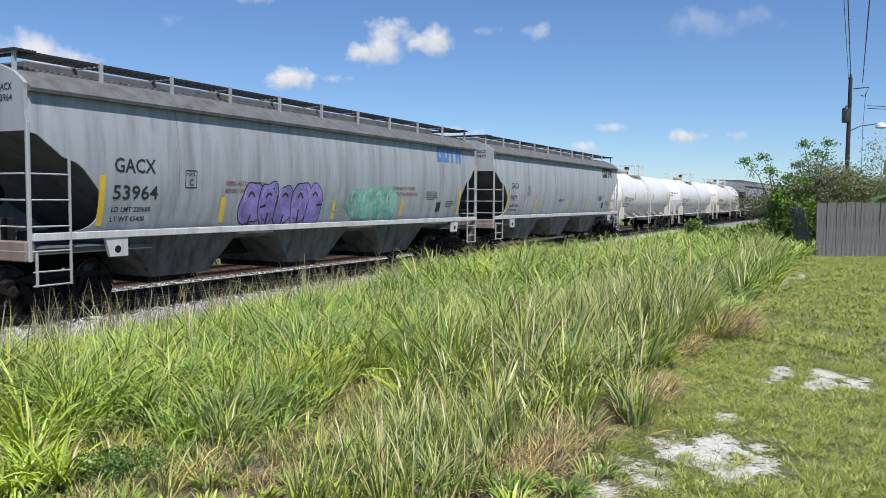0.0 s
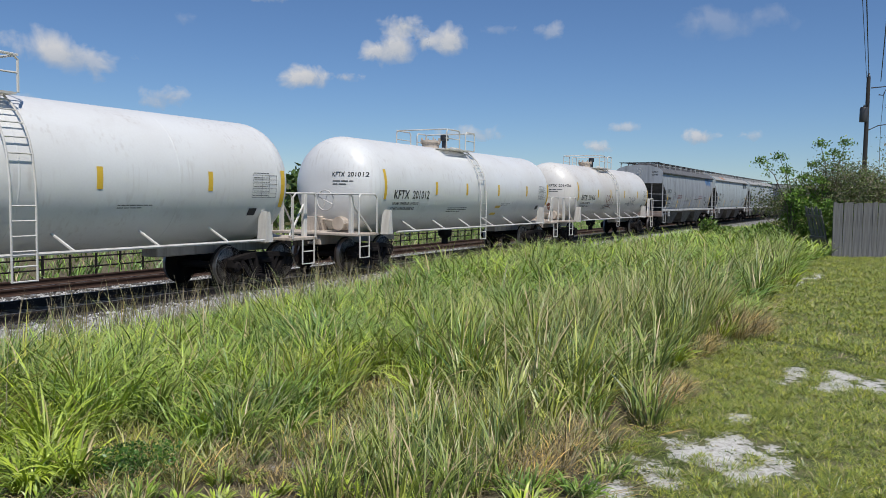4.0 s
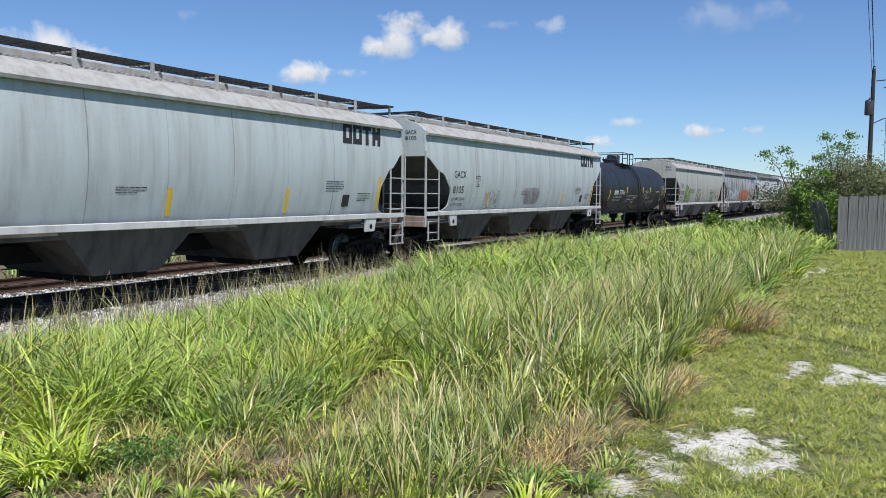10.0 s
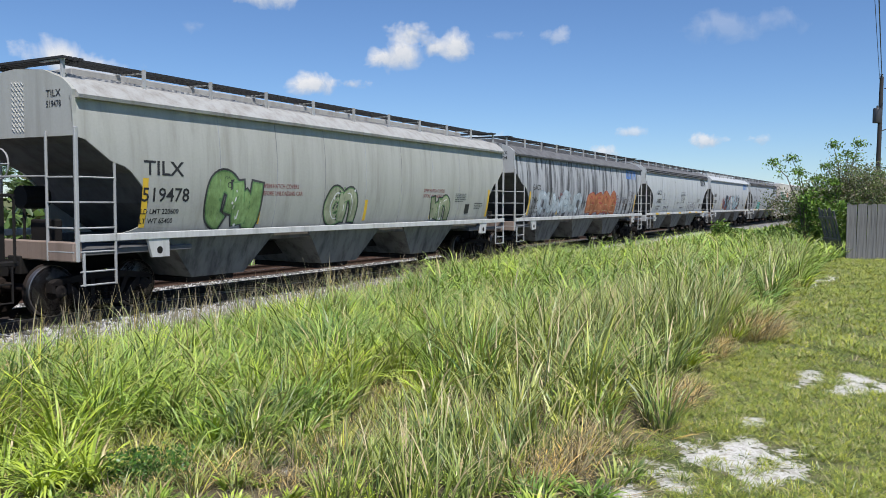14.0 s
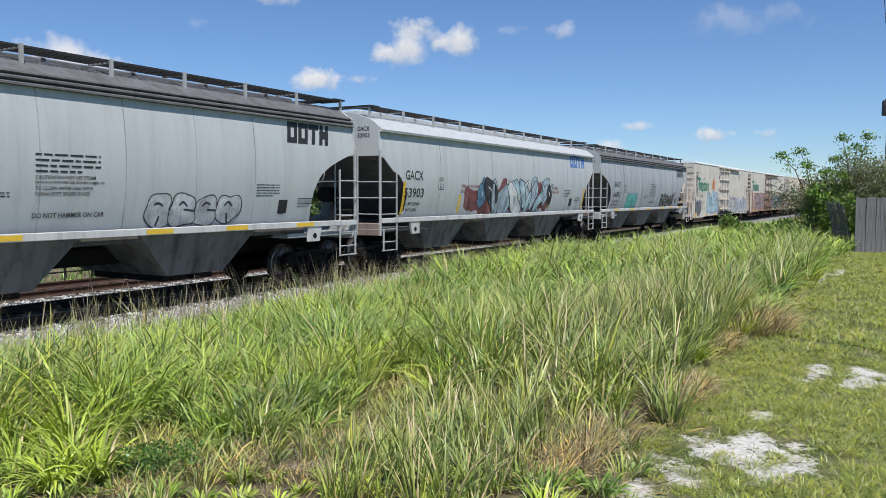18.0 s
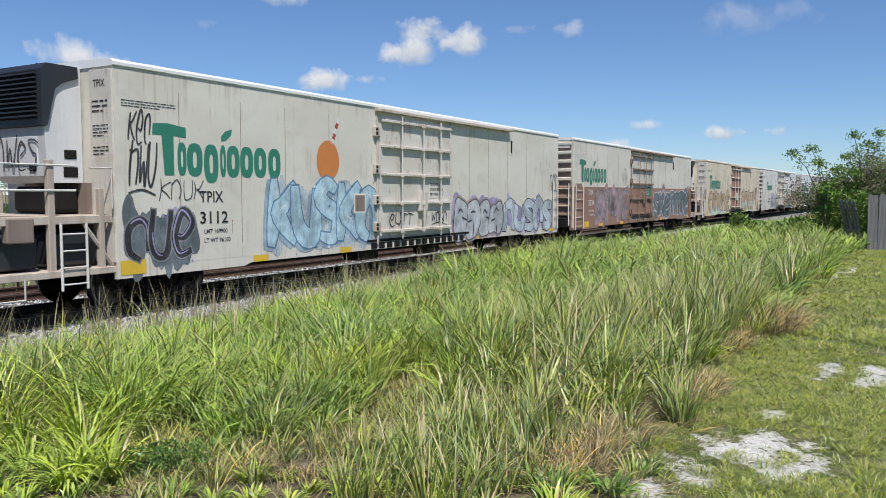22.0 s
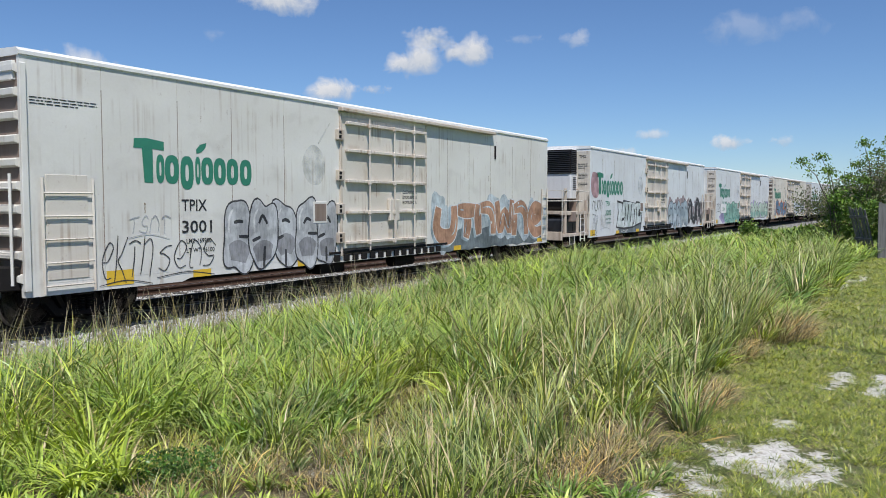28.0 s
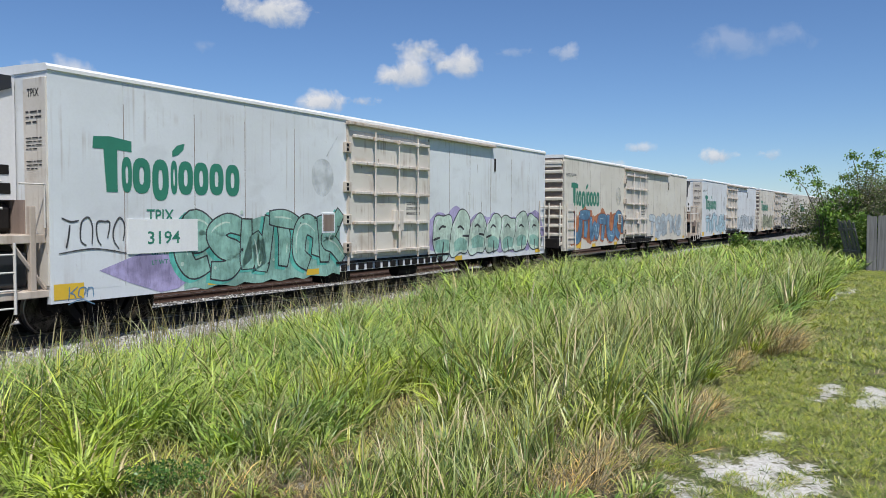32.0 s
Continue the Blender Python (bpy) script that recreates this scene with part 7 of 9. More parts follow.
    p = -h + (3.72 if number == "64851" else 3.95 if corrugated else 3.15 if number == "53903" else 3.45)
    for a, b in (((0, 2.28), (0.3, 2.28)), ((0, 2.62), (0.3, 2.62)), ((0, 2.28), (0, 2.62)), ((0.3, 2.28), (0.3, 2.62))):
        stroke(g, [(p + a[0], a[1]), (p + b[0], b[1])], 0.018, hop_surf, 0.006)
    letter(g, "PLATE", p + 0.04, 2.52, 0.055, hop_surf)
    letter(g, "C", p + 0.10, 2.32, 0.13, hop_surf)
    bars(g, h - 3.6, 2.3, 0.75, 5, 0.035, hop_surf, rnd)
    bars(g, h - 2.2, 2.0, 0.6, 4, 0.035, hop_surf, rnd)
    bars(g, -h + 7.4, 2.1, 0.7, 3, 0.03, hop_surf, rnd)
    flat(g, [(h - 2.85, 1.68), (h - 2.55, 1.68), (h - 2.55, 1.98), (h - 2.85, 1.98)], hop_surf, 0.006)
    bars(g, h - 2.82, 1.75, 0.24, 2, 0.05, hop_surf, rnd, 0.009)

    def end_surf(u, z, off):
        return (-h - off, -u, z)
    letter(g, name, 0.88, 3.82, 0.12, end_surf, width=0.40)
    letter(g, number, 0.88, 3.64, 0.12, end_surf, width=0.40)
    part("stencilling", g, INK_BLACK, car, "black stencilled car number and data")
    if corrugated:
        g = Geo()
        bars(g, -h + 8.52, 2.72, 1.2, 4, 0.053, hop_surf, rnd)
        part("caution_print", g, INK_BLACK, car)
        for i, (w, k) in enumerate((("CAUTION DO NOT USE STEAM", 1.1), ("BOILING WATER OR SHARP OBJECTS", 1.28), ("TO CLEAN ENTER CAR WITH", 1.05), ("CLEAN SOFT SOLED SHOES", 1.0))):
            g = Geo()
            letter(g, w, -h + 8.52, 2.34 - 0.09 * i, 0.058, hop_surf, 0.006, k)
            part("caution_line", g, INK_BLACK, car, "black stencilled caution line")
        g = Geo()
        letter(g, "DO NOT HAMMER ON CAR", -h + 8.5, 1.70, 0.085, hop_surf, 0.006, 1.34)
        part("caution_line", g, INK_BLACK, car, "black stencilled caution line")
        for i, x in enumerate((-h + 1.9, -h + 4.6, -h + 7.6, -h + 10.6, h - 4.6, h - 2.4)):
            part("reflector_strip", Geo().box(x, x + 0.62, -1.683, -1.679, 1.36, 1.45), YELLOW, car, "yellow reflective tape on the sill")
    if smeared:
        g = Geo()
        letter(g, "DO NOT HAMMER ON CAR", -h + 9.9, 2.10, 0.085, hop_surf, 0.006, 1.34)
        part("caution_line", g, INK_BLACK, car, "black stencilled caution line")
    if paint in (GREY_NEW, GREY_PALE) and not corrugated:
        x = -h + 1.44
        g = Geo()
        arc = [(x + 0.06 * math.cos(a), -hop_y(2.44) - 0.008, 2.46 + 0.06 * math.sin(a)) for a in [math.pi * k / 6 for k in range(7)]]
        g.tube([(x + 0.26, -hop_y(2.1) - 0.006, 2.1)] + arc + [(x - 0.04, -hop_y(2.36) - 0.006, 2.36)], 0.009, 4)
        part("pull_bracket", g, paint, car)
    if red:
        g = Geo()
        letter(g, "OPEN HATCH COVERS", -h + (4.35 if smeared else 4.6), 2.34, 0.10, hop_surf, 0.006, 1.25)
        letter(g, "BEFORE UNLOADING CAR", -h + (4.35 if smeared else 4.6), 2.18, 0.10, hop_surf, 0.006, 1.4)
        part("red_notice", g, INK_RED, car, "red stencilled hatch notice")
        g = Geo()
        letter(g, "OPEN HATCH COVERS", h - 5.6, 2.34, 0.10, hop_surf, 0.006, 1.25)
        letter(g, "BEFORE UNLOADING CAR", h - 5.6, 2.18, 0.10, hop_surf, 0.006, 1.4)
        part("red_notice", g, INK_RED, car, "red stencilled hatch notice")
    for x in (-h + (1.18 if number == "53903" else 1.40), -h + 4.50, -h + 8.6, -h + 12.1, h - 1.26):
        if corrugated or notch > 1.3 and x < -h + 2:
            continue
        t = 2.47 if abs(x) > 6.5 else 2.1
        g = Geo()
        for k in range(3):
            a, b = 1.55 + (t - 1.55) * k / 3, 1.55 + (t - 1.55) * (k + 1) / 3
            flat(g, [(x, a), (x + 0.13, a), (x + 0.13, b), (x, b)], hop_surf, 0.005)
        part("reflector_strip", g, YELLOW, car, "yellow reflective tape")
    if logo:
        logo_shape(car, h - (2.6 if corrugated else 2.9), 3.28 if corrugated else 3.3, 1.5 if corrugated else 1.75, 0.48 if corrugated else 0.54, logo, smeared)
    return car


def logo_shape(car, x, z, w, h, mat, smeared=False):
    """The lessor's mark as four plain slanted blocks, two of them open in the middle."""
    g = Geo()
    k = w / 4.3

    def block(a, b, c, d):
        """Slanted block from a to b across and c to d up, in shares of one letter's box, sliced to follow the sheet."""
        for i in range(4):
            p, q = c + (d - c) * i / 4, c + (d - c) * (i + 1) / 4
            flat(g, [(x + a + 0.22 * k * p, z + h * p), (x + b + 0.22 * k * p, z + h * p), (x + b + 0.22 * k * q, z + h * q), (x + a + 0.22 * k * q, z + h * q)], hop_surf)
    if smeared:
        rnd = random.Random(77)
        for i in range(26):
            a = -0.12 + (w + 0.2) * i / 25 + rnd.uniform(-0.03, 0.03)
            lo, hi = rnd.uniform(-0.12, 0.16) - (0.25 if rnd.random() < 0.2 else 0), rnd.uniform(0.88, 1.08)
            brush(g, [(x + a + 0.015 * math.sin(9 * q + i), z + h * (lo + (hi - lo) * q)) for q in (0, 0.25, 0.5, 0.75, 1.0)], rnd.uniform(0.06, 0.11), hop_surf, 0.006 + 0.0002 * i)
    else:
        for i in range(4):
            a = i * k * 1.10
            if i in (0, 1):
                block(a, a + 0.34 * k, 0, 1)
                block(a + 0.34 * k, a + 0.66 * k, 0.74, 1)
                block(a + 0.34 * k, a + 0.66 * k, 0.0, 0.26)
                block(a + 0.66 * k, a + 0.98 * k, 0, 1)
            elif i == 2:
                block(a - 0.05 * k, a + 0.98 * k, 0.72, 1)
                block(a + 0.30 * k, a + 0.66 * k, 0, 0.72)
            else:
                block(a, a + 0.98 * k, 0.3, 0.7)
                block(a + 0.05 * k, a + 0.40 * k, 0.7, 1)
                block(a + 0.62 * k, a + 0.98 * k, 0.7, 1)
                block(a + 0.0 * k, a + 0.36 * k, 0, 0.3)
                block(a + 0.60 * k, a + 0.96 * k, 0, 0.3)
    part("lessor_mark", g, SPRAY["faded"] if smeared else mat, car, "smeared blue paint patch" if smeared else "painted block-shaped owner's mark")


# ---- tank cars ----
def tank(S, paint, trim, ink, marks, seed, label, group, black=False):
    L, r, zc = 14.5, 1.43, 2.36
    h = L / 2
    rnd = random.Random(seed)
    car = start_car("tank_car", label, "tank car", S, group)
    prof = []
    for k in range(15):
        a = math.pi / 2 * k / 14
        prof.append((r * math.sin(a) ** 0.75 if k else 0.0, -h + 0.85 * (1 - math.cos(a))))
    prof += [(r, -h + 0.85 + (L - 1.7) * k / 10) for k in range(1, 10)]
    prof += [(q, -d) for q, d in prof[14::-1]]
    part("shell", Geo().lathe(prof, (0, 0, zc), "x", 48), paint, car, smooth=40)

    def surf(x, z, off):
        d = min(0.999, max(-0.999, (z - zc) / r))
        hz = math.asin(d)
        rr = r + off + 0.002
        return (x, -rr * math.cos(hz), zc + rr * math.sin(hz))
    for x in (-h + 0.9, -h + 3.6, 0, 3.4, h - 0.9):
        part("weld_band", Geo().lathe([(r, x - 0.02), (r + 0.004, x - 0.01), (r + 0.004, x + 0.01), (r, x + 0.02)], (0, 0, zc), "x", 48), paint, car, smooth=60)
    # running rails along the sides, stub sills, saddles
    for s in (-1, 1):
        g = Geo().tube([(-h + 1.5, s * 1.52, 1.06), (h - 1.5, s * 1.52, 1.06)], 0.033, 6)
        rail = part("side_rail", g, trim, car)
        for i in range(6):
            x = -h + 2.6 + (L - 5.2) * i / 5
            part("rail_strut", Geo().tube([(x, s * 1.5, 1.06), (x - 0.12, s * (1.05), 1.36)], 0.025, 5), trim, rail)
        for e in (-1, 1):
            g = Geo().prism([(e * (h - 1.1), 1.0), (e * (h - 1.36), 1.0), (e * (h - 1.30), 1.70), (e * (h - 1.22), 1.70)], *sorted((s * 1.2, s * 1.46)))
            part("saddle", g, trim, car)
    for e in (-1, 1):
        part("stub_sill", Geo().box(*sorted((e * (h - 3.4), e * (h + 0.45))), -0.24, 0.24, 0.72, 1.1, 0, 0.02), STEEL_DARK if black else PLATFORM, car)
        part("end_platform", Geo().box(*sorted((e * (h - 0.55), e * (h + 0.5))), -1.5, 1.5, 1.0, 1.07, 0, 0.01), PLATFORM if not black else STEEL_DARK, car)
        for s in (-1, 1):
            g = Geo()
            x0, x1 = e * (h + 0.42), e * (h - 0.45)
            g.tube([(x0, s * 1.5, 1.05), (x0, s * 1.5, 2.05), (x0 - e * 0.06, s * 1.5, 2.13), (x1 + e * 0.1, s * 1.5, 2.13), (x1, s * 1.5, 2.03), (x1, s * 1.5, 1.05)], 0.026, 6)
            part("hand_rail", g, trim, car)
            g = Geo()
            g.tube([(x0 - e * 0.05, s * 1.5, 1.0), (x0 - e * 0.05, s * 1.5, 0.42), (x0 - e * 0.5, s * 1.5, 0.42), (x0 - e * 0.5, s * 1.5, 1.0)], 0.022, 5)
            g.tube([(x0 - e * 0.05, s * 1.5, 0.72), (x0 - e * 0.5, s * 1.5, 0.72)], 0.016, 5)
            part("step", g, trim, car)
            g = Geo().box(*sorted((e * (h + 0.30), e * (h + 0.42))), s * 1.2 - 0.05, s * 1.2 + 0.05, 1.05, 2.1, 0, 0.01)
            g.tube([(e * (h + 0.36), s * 1.2, 1.9), (e * (h - 0.4), s * 1.35, 1.1)], 0.03, 5)
            part("rail_post", g, trim, car)
        part("cross_rail", Geo().tube([(e * (h + 0.42), -1.5, 2.13), (e * (h + 0.42), 1.5, 2.13)], 0.026, 6), trim, car)
        coupler(car, e * (h + 0.45), e)
        truck(car, e * (h - 0.95))
    g = Geo().tube([(-h + 0.0, -0.5, 1.3), (-h + 0.5, -0.5, 1.3)], 0.2, 12).box(-h - 0.2, -h + 0.35, 0.1, 0.5, 1.07, 1.5, 0, 0.02).tube([(-h + 0.1, -0.9, 1.3), (-h + 0.1, 0.4, 1.45)], 0.03, 5)
    part("brake_gear", g, PLATFORM if not black else STEEL_DARK, car)
    wheel = Geo()
    wheel.tube([(-h - 0.38, -0.35 + 0.28 * math.cos(a), 1.95 + 0.28 * math.sin(a)) for a in [k * math.pi / 8 for k in range(16)]], 0.018, 5, 0, True)
    for a in (0.4, 1.97, 3.54, 5.11):
        wheel.tube([(-h - 0.38, -0.35, 1.95), (-h - 0.38, -0.35 + 0.28 * math.cos(a), 1.95 + 0.28 * math.sin(a))], 0.013, 4)
    part("brake_wheel", wheel, trim, car)
    # top platform with rails, fittings, side ladder
    px, rh = -0.75, 0.62
    for s in (-1, 1):
        g = Geo()
        for k in range(4):
            y = s * (0.55 + 0.14 * k)
            g.box(px - 1.0, px + 1.0, y - 0.05, y + 0.05, zc + r - 0.10, zc + r - 0.06)
        part("top_walk", g, trim, car)
        t, y = zc + r - 0.06, s * 0.98
        for a, b in ((px - 1.05, px - 0.1), (px + 0.35, px + 1.05)):
            g = Geo().tube([(a, y, t), (a, y, t + rh - 0.08), (a + 0.08, y, t + rh), (b - 0.08, y, t + rh), (b, y, t + rh - 0.08), (b, y, t)], 0.024, 6)
            g.tube([(a, y, t + rh * 0.52), (b, y, t + rh * 0.52)], 0.018, 5)
            part("top_rail", g, trim, car)
    for a in (px - 1.05, px + 1.05):
        part("top_rail", Geo().tube([(a, -0.98, zc + r + rh - 0.06), (a, 0.98, zc + r + rh - 0.06)], 0.024, 6), trim, car)
    g = Geo().lathe([(0.30, zc + r - 0.1), (0.30, zc + r + 0.16), (0.36, zc + r + 0.17), (0.36, zc + r + 0.24), (0.1, zc + r + 0.27), (0.0, zc + r + 0.27)], (px - 0.3, 0.05, 0), "z", 20)
    for k in range(8):
        g.tube([(px - 0.3 + 0.33 * math.cos(k * 0.785), 0.05 + 0.33 * math.sin(k * 0.785), zc + r + 0.12), (px - 0.3 + 0.33 * math.cos(k * 0.785), 0.05 + 0.33 * math.sin(k * 0.785), zc + r + 0.34)], 0.025, 5)
    part("manway", g, UNIT_BLACK if black else PLATFORM, car, smooth=40)
    g = Geo()
    if black:
        g.box(px + 0.15, px + 0.75, -0.3, 0.3, zc + r - 0.05, zc + r + 0.5, 0, 0.04)
    else:
        g.lathe([(0.1, zc + r - 0.05), (0.1, zc + r + 0.3), (0.15, zc + r + 0.31), (0.15, zc + r + 0.48), (0.1, zc + r + 0.52), (0, zc + r + 0.52)], (px + 0.62, 0.0, 0), "z", 14)
    part("relief_valve", g, UNIT_BLACK, car, smooth=40)
    lx = px + 0.72
    for s in (-1, 1):
        g = Geo()
        for d in (-0.22, 0.22):
            pts = []
            for k in range(9):
                a = radians(78 - 9.5 * k)
                pts.append((lx + d, s * (r + 0.09) * math.cos(a), zc + (r + 0.09) * math.sin(a)))
            pts += [(lx + d, s * 1.55, 2.2), (lx + d, s * 1.55, 0.62)]
            g.tube(pts, 0.02, 5)
        for k in range(13):
            a = radians(76 - 10.5 * k)
            if k < 7:
                y, z = s * (r + 0.09) * math.cos(a), zc + (r + 0.09) * math.sin(a)
            else:
                y, z = s * 1.55, 2.1 - (k - 6) * 0.245
            g.tube([(lx - 0.22, y, z), (lx + 0.22, y, z)], 0.015, 5)
        part("ladder", g, trim, car)
    part("bottom_outlet", Geo().lathe([(0.25, 0.95), (0.25, 0.7), (0.12, 0.6), (0.12, 0.4), (0, 0.4)], (0, 0, 0), "z", 12), STEEL_DARK, car)
    # markings
    g = Geo()
    name, number = marks
    x = -h + (2.7 if black else 1.5)
    if name:
        w1 = letter(g, name, x, 2.02, 0.25, surf)
        part("reporting_mark", g, ink, car, "stencilled reporting mark")
        g = Geo()
    else:
        w1 = 0.72
        for i in range(4):
            flat(g, [(x + 0.18 * i, 2.02), (x + 0.18 * i + 0.14, 2.02), (x + 0.18 * i + 0.16, 2.24), (x + 0.18 * i + 0.02, 2.24)], surf)
    letter(g, number, x + w1 + 0.2, 2.02, 0.25, surf)
    part("car_number", g, ink, car, "stencilled car number")
    g = Geo()
    letter(g, "LD LMT 203600 LB 92350 KG" if seed % 2 else "LD LMT 224300 LB 101700 KG", x - 0.02, 1.84, 0.085, surf)
    letter(g, "LT WT 59400 LB 26950 KG" if seed % 2 else "LT WT 61700 LB 28000 KG", x - 0.02, 1.68, 0.085, surf)
    bars(g, -h + 5.0, 1.72, 1.4, 3, 0.035, surf, rnd)
    bars(g, -h + 9.2, 1.85, 0.8, 2, 0.03, surf, rnd)
    if black:
        letter(g, "FRA-AIP", h - 3.0, 2.15, 0.11, surf)
        bars(g, -h + 5.2, 1.95, 2.2, 4, 0.04, surf, rnd)
    part("stencilling", g, ink, car, "small stencilled data")
    g = Geo()
    for i in range(6):
        z = 2.02 + 0.1 * i
        flat(g, [(h - 1.75, z), (h - 0.95, z), (h - 0.95, z + 0.007), (h - 1.75, z + 0.007)], surf)
        bars(g, h - 1.72, z + 0.04, 0.74, 1, 0.022, surf, rnd)
    for a in (h - 1.75, h - 1.45, h - 1.2, h - 0.957):
        for k in range(2):
            flat(g, [(a, 2.02 + 0.25 * k), (a + 0.007, 2.02 + 0.25 * k), (a + 0.007, 2.27 + 0.25 * k), (a, 2.27 + 0.25 * k)], surf, 0.0065)
    flat(g, [(h - 1.75, 1.62), (h - 1.5, 1.62), (h - 1.5, 1.78), (h - 1.75, 1.78)], surf)

    part("data_table", g, ink, car, "printed table of maintenance data")
    g = Geo()

    def end_surf(u, z, off):
        q = math.hypot(u, z - zc) / r
        return (-h + 0.85 * (1 - math.sqrt(max(0, 1 - min(1, q) ** 2.667))) - 0.004 - off, -u, z)
    if number == "201436":
        soot = Geo()
        flat(soot, blob(0.34, 1.72, 0.15, 0.16, rnd, 20, 0.25, 2.0), end_surf, 0.004)
        part("stain", soot, SPRAY["brown"], car, "dark brown smudge on the tank end")
    if not black:
        letter(g, name, 0.30, 2.62, 0.13, end_surf, width=0.38)
        letter(g, number, 0.76, 2.62, 0.13, end_surf, width=0.5)
        bars(g, 0.32, 2.48, 0.6, 2, 0.05, end_surf, rnd)
    if g.v:
        part("end_stencil", g, ink, car, "stencilled number on the tank end")
    strips = ((-h + 1.85, 1.7, 2.25), (-h + 4.95, 2.1, 2.45), (-h + 8.3, 2.1, 2.45), (-h + 9.9, 2.1, 2.45), (h - 0.8, 1.8, 2.4)) if black else ((-h + 0.95, 2.0, 2.85), (-h + 3.95, 2.15, 2.55), (-h + 6.1, 2.15, 2.55), (-h + 8.7, 2.15, 2.55), (-h + 11.4, 2.15, 2.55), (h - 0.8, 1.8, 2.65))
    for x, z0, z1 in strips:
        n = 5
        g = Geo()
        for k in range(n):
            a, b = z0 + (z1 - z0) * k / n, z0 + (z1 - z0) * (k + 1) / n
            flat(g, [(x, a), (x + 0.13, a), (x + 0.13, b), (x, b)], surf, 0.005)
        part("reflector_strip", g, YELLOW, car, "yellow reflective tape")
    if number == "201012" or black:
        x, z = (-h + 6.4, 1.55) if black else (-h + 8.6, 1.45)
        g = Geo()
        flat(g, [(x, z), (x + 0.45, z), (x + 0.62, z + 0.34), (x + 0.17, z + 0.34)], surf, 0.006)
        part("notice_panel", g, YELLOW, car, "yellow warning panel")
    return car, surf


# ---- insulated boxcars ----
def box_surf(x, z, off):
    return (x, -HALF_W - off, z)


BOX_L = 20.35


def flat_base(x0, x1, z0, z1):
    """A sprayed band with a ragged top."""
    g = Geo()
    n = 18
    top = [z1 + 0.06 * math.sin(i * 1.7) + 0.04 * math.sin(i * 3.1) for i in range(n + 1)]
    low = [z0 + 0.04 * math.sin(i * 2.3) for i in range(n + 1)]
    v = [box_surf(x0 + (x1 - x0) * i / n, q[i], 0.004) for q in (low, top) for i in range(n + 1)]
    return g.add(v, [(i, i + 1, i + n + 2, i + n + 1) for i in range(n)])


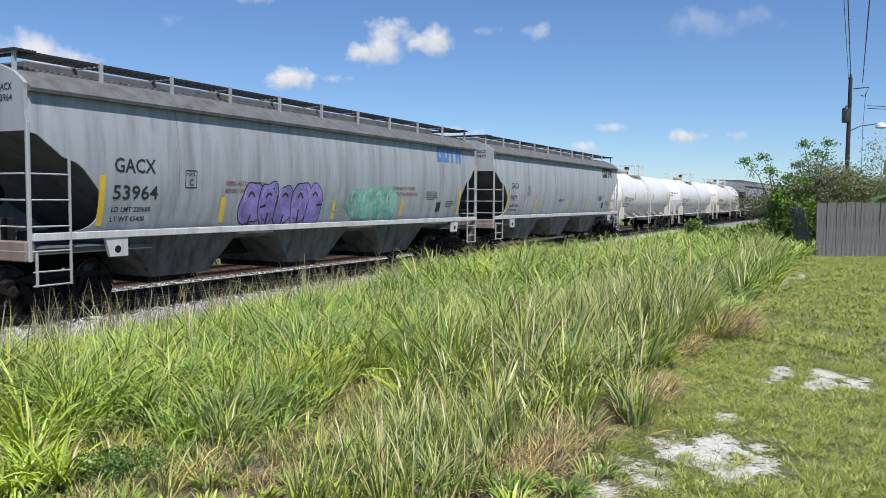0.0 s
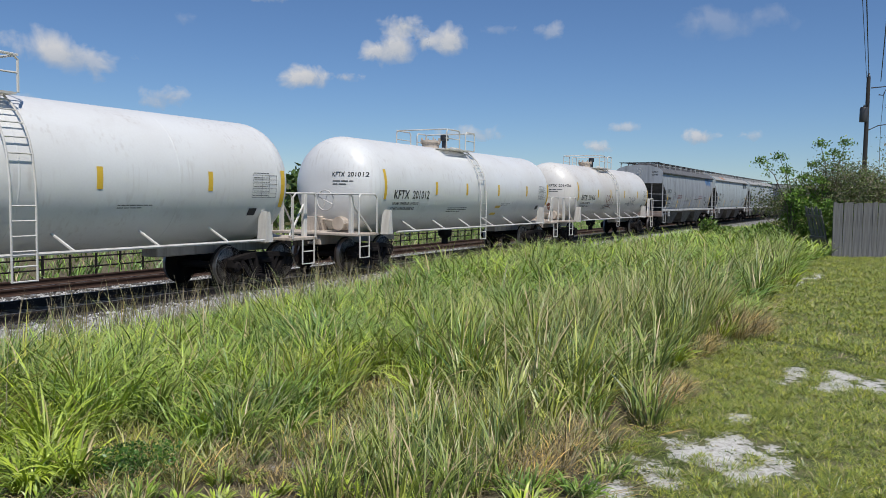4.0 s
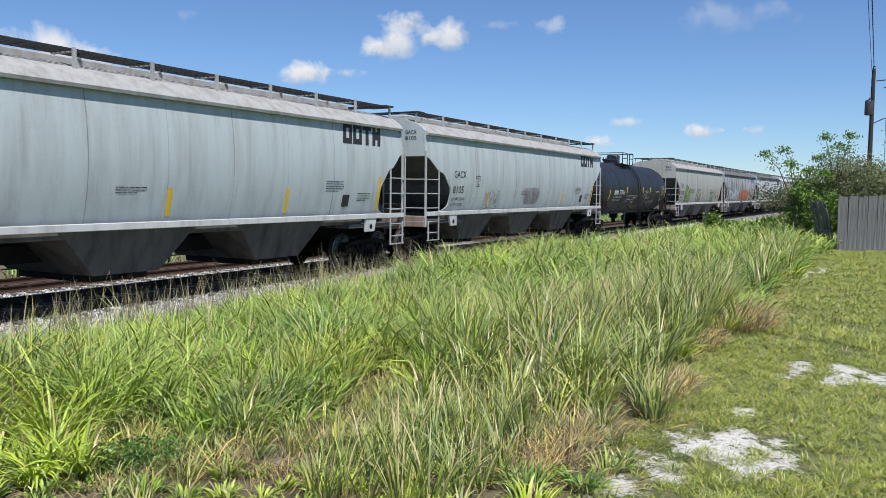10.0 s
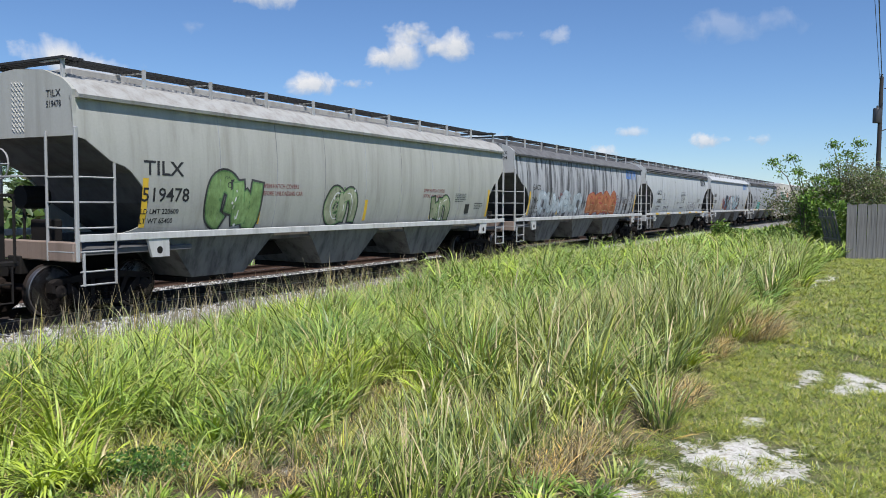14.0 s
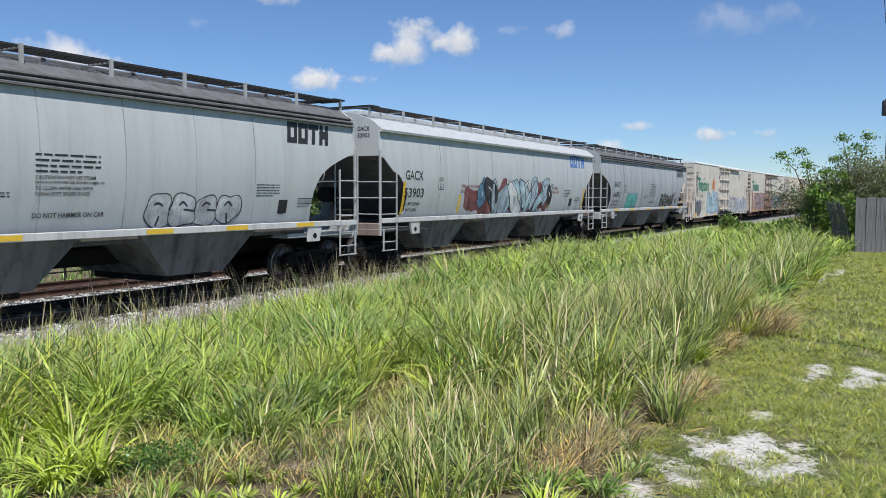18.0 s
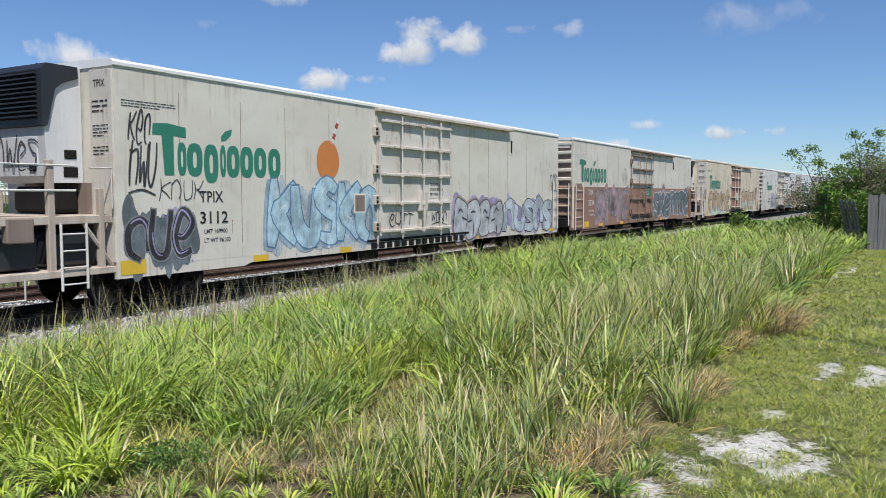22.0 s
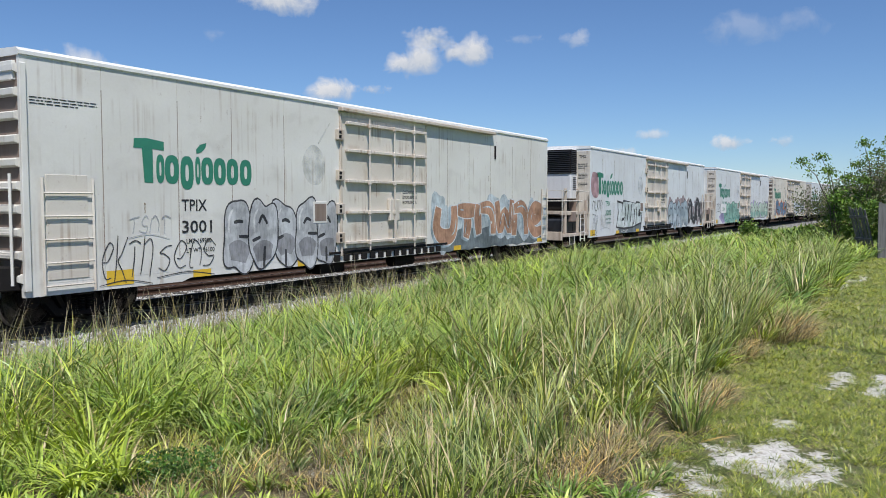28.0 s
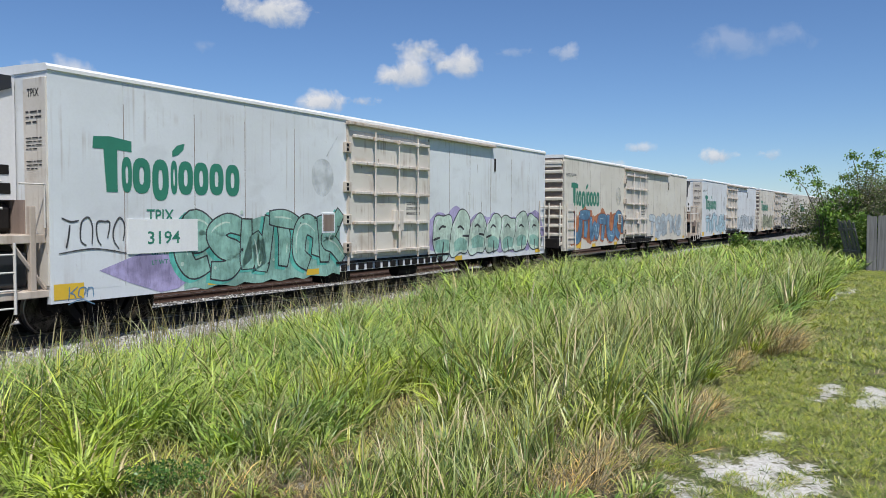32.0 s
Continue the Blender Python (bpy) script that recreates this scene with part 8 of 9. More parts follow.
def reefer(S, paint, front, number, seed, group="insulated boxcars of the train", label="white insulated boxcar", lower=None, sign=True, trim=None, mark_x=1.9):
    h, z0 = BOX_L / 2, 0.60
    up = 0.08 if seed >= 115 else 0.03
    rnd = random.Random(seed)
    car = start_car("insulated_boxcar", label, "boxcar", S, group)
    trim = trim or DOOR_PAINT
    d0, d1 = -h + 7.95, -h + 11.75
    # walls: one panel between each pair of seams
    seams = [-h, -h + 1.43, -h + 3.04, -h + 4.4, -h + 5.95, d0, d1, d1 + 1.25, d1 + 2.55, d1 + 4.0, h - 3.0, h - 1.5, h]
    for a, b in zip(seams[:-1], seams[1:]):
        if a == d0:
            continue
        dx = 0.004
        if lower:
            part("side_panel", Geo().box(a + dx, b - dx, -HALF_W, -HALF_W + 0.06, 2.42, 4.32 + up), paint, car)
            part("side_panel", Geo().box(a + dx, b - dx, -HALF_W, -HALF_W + 0.06, z0 + 0.2, 2.42), lower, car, "red-brown painted lower panel")
        else:
            part("side_panel", Geo().box(a + dx, b - dx, -HALF_W, -HALF_W + 0.06, z0 + 0.2, 4.32 + up), paint, car)
    for x in seams[1:-1]:
        if x not in (d0, d1):
            part("panel_seam", Geo().box(x - 0.006, x + 0.006, -HALF_W - 0.004, -HALF_W + 0.05, z0 + 0.5, 4.0), END_BROWN, car, "rust-stained panel joint")
    low = lower or paint
    part("body_core", Geo().box(-h + 0.01, h - 0.01, -HALF_W + 0.05, HALF_W, z0 + 0.12, 4.3 + up), END_BROWN if front == "rib" else paint, car)
    # side sill, with shallow step under the door
    part("side_sill", Geo().prism([(-h, z0), (-h + 3.1, z0), (-h + 3.3, z0 + 0.06), (h - 3.3, z0 + 0.06), (h - 3.1, z0), (h, z0), (h, z0 + 0.205), (-h, z0 + 0.205)], -HALF_W + 0.002, -HALF_W + 0.10), low, car)
    prof = [(y, z + up) for y, z in ((1.603, 4.30), (1.63, 4.315), (1.63, 4.37), (1.57, 4.42), (0.8, 4.445), (0, 4.45))]
    part("roof", Geo().prism(prof + [(-y, z) for y, z in prof[-2::-1]], -h - 0.015, h + 0.015, 0, "x"), REEFER_BEIGE if paint is REEFER_BEIGE else ROOF_WHITE, car, "white painted roof with a rolled lip", smooth=40)
    # plug door: frame, leaf, bars, locking rods, gear
    g = Geo()
    g.box(d0 - 0.07, d0, -HALF_W - 0.05, -HALF_W + 0.04, 0.8, 4.24, 0, 0.01).box(d1, d1 + 0.05, -HALF_W - 0.03, -HALF_W + 0.04, 0.8, 4.24, 0, 0.01)
    g.box(d0 - 0.12, d1 + 4.1, -HALF_W - 0.16, -HALF_W - 0.002, 4.20 + up, 4.285 + up, 0, 0.015)
    part("door_header_panel", Geo().box(d0, d1, -HALF_W, -HALF_W + 0.06, 4.14, 4.32 + up), paint, car)
    frame_ = part("door_frame", g, DOOR_RUST if lower else DOOR_STAIN, car, "rusty door frame with an overhanging top track")
    for z in (1.25, 1.95, 2.75, 3.72):
        hg = Geo().box(d0 - 0.22, d0 + 0.02, -HALF_W - 0.10, -HALF_W - 0.002, z - 0.13, z + 0.13, 0, 0.015).box(d0 - 0.19, d0 - 0.10, -HALF_W - 0.104, -HALF_W - 0.09, z - 0.09, z - 0.01, 1).box(d0 - 0.19, d0 - 0.10, -HALF_W - 0.104, -HALF_W - 0.09, z + 0.02, z + 0.09, 1)
        part("hinge_bracket", hg, [DOOR_RUST if lower else DOOR_STAIN, STEEL_DARK], frame_)
    door = part("door", Geo().box(d0 + 0.01, d1 - 0.01, -HALF_W - 0.03, -HALF_W + 0.05, 0.98, 4.16, 0, 0.01), trim, car, "plug door with rust-streaked pale paint")
    if lower:
        part("door_panel", Geo().box(d0 + 0.02, d1 - 0.02, -HALF_W - 0.034, -HALF_W - 0.02, 0.99, 2.42), lower, door)
    for z in (1.12, 1.86, 2.62, 3.36, 4.02):
        part("door_bar", Geo().box(d0 + 0.12, d1 - 0.1, -HALF_W - 0.13, -HALF_W - 0.028, z - 0.038, z + 0.038, 0, 0.012), DOOR_RUST if lower else DOOR_ROD, door)
    for i, x in enumerate((d0 + 0.95, d1 - 0.8, (d0 + d1) / 2 + 0.15)):
        a, b = (0.9, 4.18) if i < 2 else (1.0, 3.9)
        rod = part("locking_rod", Geo().tube([(x, -HALF_W - 0.165, a), (x, -HALF_W - 0.165, b)], 0.022, 6), DOOR_RUST if lower else DOOR_ROD, door)
        g = Geo()
        for z in (1.1, 1.85, 2.6, 3.35, 4.0):
            g.box(x - 0.045, x + 0.045, -HALF_W - 0.20, -HALF_W - 0.12, z - 0.055, z + 0.055, 0, 0.012)
        part("rod_guide", g, DOOR_RUST if lower else DOOR_ROD, rod)
    g = Geo().box((d0 + d1) / 2 - 0.02, (d0 + d1) / 2 + 0.42, -HALF_W - 0.14, -HALF_W - 0.03, 1.62, 2.2, 0, 0.02)
    g.tube([((d0 + d1) / 2 + 0.2, -HALF_W - 0.16, 1.2), ((d0 + d1) / 2 + 0.2, -HALF_W - 0.16, 1.7)], 0.03, 6)
    part("door_lock", g, DOOR_RUST if lower else DOOR_ROD, door)
    part("notice", Geo().box(d1 - 1.25, d1 - 0.45, -HALF_W - 0.036, -HALF_W - 0.03, 1.98, 2.5), LOGO_GREEN if lower else trim, door, "small stencilled door notice")
    g = Geo()
    for i, w in enumerate(("CLOSE AND LOCK", "DOORS BEFORE", "MOVING CAR")):
        letter(g, w, d1 - 1.2, 2.34 - 0.14 * i, 0.085, lambda x, z, off: (x, -HALF_W - 0.038 - off, z), 0.003, 0.7)
    part("notice_text", g, INK_WHITE if lower else INK_BLACK, door)
    g = Geo()
    for i in range(14):
        x = d0 - 0.3 + i * 0.36
        g.box(x, x + 0.2, -HALF_W - 0.05, -HALF_W + 0.01, 0.68, 0.84, 0, 0.01)
    g.box(d0 - 0.5, d1 + 1.2, -HALF_W - 0.03, -HALF_W + 0.01, 0.86, 0.92, 0, 0.01)
    part("door_rail", g, STEEL_DARK if not lower else DOOR_RUST, car)
    part("latch", Geo().box(d1 + 4.25, d1 + 4.34, -HALF_W - 0.03, -HALF_W, 3.52, 3.95, 0, 0.01), STEEL_DARK, car, "black latch bracket")
    # inspection hatch and slots
    part("inspection_hatch", Geo().box(d0 - 1.05, d0 - 0.55, -HALF_W - 0.02, -HALF_W, 1.62, 2.12, 0, 0.01).box(d0 - 1.0, d0 - 0.6, -HALF_W - 0.024, -HALF_W - 0.018, 1.67, 2.07, 1), [low, END_BROWN], car)
    # under frame, trucks
    part("underframe", Geo().box(-h + 0.3, h - 0.3, -1.35, 1.35, 0.72, z0 + 0.16).box(-h + 0.5, h - 0.5, -0.3, 0.3, 0.45, 0.8, 0, 0.02), STEEL_DARK, car)
    part("air_tank", Geo().tube([(1.0, -0.8, 0.45), (2.0, -0.8, 0.45)], 0.17, 12), STEEL_DARK, car)
    part("brake_box", Geo().box(-2.2, -1.2, -0.9, -0.4, 0.32, 0.7, 0, 0.03), STEEL_DARK, car)
    for e in (-1, 1):
        truck(car, e * (h - 1.35))
    coupler(car, h + 0.1, 1)
    if front == "rib":
        rib_end(car, h, z0, paint, lower)
        coupler(car, -h - 0.35, -1)
    else:
        unit_end(car, h, front, rnd)
        coupler(car, -h - 3.0, -1)
    part("end_sill", Geo().box(h, h + 0.1, -1.5, 1.5, 0.75, 1.15, 0, 0.02), STEEL_DARK, car)
    ladder(car, ((h - 0.62, -HALF_W - 0.06, 0.75), (h - 0.62, -HALF_W - 0.06, 2.6)), ((h - 0.15, -HALF_W - 0.06, 0.75), (h - 0.15, -HALF_W - 0.06, 2.6)), 5, lower or DOOR_PAINT)
    # markings
    g = Geo()
    ink = INK_WHITE if lower else LOGO_GREEN if number in ("3282", "3194") else INK_BLACK
    letter(g, "TPIX", -h + mark_x, 1.94 if not lower else 2.08, 0.22, box_surf, 0.006, 0.62)
    if number:
        letter(g, number, -h + mark_x, 1.52 if not lower else 1.6, 0.24, box_surf, 0.009, 0.74)
    part("stencilling", g, ink, car, "stencilled car number")
    g = Geo()
    letter(g, "LMT 169900", -h + mark_x + 0.1, 1.32, 0.09, box_surf)
    letter(g, "LT WT 96100", -h + mark_x + 0.1, 1.14, 0.09, box_surf)
    if number not in ("3282", "3194"):
        bars(g, -h + 0.15, 3.75, 1.2, 3, 0.028, box_surf, rnd)
    part("small_print", g, ink, car, "small stencilled data")
    for x in (-h + 1.45 if front == "rib" else -h + 0.05, -h + 3.35, d0 - 1.6, d1 + 1.6, h - 0.9):
        w = 0.55 if x < -h + 2 else 0.45
        g = Geo()
        flat(g, [(x, 0.66), (x + w, 0.66), (x + w, 0.66 + (0.26 if w > 0.5 else 0.14)), (x, 0.66 + (0.26 if w > 0.5 else 0.14))], box_surf, 0.006)
        part("reflector_strip", g, YELLOW, car, "yellow reflective panel")
    if paint is not REEFER:
        rust_drips(car, box_surf, -h + 0.2, h - 0.2, 1.2, 4.1, 12, seed + 900, 0.25)
    rust_drips(car, box_surf, d1 + 0.2, h - 0.3, 2.3, 4.0, 5, seed + 950, 0.3)
    rust_drips(car, lambda x, z, off: (x, -HALF_W - 0.031 - off, z), d0 + 0.1, d1 - 0.1, 1.3, 4.0, 8, seed + 970, 0.3)
    if sign:
        if number != "3112":
            g = Geo()
            flat(g, blob(d0 - 1.0, 2.95, 0.40, 0.46, rnd, 28, 0.05, 2.0), box_surf, 0.003)
            brush(g, [(d0 - 0.85 + 0.11 * k, 3.45 + 0.13 * k) for k in range(5)], 0.045, box_surf, 0.0035)
            part("ghost_mark", g, GHOST, car, "grey overpainted round ghost mark")
        if mark_x > 2.5:
            fruit_sign(car, -h + 2.05, 2.33, 2.95, 0.93)
        else:
            fruit_sign(car, -h + 0.80, 2.46 if lower else 2.30, 3.5, 1.12)
    return car


def fruit_sign(car, x, z, w, hh):
    """The owner's sign as plain green shapes: a flag-topped stem, a row of rounded rings, a leaf."""
    g = Geo()

    def at(a, b):
        return (x + w * a, z + hh * b)

    def ring(cx, cz, rx, rz, ix, iz):
        g = Geo()
        n = 20
        v = []
        for i in range(n):
            a = 2 * math.pi * i / n
            c, s = math.cos(a), math.sin(a)
            q = (abs(c) ** 2.8 + abs(s) ** 2.8) ** (-1 / 2.8)
            v += [box_surf(*at(cx + rx * q * c, cz + rz * q * s), 0.006), box_surf(*at(cx + ix * q * c, cz + iz * q * s), 0.006)]
        g.add(v, [(2 * i, 2 * i + 1, (2 * i + 3) % (2 * n), (2 * i + 2) % (2 * n)) for i in range(n)])
        part("sign_ring", g, LOGO_GREEN, sign)

    top = [(0.0, 0.80), (0.005, 0.98), (0.10, 1.0), (0.225, 0.95), (0.225, 0.78), (0.14, 0.80), (0.14, 0.14), (0.075, 0.14), (0.06, 0.80)]
    flat(g, [at(*top[i]) for i in (0, 1, 2, 8)], box_surf)
    flat(g, [at(*top[i]) for i in (8, 2, 3, 4, 5)], box_surf)
    flat(g, [at(*top[i]) for i in (8, 5, 6, 7)], box_surf)
    sign = part("owner_sign", g, LOGO_GREEN, car, "green painted sign of rounded shapes with a leaf")
    for i, (c, rx, low) in enumerate(((0.195, 0.030, 0.14), (0.285, 0.054, 0.13), (0.405, 0.052, 0.02), (0.495, 0.022, 0.13), (0.575, 0.050, 0.13), (0.685, 0.052, 0.13), (0.80, 0.052, 0.14), (0.925, 0.054, 0.13))):
        cz = (0.70 + low) / 2
        ring(c, cz, rx * 1.04, 0.70 - cz, rx * 0.26, (0.70 - cz) * 0.50)
    g = Geo()
    flat(g, [at(0.485, 0.76), at(0.483, 0.85), at(0.515, 0.95), at(0.57, 1.0), at(0.56, 0.89), at(0.525, 0.80)], box_surf)
    part("sign_leaf", g, LOGO_GREEN, sign)


def rib_end(car, h, z0, paint, lower):
    """A corrugated end: pale ribs over dark recesses, ladders at the corner."""
    for i in range(10):
        z = z0 + 0.30 + i * 0.365
        mat = lower if lower and z < 2.4 else paint
        part("end_rib", Geo().prism([(-h, z - 0.075), (-h - 0.075, z - 0.045), (-h - 0.075, z + 0.045), (-h, z + 0.075)], -1.55, 1.55), mat, car)
    for s in (-1, 1):
        part("corner_post", Geo().box(-h - 0.03, -h + 0.08, s * 1.6 - 0.05 - 0.012, s * 1.6 + 0.05 - 0.04, z0 + 0.1, 4.26, 0, 0.01), paint, car)
    part("end_plate", Geo().box(-h - 0.05, -h + 0.02, -1.5, 1.5, 4.0, 4.30, 0, 0.01), paint, car)
    ladder(car, ((-h - 0.14, -1.5, 0.8), (-h - 0.14, -1.5, 2.55)), ((-h - 0.14, -1.02, 0.8), (-h - 0.14, -1.02, 2.55)), 5, paint)
    part("ladder_recess", Geo().box(-h + 0.38, -h + 1.12, -HALF_W - 0.012, -HALF_W - 0.002, 0.85, 2.55, 0, 0.004), lower or DOOR_PAINT, car)
    ladder(car, ((-h + 0.3, -HALF_W - 0.05, 0.62), (-h + 0.3, -HALF_W - 0.05, 2.5)), ((-h + 1.2, -HALF_W - 0.05, 0.62), (-h + 1.2, -HALF_W - 0.05, 2.5)), 5, DOOR_PAINT)
    part("end_sill", Geo().box(-h - 0.35, -h, -1.5, 1.5, 0.72, 1.1, 0, 0.02), STEEL_DARK, car)
    g = Geo()
    letter(g, "TPIX", 0.55, 4.10, 0.12, lambda u, z, off: (-h - 0.05 - off, -u, z))
    part("end_stencil", g, INK_BLACK, car)


def unit_end(car, h, kind, rnd):
    """The cooling unit hung on the end wall over a railed platform with its tanks."""
    x = -h
    if kind == "modern":
        u = part("cooling_unit", Geo().prism([(x - 0.02, 2.3), (x - 0.62, 2.3), (x - 0.70, 2.42), (x - 0.74, 3.3), (x - 0.74, 4.2), (x - 0.64, 4.30), (x - 0.02, 4.32)], -0.74, 0.74), UNIT_WHITE, car, "black and white refrigeration unit")
        # black cowl: wraps over the front and sweeps back along the top of each side
        part("cowl", Geo().prism([(x - 0.10, 4.335), (x - 0.70, 4.345), (x - 0.80, 4.24), (x - 0.80, 3.28), (x - 0.73, 3.26), (x - 0.73, 4.2), (x - 0.62, 4.29), (x - 0.10, 4.28)], -0.78, 0.78), UNIT_BLACK, u, "black louvred cowl")
        for s in (-1, 1):
            g = Geo().prism([(x - 0.10, 4.34), (x - 0.70, 4.345), (x - 0.80, 4.24), (x - 0.80, 3.28), (x - 0.70, 3.28), (x - 0.62, 3.62), (x - 0.54, 3.92), (x - 0.40, 4.03), (x - 0.10, 4.14)], *sorted((s * 0.735, s * 0.79)))
            part("cowl_cheek", g, UNIT_BLACK, u)
        part("grille_back", Geo().box(x - 0.806, x - 0.79, -0.65, 0.65, 3.40, 4.22), STEEL_DARK, u)
        for i in range(10):
            z = 3.42 + 0.08 * i
            part("louvre", Geo().prism([(x - 0.80, z), (x - 0.86, z + 0.012), (x - 0.86, z + 0.035), (x - 0.80, z + 0.055)], -0.67, 0.67), UNIT_BLACK, u)
        part("front_recess", Geo().box(x - 0.735, x - 0.69, -0.52, 0.52, 2.62, 3.12, 0, 0.02), UNIT_WHITE, u)
        part("control_panel", Geo().box(x - 0.38, x - 0.14, -0.755, -0.73, 2.72, 2.88, 0, 0.01), STEEL_DARK, u, "black display window")
        part("control_panel", Geo().box(x - 0.40, x - 0.12, -0.755, -0.73, 2.40, 2.58, 0, 0.01), STEEL_DARK, u, "black display window")
        part("control_panel", Geo().box(x - 0.725, x - 0.69, -0.42, -0.24, 2.5, 2.66, 0, 0.01), STEEL_DARK, u)
        part("lifting_eye", Geo().tube([(x - 0.35, 0.07 * math.cos(a), 4.37 + 0.07 * math.sin(a)) for a in [k * 0.785 for k in range(8)]], 0.014, 5, 0, True), STEEL_DARK, u)
    else:
        u = part("cooling_unit", Geo().box(x - 0.75, x - 0.02, -1.0, 1.0, 2.25, 4.36, 0, 0.03), UNIT_WHITE, car, "box-shaped refrigeration unit with a black grille")
        part("grille_back", Geo().box(x - 0.77, x - 0.10, -1.015, 1.015, 3.32, 4.32), STEEL_DARK, u)
        for i in range(12):
            z = 3.34 + 0.08 * i
            g = Geo().prism([(x - 0.77, z), (x - 0.81, z + 0.02), (x - 0.77, z + 0.05)], -0.97, 0.97)
            g.prism([(-1.015, z), (-1.05, z + 0.02), (-1.015, z + 0.05)], x - 0.74, x - 0.14, 0, "x")
            part("louvre", g, UNIT_BLACK, u)
        for i in range(7):
            z = 2.62 + 0.085 * i
            part("side_slot", Geo().box(x - 0.45, x - 0.15, -1.012, -0.99, z, z + 0.04), STEEL_DARK, u)
    for y in (-1.28, 1.28):
        part("corner_panel", Geo().box(x - 0.025, x + 0.01, y - 0.30, y + 0.30, 0.9, 4.28, 0, 0.005), DOOR_PAINT, car, "rust-stained cream corner panel")
    g = Geo()
    end = lambda q, z, off: (x - 0.027 - off, -q, z)
    letter(g, "TPIX", 1.10, 3.98, 0.13, end, 0.003, 0.32)
    bars(g, 1.06, 3.72, 0.42, 3, 0.05, end, rnd)
    bars(g, 1.06, 3.30, 0.42, 4, 0.035, end, rnd)
    bars(g, 1.06, 2.92, 0.42, 3, 0.035, end, rnd)
    part("end_stencil", g, INK_BLACK, car)
    # platform frame
    part("platform_deck", Geo().box(x - 2.95, x, -1.56, 1.56, 0.72, 0.84, 0, 0.01), PLATFORM, car)
    part("platform_sill", Geo().box(x - 3.03, x - 2.93, -1.58, 1.58, 0.60, 0.94, 0, 0.015), PLATFORM, car)
    part("machinery_shelf", Geo().box(x - 1.2, x - 0.03, -1.3, 1.3, 1.60, 1.74, 0, 0.01), PLATFORM, car)
    part("end_wall_lining", Geo().box(x - 0.05, x - 0.012, -0.98, 0.98, 0.9, 2.3), END_BROWN, car)
    part("compressor", Geo().box(x - 0.6, x - 0.06, -0.7, 0.5, 1.76, 2.24, 0, 0.08), STEEL_DARK, car)
    part("fuel_tank", Geo().box(x - 2.35, x - 1.3, -1.35, 0.9, 0.88, 1.42, 0, 0.05), UNIT_BLACK, car, "black fuel tank")
    part("fuel_tank", Geo().box(x - 1.08, x - 0.15, -1.25, 0.9, 0.88, 1.46, 0, 0.05), UNIT_BLACK, car, "black fuel tank")
    part("battery_box", Geo().box(x - 1.95, x - 1.5, -1.57, -1.40, 1.32, 1.72, 0, 0.02), END_BROWN, car)
    for px in (x - 1.18, x - 2.5):
        for s in (-1, 1):
            part("frame_post", Geo().box(px - 0.06, px + 0.06, s * 1.5 - 0.05, s * 1.5 + 0.05, 0.8, 2.66, 0, 0.01), PLATFORM, car)
    for s in (-1, 1):
        part("frame_post", Geo().box(x - 0.30, x - 0.20, s * 1.5 - 0.05, s * 1.5 + 0.05, 0.8, 2.2, 0, 0.01), PLATFORM, car)
        part("frame_beam", Geo().box(x - 2.98, x - 0.03, s * 1.5 - 0.04, s * 1.5 + 0.04, 1.60, 1.74, 0, 0.01), PLATFORM, car)
        g = Geo().tube([(x - 2.95, s * 1.56, 0.8), (x - 2.95, s * 1.56, 2.57), (x - 0.75, s * 1.56, 2.57)], 0.02, 5).tube([(x - 2.95, s * 1.56, 2.16), (x - 0.75, s * 1.56, 2.16)], 0.02, 5)
        part("hand_rail", g, STEEL_WHITE, car)
        ladder(car, ((x - 1.05, s * 1.58, 0.5), (x - 1.05, s * 1.58, 1.62)), ((x - 0.58, s * 1.58, 0.5), (x - 0.58, s * 1.58, 1.62)), 4, STEEL_WHITE)
        part("brace", Geo().tube([(x - 0.58, s * 1.5, 1.6), (x - 0.03, s * 1.5, 0.85)], 0.035, 5), PLATFORM, car)
        part("grab_iron", Geo().tube([(x - 0.5, s * 1.58, 2.55), (x - 0.08, s * 1.60, 2.55), (x - 0.08, s * 1.60, 1.85)], 0.018, 5), STEEL_WHITE, car)
        part("stirrup_step", Geo().tube([(x - 2.2, s * 1.58, 0.75), (x - 2.2, s * 1.58, 0.42), (x - 1.7, s * 1.58, 0.42), (x - 1.7, s * 1.58, 0.75)], 0.018, 5), STEEL_WHITE, car)
    part("hand_rail", Geo().tube([(x - 2.97, -1.56, 2.57), (x - 2.97, 1.56, 2.57)], 0.02, 5).tube([(x - 2.97, -1.56, 2.16), (x - 2.97, 1.56, 2.16)], 0.02, 5), STEEL_WHITE, car)
    part("wheel_brake", Geo().tube([(x - 2.85, 0.6 + 0.25 * math.cos(a), 1.9 + 0.25 * math.sin(a)) for a in [k * math.pi / 8 for k in range(16)]], 0.016, 5, 0, True).tube([(x - 2.85, 0.6, 0.84), (x - 2.85, 0.6, 1.9)], 0.03, 5), STEEL_WHITE, car)


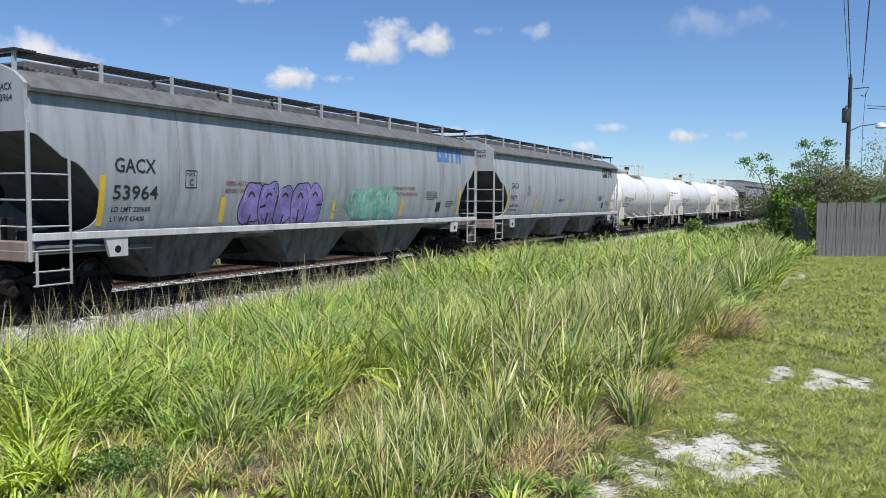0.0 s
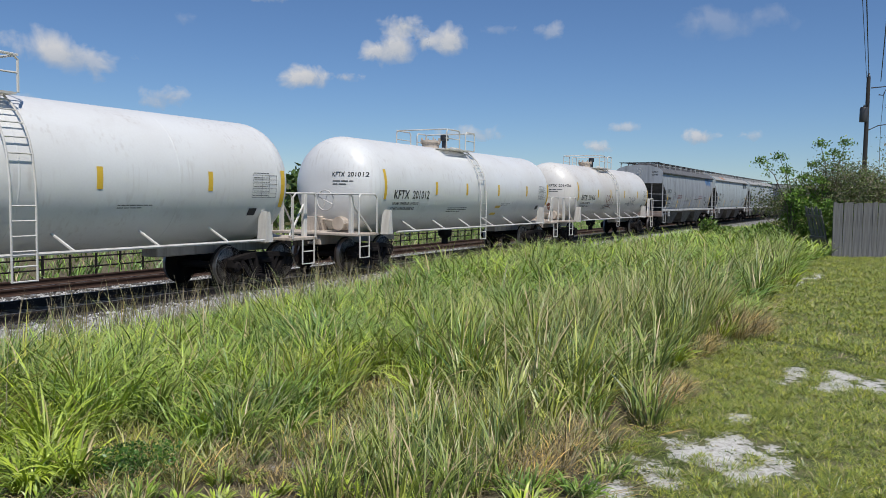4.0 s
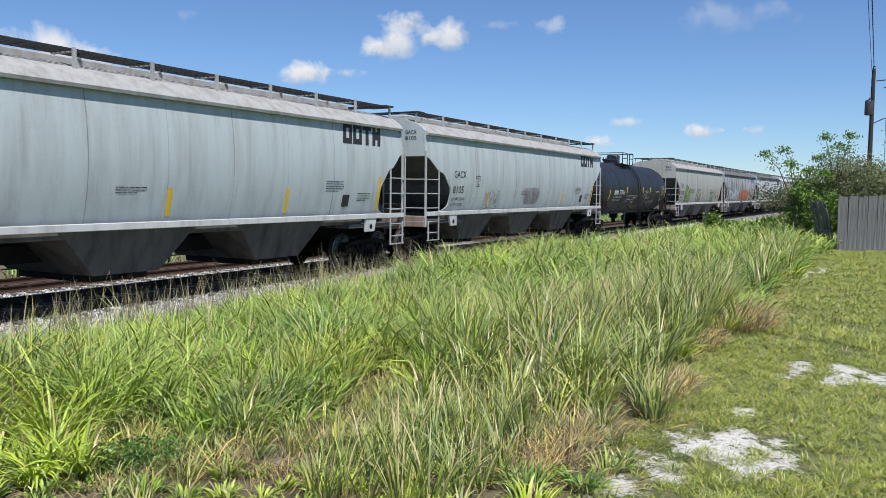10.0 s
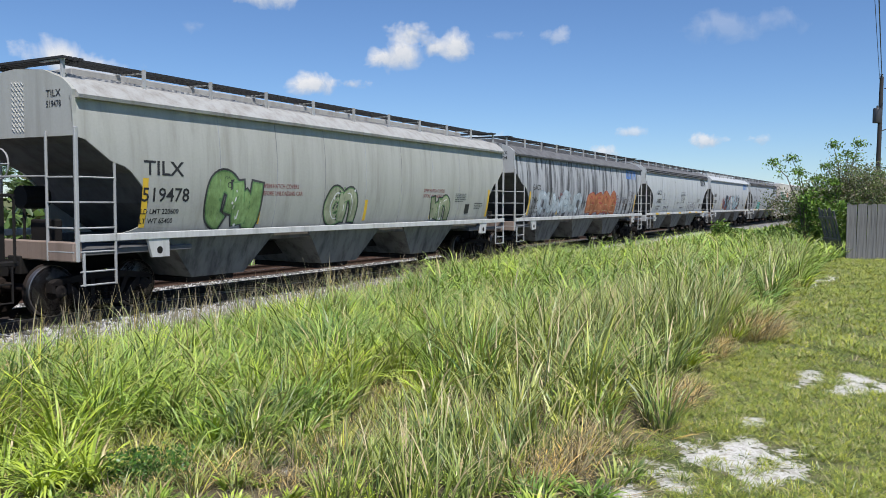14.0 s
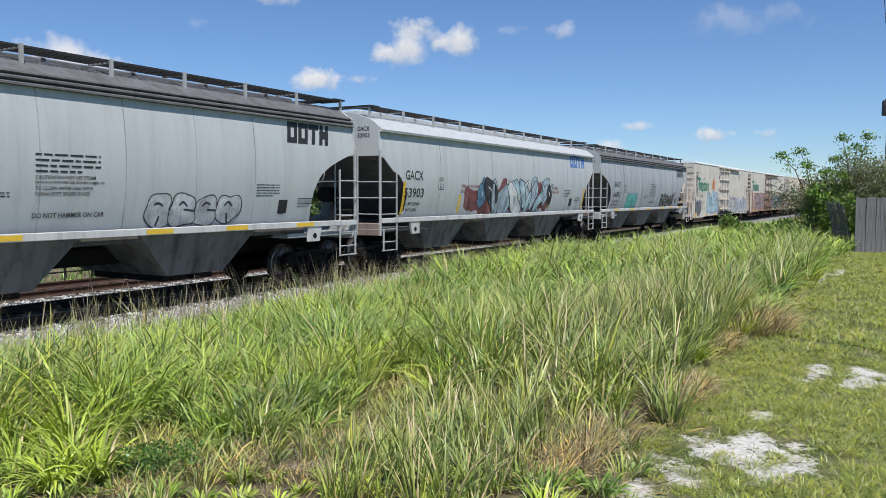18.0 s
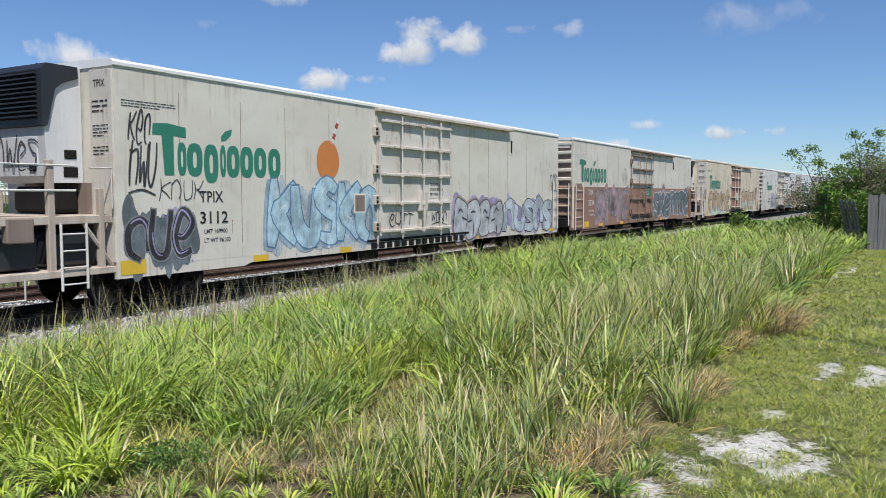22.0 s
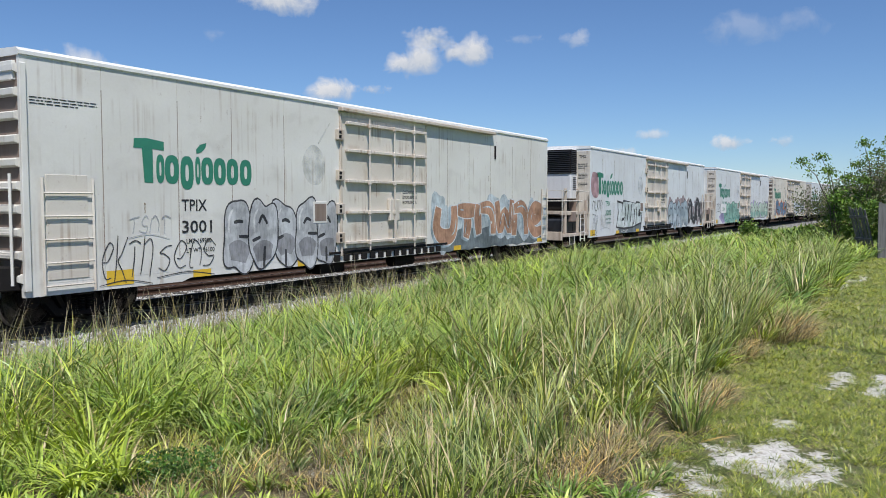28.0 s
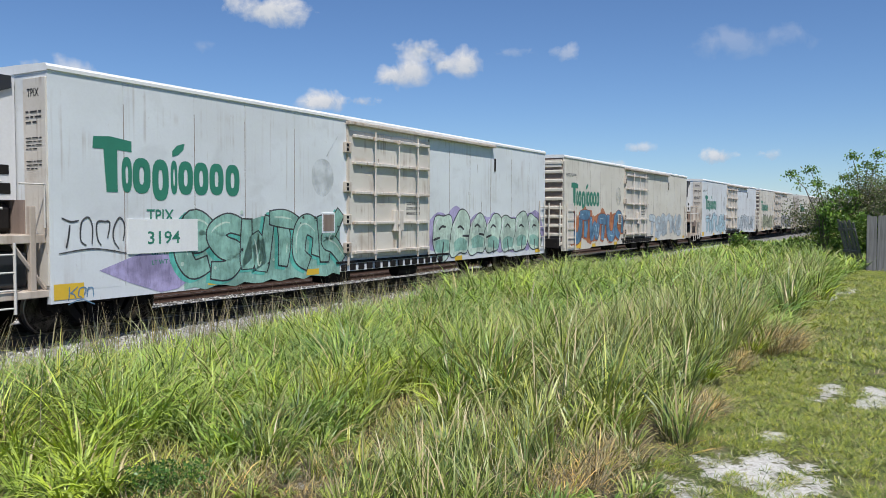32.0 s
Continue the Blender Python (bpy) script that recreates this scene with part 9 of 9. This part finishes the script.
# ---- the train, from head to tail; numbers give the front of each body along the line ----
GREY_L = "grey steel covered hopper car with grimy roof, three discharge bays"
hopper(-192.3, GREY_DARK, ROOF_GRIME, ("GACX", "53949"), 1, red=True, label=GREY_L)
c = hopper(-172.45, GREY_DARK, ROOF_GRIME, ("GACX", "53964"), 2, 0.27, LOGO_BLUE, red=True, label="dusty grey covered hopper car with purple and teal graffiti")
bubble(c, hop_surf, -3.45, -0.5, 1.44, 2.45, "violet", "black", 5, 11, "lilac", label="purple bubble-letter graffiti outlined in black")
bubble(c, hop_surf, 0.75, 3.2, 1.5, 2.40, "sea", "teal", 4, 12, "mint", label="teal bubble-letter graffiti")
tag(c, hop_surf, -0.5, 0.65, 1.75, 2.1, "sea", 13, 2)
hopper(-153.62, GREY_NEW, ROOF_GRIME, ("GACX", "7477"), 3, 0.22, INK_BLACK, label="grey covered hopper car with dented sides")
tank(-135.57, TANK_WHITE, STEEL_WHITE, INK_BLACK, ("KFTX", "201719"), 4, "white tank car with side ladder and top platform", "white tank cars of the train")
tank(-118.33, TANK_WHITE, STEEL_WHITE, INK_BLACK, ("KFTX", "201012"), 6, "white tank car with a yellow warning panel", "white tank cars of the train")
c, tsurf = tank(-101.51, TANK_CREAM, STEEL_WHITE, INK_BLACK, ("KFTX", "201436"), 5, "stained cream-white tank car with scrawled tags", "white tank cars of the train")
tag(c, tsurf, -1.9, -0.5, 1.72, 2.25, "brown", 21, 2, 0.05)
tag(c, tsurf, 2.4, 3.9, 1.75, 2.2, "grey", 22, 2, 0.05)
c = hopper(-84.58, GREY_DARK, ROOF_GRIME, ("GACX", "53949"), 7, 0.26, LOGO_BLUE, red=True, smeared=True, label="streaked dark grey covered hopper car")
c = hopper(-66.18, GREY_PALE, ROOF_PALE, ("GACX", "7404"), 8, 0.24, INK_BLACK, label="pale grey covered hopper car with rust on the roof edge")
g = Geo()
flat(g, [(-5.95, 4.12), (-4.9, 4.12), (-4.05, 4.06), (-3.9, 3.94), (-4.3, 3.935), (-4.9, 3.96), (-5.4, 4.0)], roof_surf, 0.004)
part("primer_patch", g, SPRAY["rust"], c, "orange-brown rusted patch on the roof slope")
c = hopper(-47.67, GREY_PALE, ROOF_PALE, ("GACX", "8105"), 9, 0.24, INK_BLACK, 1.4, label="pale grey covered hopper car with rusty roof boards")
tag(c, hop_surf, -4.4, -3.2, 1.55, 2.1, "grey", 31, 3)
g = Geo()
flat(g, blob(-0.1, 1.95, 0.75, 0.34, random.Random(8), 26, 0.12, 5.0), hop_surf)
part("repaint_patch", g, SPRAY["grey"], c, "dark grey repainted patch")
c, tsurf = tank(-30.1, CAR_BLACK, STEEL_DARK, INK_WHITE, ("", "209016"), 10, "black tank car with white stencilling", "black tank cars of the train", True)
tag(c, tsurf, 1.4, 2.2, 1.75, 2.25, "white", 41, 2, 0.03)
tag(c, tsurf, 2.6, 4.2, 1.5, 1.7, "white", 42, 3, 0.025)
c = hopper(-14.15, GREY_WARM, ROOF_PALE, ("TILX", "519478"), 11, 0.27, None, 1.3, red=True, label="putty-grey covered hopper car with small green-outlined graffiti")
for k, (a, b) in enumerate(((-5.45, -4.1), (-1.6, -0.5), (3.6, 4.6))):
    graffiti(c, hop_surf, a, b, 1.40, 2.58 - 0.18 * k, "moss" if k == 0 else "olive", "green", 2, 50 + k, None, "white", fat=0.5, rim="black", label="small olive graffiti letters outlined in dark green")
c = hopper(4.05, GREY_SOOT, ROOF_GRIME, ("GACX", "7404"), 12, 0.22, LOGO_BLUE, red=True, label="soot-streaked covered hopper car with orange graffiti")
graffiti(c, hop_surf, -6.2, -1.2, 1.6, 2.5, "wash", "steel", 6, 61, None, "white", label="pale blue sprayed letters")
bubble(c, hop_surf, -0.4, 4.0, 1.48, 2.6, "rust", "red", 4, 62, "orange", band="tan", label="orange and red bubble graffiti")
scrawl(c, hop_surf, "HUSK SERK", 4.0, 1.82, 2.2, 0.42, "soot")
scrawl(c, hop_surf, "FSK", 6.2, 2.22, 0.9, 0.42, "soot")
c = hopper(22.3, GREY_CLEAN, ROOF_GRIME, ("GACX", "64887"), 13, 0.27, INK_BLACK, 1.7, True, label="light grey covered hopper car with a ribbed roof edge")
tag(c, hop_surf, -4.4, -3.2, 1.55, 1.85, "black", 71, 2)
bubble(c, hop_surf, 2.1, 4.5, 1.48, 2.08, "silver", "black", 4, 72, "white", label="outlined rounded graffiti letters")
c = hopper(40.6, GREY_CLEAN, GREY_CLEAN, ("GACX", "53903"), 14, 0.27, LOGO_BLUE, red=True, label="light grey covered hopper car with blue and white graffiti piece")
shards(c, hop_surf, -2.65, 3.7, 1.44, 2.62, 181, label="blue, white and black angular graffiti piece on a dark red cloud")
c = hopper(58.9, GREY_NEW, ROOF_GRIME, ("GACX", "64851"), 15, 0.27, INK_BLACK, 1.7, True, label="grey covered hopper car with a ribbed roof edge and teal graffiti")
bubble(c, hop_surf, -4.45, -2.55, 1.46, 2.22, "teal", "blue", 3, 91, "sea", label="teal bubble graffiti")
bubble(c, hop_surf, 2.2, 5.3, 1.46, 2.2, "black", "silver", 5, 92, "grey", label="black bubble graffiti with pale grey outlines")

B = BOX_L / 2
c = reefer(78.58, REEFER_CREAM, "modern", "3112", 101, label="cream-white insulated boxcar with an orange fruit sign and blue graffiti")
graffiti(c, box_surf, -B + 0.2, -B + 1.7, 0.72, 1.85, "black", "grey", 3, 103, None, "lilac", cloud="slate", fat=0.26, label="grey and black graffiti cloud")
graffiti(c, box_surf, -B + 3.9, -B + 7.85, 0.70, 2.45, "sky", "blue", 5, 102, "steel", "white", True, "wash", 0.42, label="tall pale blue angular graffiti letters")
tag(c, box_surf, -B + 0.25, -B + 0.85, 2.2, 3.0, "black", 104, 1, 0.06)
tag(c, box_surf, -B + 0.25, -B + 0.75, 3.0, 3.6, "black", 204, 1, 0.05)
tag(c, lambda q, z, off: (-B - 0.745 - off, -q, z), -0.75, 0.55, 2.5, 3.1, "black", 206, 2, 0.05)
tag(c, box_surf, -B + 0.9, -B + 2.0, 2.0, 2.35, "black", 205, 2, 0.03)
bubble(c, box_surf, -B + 12.0, -B + 15.3, 0.72, 1.9, "silver", "black", 4, 105, "white", "mauve", "lilac", label="silver bubble graffiti on a lilac cloud")
tag(c, lambda x, z, off: (x, -HALF_W - 0.036 - off, z), -B + 8.4, -B + 9.6, 1.25, 1.6, "black", 207, 2, 0.05)
tag(c, lambda x, z, off: (x, -HALF_W - 0.036 - off, z), -B + 10.6, -B + 11.5, 1.3, 1.6, "black", 208, 2, 0.05)
tag(c, box_surf, -B + 19.5, -B + 20.2, 2.2, 2.9, "black", 209, 1, 0.05)
graffiti(c, box_surf, -B + 15.5, -B + 19.7, 0.7, 1.95, "wash", "black", 5, 106, None, "white", False, "lilac", 0.40, label="pale blue graffiti letters")
g = Geo()
flat(g, blob(-B + 5.9, 2.9, 0.42, 0.48, random.Random(3), 30, 0.03, 2.0), box_surf, 0.008)
part("fruit_picture", g, ORANGE_FRUIT, c, "painted round orange with a straw")
g = Geo()
for k in range(5):
    a = -B + 6.0 + 0.055 * k
    flat(g, [(a, 3.30 + 0.13 * k), (a + 0.10, 3.27 + 0.13 * k), (a + 0.155, 3.40 + 0.13 * k), (a + 0.055, 3.43 + 0.13 * k)], box_surf, 0.008, k % 2)
part("straw_picture", g, [INK_WHITE, SPRAY["red"]], c)
c = reefer(100.5, REEFER_CREAM, "rib", "3334", 107, lower=REEFER_BROWN, label="cream and red-brown insulated boxcar with faded graffiti")
graffiti(c, box_surf, -B + 3.0, -B + 7.5, 0.75, 2.4, "mauve", "slate", 5, 108, None, "pink", False, "pink", 0.46, label="faded mauve graffiti letters")
graffiti(c, box_surf, -B + 12.0, -B + 19.6, 0.75, 2.3, "slate", "black", 7, 109, None, "white", False, "mauve", 0.36, "white", label="dark grey graffiti letters outlined in white")
c = reefer(125.42, REEFER_BEIGE, "modern", "", 111, label="yellowed insulated boxcar with tan graffiti", trim=REEFER_BROWN)
part("graffiti", flat_base(-B + 0.8, -B + 7.3, 0.66, 1.2), SPRAY["mint"], c, "pale green sprayed base band")
graffiti(c, box_surf, -B + 0.7, -B + 7.4, 0.75, 2.3, "tan", "black", 5, 112, None, "mint", fat=0.42, label="tan graffiti letters outlined in black")
part("graffiti", flat_base(-B + 12.1, -B + 17.6, 0.66, 1.25), SPRAY["mint"], c, "pale green sprayed base band")
bubble(c, box_surf, -B + 12.1, -B + 17.6, 0.78, 2.4, "tan", "black", 4, 113, "white", None, None, "mint", label="tan and pale green graffiti letters outlined in black")
rnd = random.Random(9)
for k in range(16):
    g = Geo()
    x, z, r = -B + 17.7 + rnd.uniform(0.0, 2.3), rnd.uniform(0.8, 2.2), rnd.uniform(0.10, 0.24)
    flat(g, blob(x, z, r, r, rnd, 20, 0.05, 2.0), box_surf, 0.004 + 0.0003 * k)
    flat(g, blob(x, z, r * 0.72, r * 0.72, rnd, 20, 0.05, 2.0), box_surf, 0.0075 + 0.0003 * k, 1)
    part("graffiti", g, [SPRAY["pink"], SPRAY["mauve"]], c, "dull pink sprayed disc")
tag(c, box_surf, -B + 17.9, -B + 19.1, 2.0, 2.7, "black", 213, 2, 0.07)
c = reefer(147.7, REEFER_WARM, "rib", "3001", 115, mark_x=3.1, label="white insulated boxcar with silver graffiti and black tags")
bubble(c, box_surf, -B + 4.2, -B + 7.75, 0.68, 2.15, "silver", "black", 5, 116, "white", band="grey", label="tall silver graffiti letters outlined in black")
tag(c, box_surf, -B + 1.3, -B + 2.4, 0.75, 1.45, "black", 117, 2, 0.03)
tag(c, box_surf, -B + 2.5, -B + 3.9, 0.8, 1.35, "black", 118, 2, 0.03)
tag(c, box_surf, -B + 1.9, -B + 2.8, 1.55, 1.85, "silver", 219, 2, 0.025)
part("graffiti", flat_base(-B + 12.2, -B + 19.9, 0.66, 1.30), SPRAY["slate"], c, "grey-blue sprayed base band")
graffiti(c, box_surf, -B + 12.3, -B + 19.9, 0.85, 2.2, "dull", "white", 6, 119, "steel", "sky", False, "wash", 0.46, label="rust-orange and grey-blue graffiti letters")
c = reefer(172.6, REEFER, "grille", "3282", 121, label="white insulated boxcar with pale green block graffiti")
blocks(c, box_surf, -B + 3.4, -B + 7.35, 0.72, 2.2)
tag(c, box_surf, -B + 0.25, -B + 1.5, 1.75, 2.2, "black", 123, 2, 0.035)
tag(c, box_surf, -B + 0.2, -B + 0.9, 0.75, 1.6, "black", 223, 1, 0.035)
tag(c, box_surf, -B + 1.2, -B + 2.6, 1.0, 1.6, "silver", 224, 3, 0.03)
g = Geo()
flat(g, blob(-B + 0.55, 2.85, 0.46, 0.55, random.Random(12), 30, 0.10, 3.0), box_surf, 0.006)
part("graffiti", g, SPRAY["pink"], c, "faded pink sprayed patch")
bubble(c, box_surf, -B + 12.2, -B + 16.3, 0.70, 2.2, "steel", "black", 5, 124, "wash", None, "mauve", "wash", label="blue-grey graffiti letters on a mauve cloud")
graffiti(c, box_surf, -B + 16.3, -B + 20.2, 0.72, 2.25, "black", "black", 4, 125, None, "silver", False, "mauve", 0.34, "white", label="black graffiti letters outlined in white")
c = reefer(196.5, REEFER, "modern", "3194", 127, label="white insulated boxcar with green graffiti piece")
g = Geo()
flat(g, [(-B + 0.9, 1.10), (-B + 1.75, 1.36), (-B + 2.5, 1.30), (-B + 3.3, 1.0), (-B + 2.6, 0.66), (-B + 2.2, 0.62), (-B + 1.5, 0.85)], box_surf, 0.005)
part("graffiti", g, SPRAY["lilac"], c, "violet sprayed arrow shape")
part("graffiti", flat_base(-B + 2.75, -B + 7.6, 0.62, 2.0), SPRAY["sea"], c, "green sprayed ground")
graffiti(c, box_surf, -B + 2.6, -B + 7.7, 0.68, 2.15, "sea", "black", 6, 128, "teal", "mint", fat=0.42, label="green graffiti piece outlined in black")
bubble(c, box_surf, -B + 12.0, -B + 19.9, 0.76, 2.1, "mint", "black", 7, 129, "white", None, "lilac", "sea", label="pale green graffiti letters on violet cloud")
tag(c, box_surf, -B + 0.15, -B + 1.45, 1.5, 2.0, "black", 131, 2)
tag(c, box_surf, -B + 0.3, -B + 0.8, 0.65, 0.85, "blue", 132, 1, 0.03)
part("repaint_patch", Geo().box(-B + 1.48, -B + 3.08, -HALF_W - 0.024, -HALF_W - 0.001, 1.36, 1.98), ROOF_WHITE, c, "white repainted number patch")
g = Geo()
letter(g, "3194", -B + 1.9, 1.52, 0.24, box_surf, 0.027, 0.74)
part("patch_number", g, LOGO_GREEN, c, "green stencilled number")
c = reefer(218.8, REEFER_CREAM, "rib", "", 133, label="white insulated boxcar with orange and blue graffiti")
graffiti(c, box_surf, -B + 0.8, -B + 7.6, 0.8, 2.2, "blue", "maroon", 6, 134, "rust", "sky", False, "rust", 0.36, label="blue graffiti letters on an orange cloud")
graffiti(c, box_surf, -B + 12.2, -B + 19, 0.8, 2.1, "wash", "grey", 6, 135, label="faint grey graffiti letters")
x = 218.8 + BOX_L
for k, (kind, pt) in enumerate((("modern", REEFER), ("rib", REEFER_CREAM), ("grille", REEFER_CREAM), ("rib", REEFER), ("modern", REEFER))):
    x += 1.75 if kind == "rib" else 4.35
    c = reefer(x, pt, kind, "", 140 + k, label="white insulated boxcar with graffiti along its lower side")
    graffiti(c, box_surf, -B + 1.0, -B + 7.4, 0.8, 2.1, ("sky", "olive", "wash", "teal", "tan")[k], "black", 6, 150 + k, fat=0.38, label="graffiti letters along the lower side")
    graffiti(c, box_surf, -B + 12.2, -B + 19, 0.8, 2.0, ("wash", "grey", "sea", "mauve", "silver")[k], "black", 6, 160 + k, fat=0.36, label="graffiti letters along the lower side")
    x += BOX_L


# ---- what moves: the cars along the line, their wheels, the drifting clouds ----
def motions():
    lengths = {"covered_hopper_car": 17.2, "tank_car": 14.5, "insulated_boxcar": BOX_L}
    centre = {}
    for car, S in CARS:
        half = lengths[car.name.split(".")[0]] / 2
        centre[car] = S + half
        rows = []
        for k in range(33):
            s = S + half - run(k)
            a, b = on_track(s - half * 0.85), on_track(s + half * 0.85)
            rows.append((float(k), pose((a[0] + b[0]) / 2, (a[1] + b[1]) / 2, RAIL_Z, 0, 0, math.degrees(math.atan2(b[1] - a[1], b[0] - a[0])))))
        walk(car, rows)
    for ob, car, x, side in SPINNERS:
        mid = centre[car] + x
        times = [k / 30 for k in range(0, 961) if -1.0 < mid - run(k / 30) < 24.0]
        if len(times) < 2:
            continue
        rows = [(t, pose(side * 0.89, 0, WHEEL_R, 0, -math.degrees((run(t) - run(times[0])) / WHEEL_R) % 360, 0)) for t in times]
        if times[0] > 0:
            rows.insert(0, (0.0, rows[0][1]))
        if times[-1] < 32:
            rows.append((32.0, rows[-1][1]))
        walk(ob, rows)
    for ob, b, e, d in CLOUDS:
        walk(ob, [(t, look(sky_point(b + 0.025 * (t - 13), e - 0.012 * (t - 13), d), EYE) @ pose(0, 0, 0, 0, 180, 0)) for t in (0.0, 16.0, 32.0)])


motions()
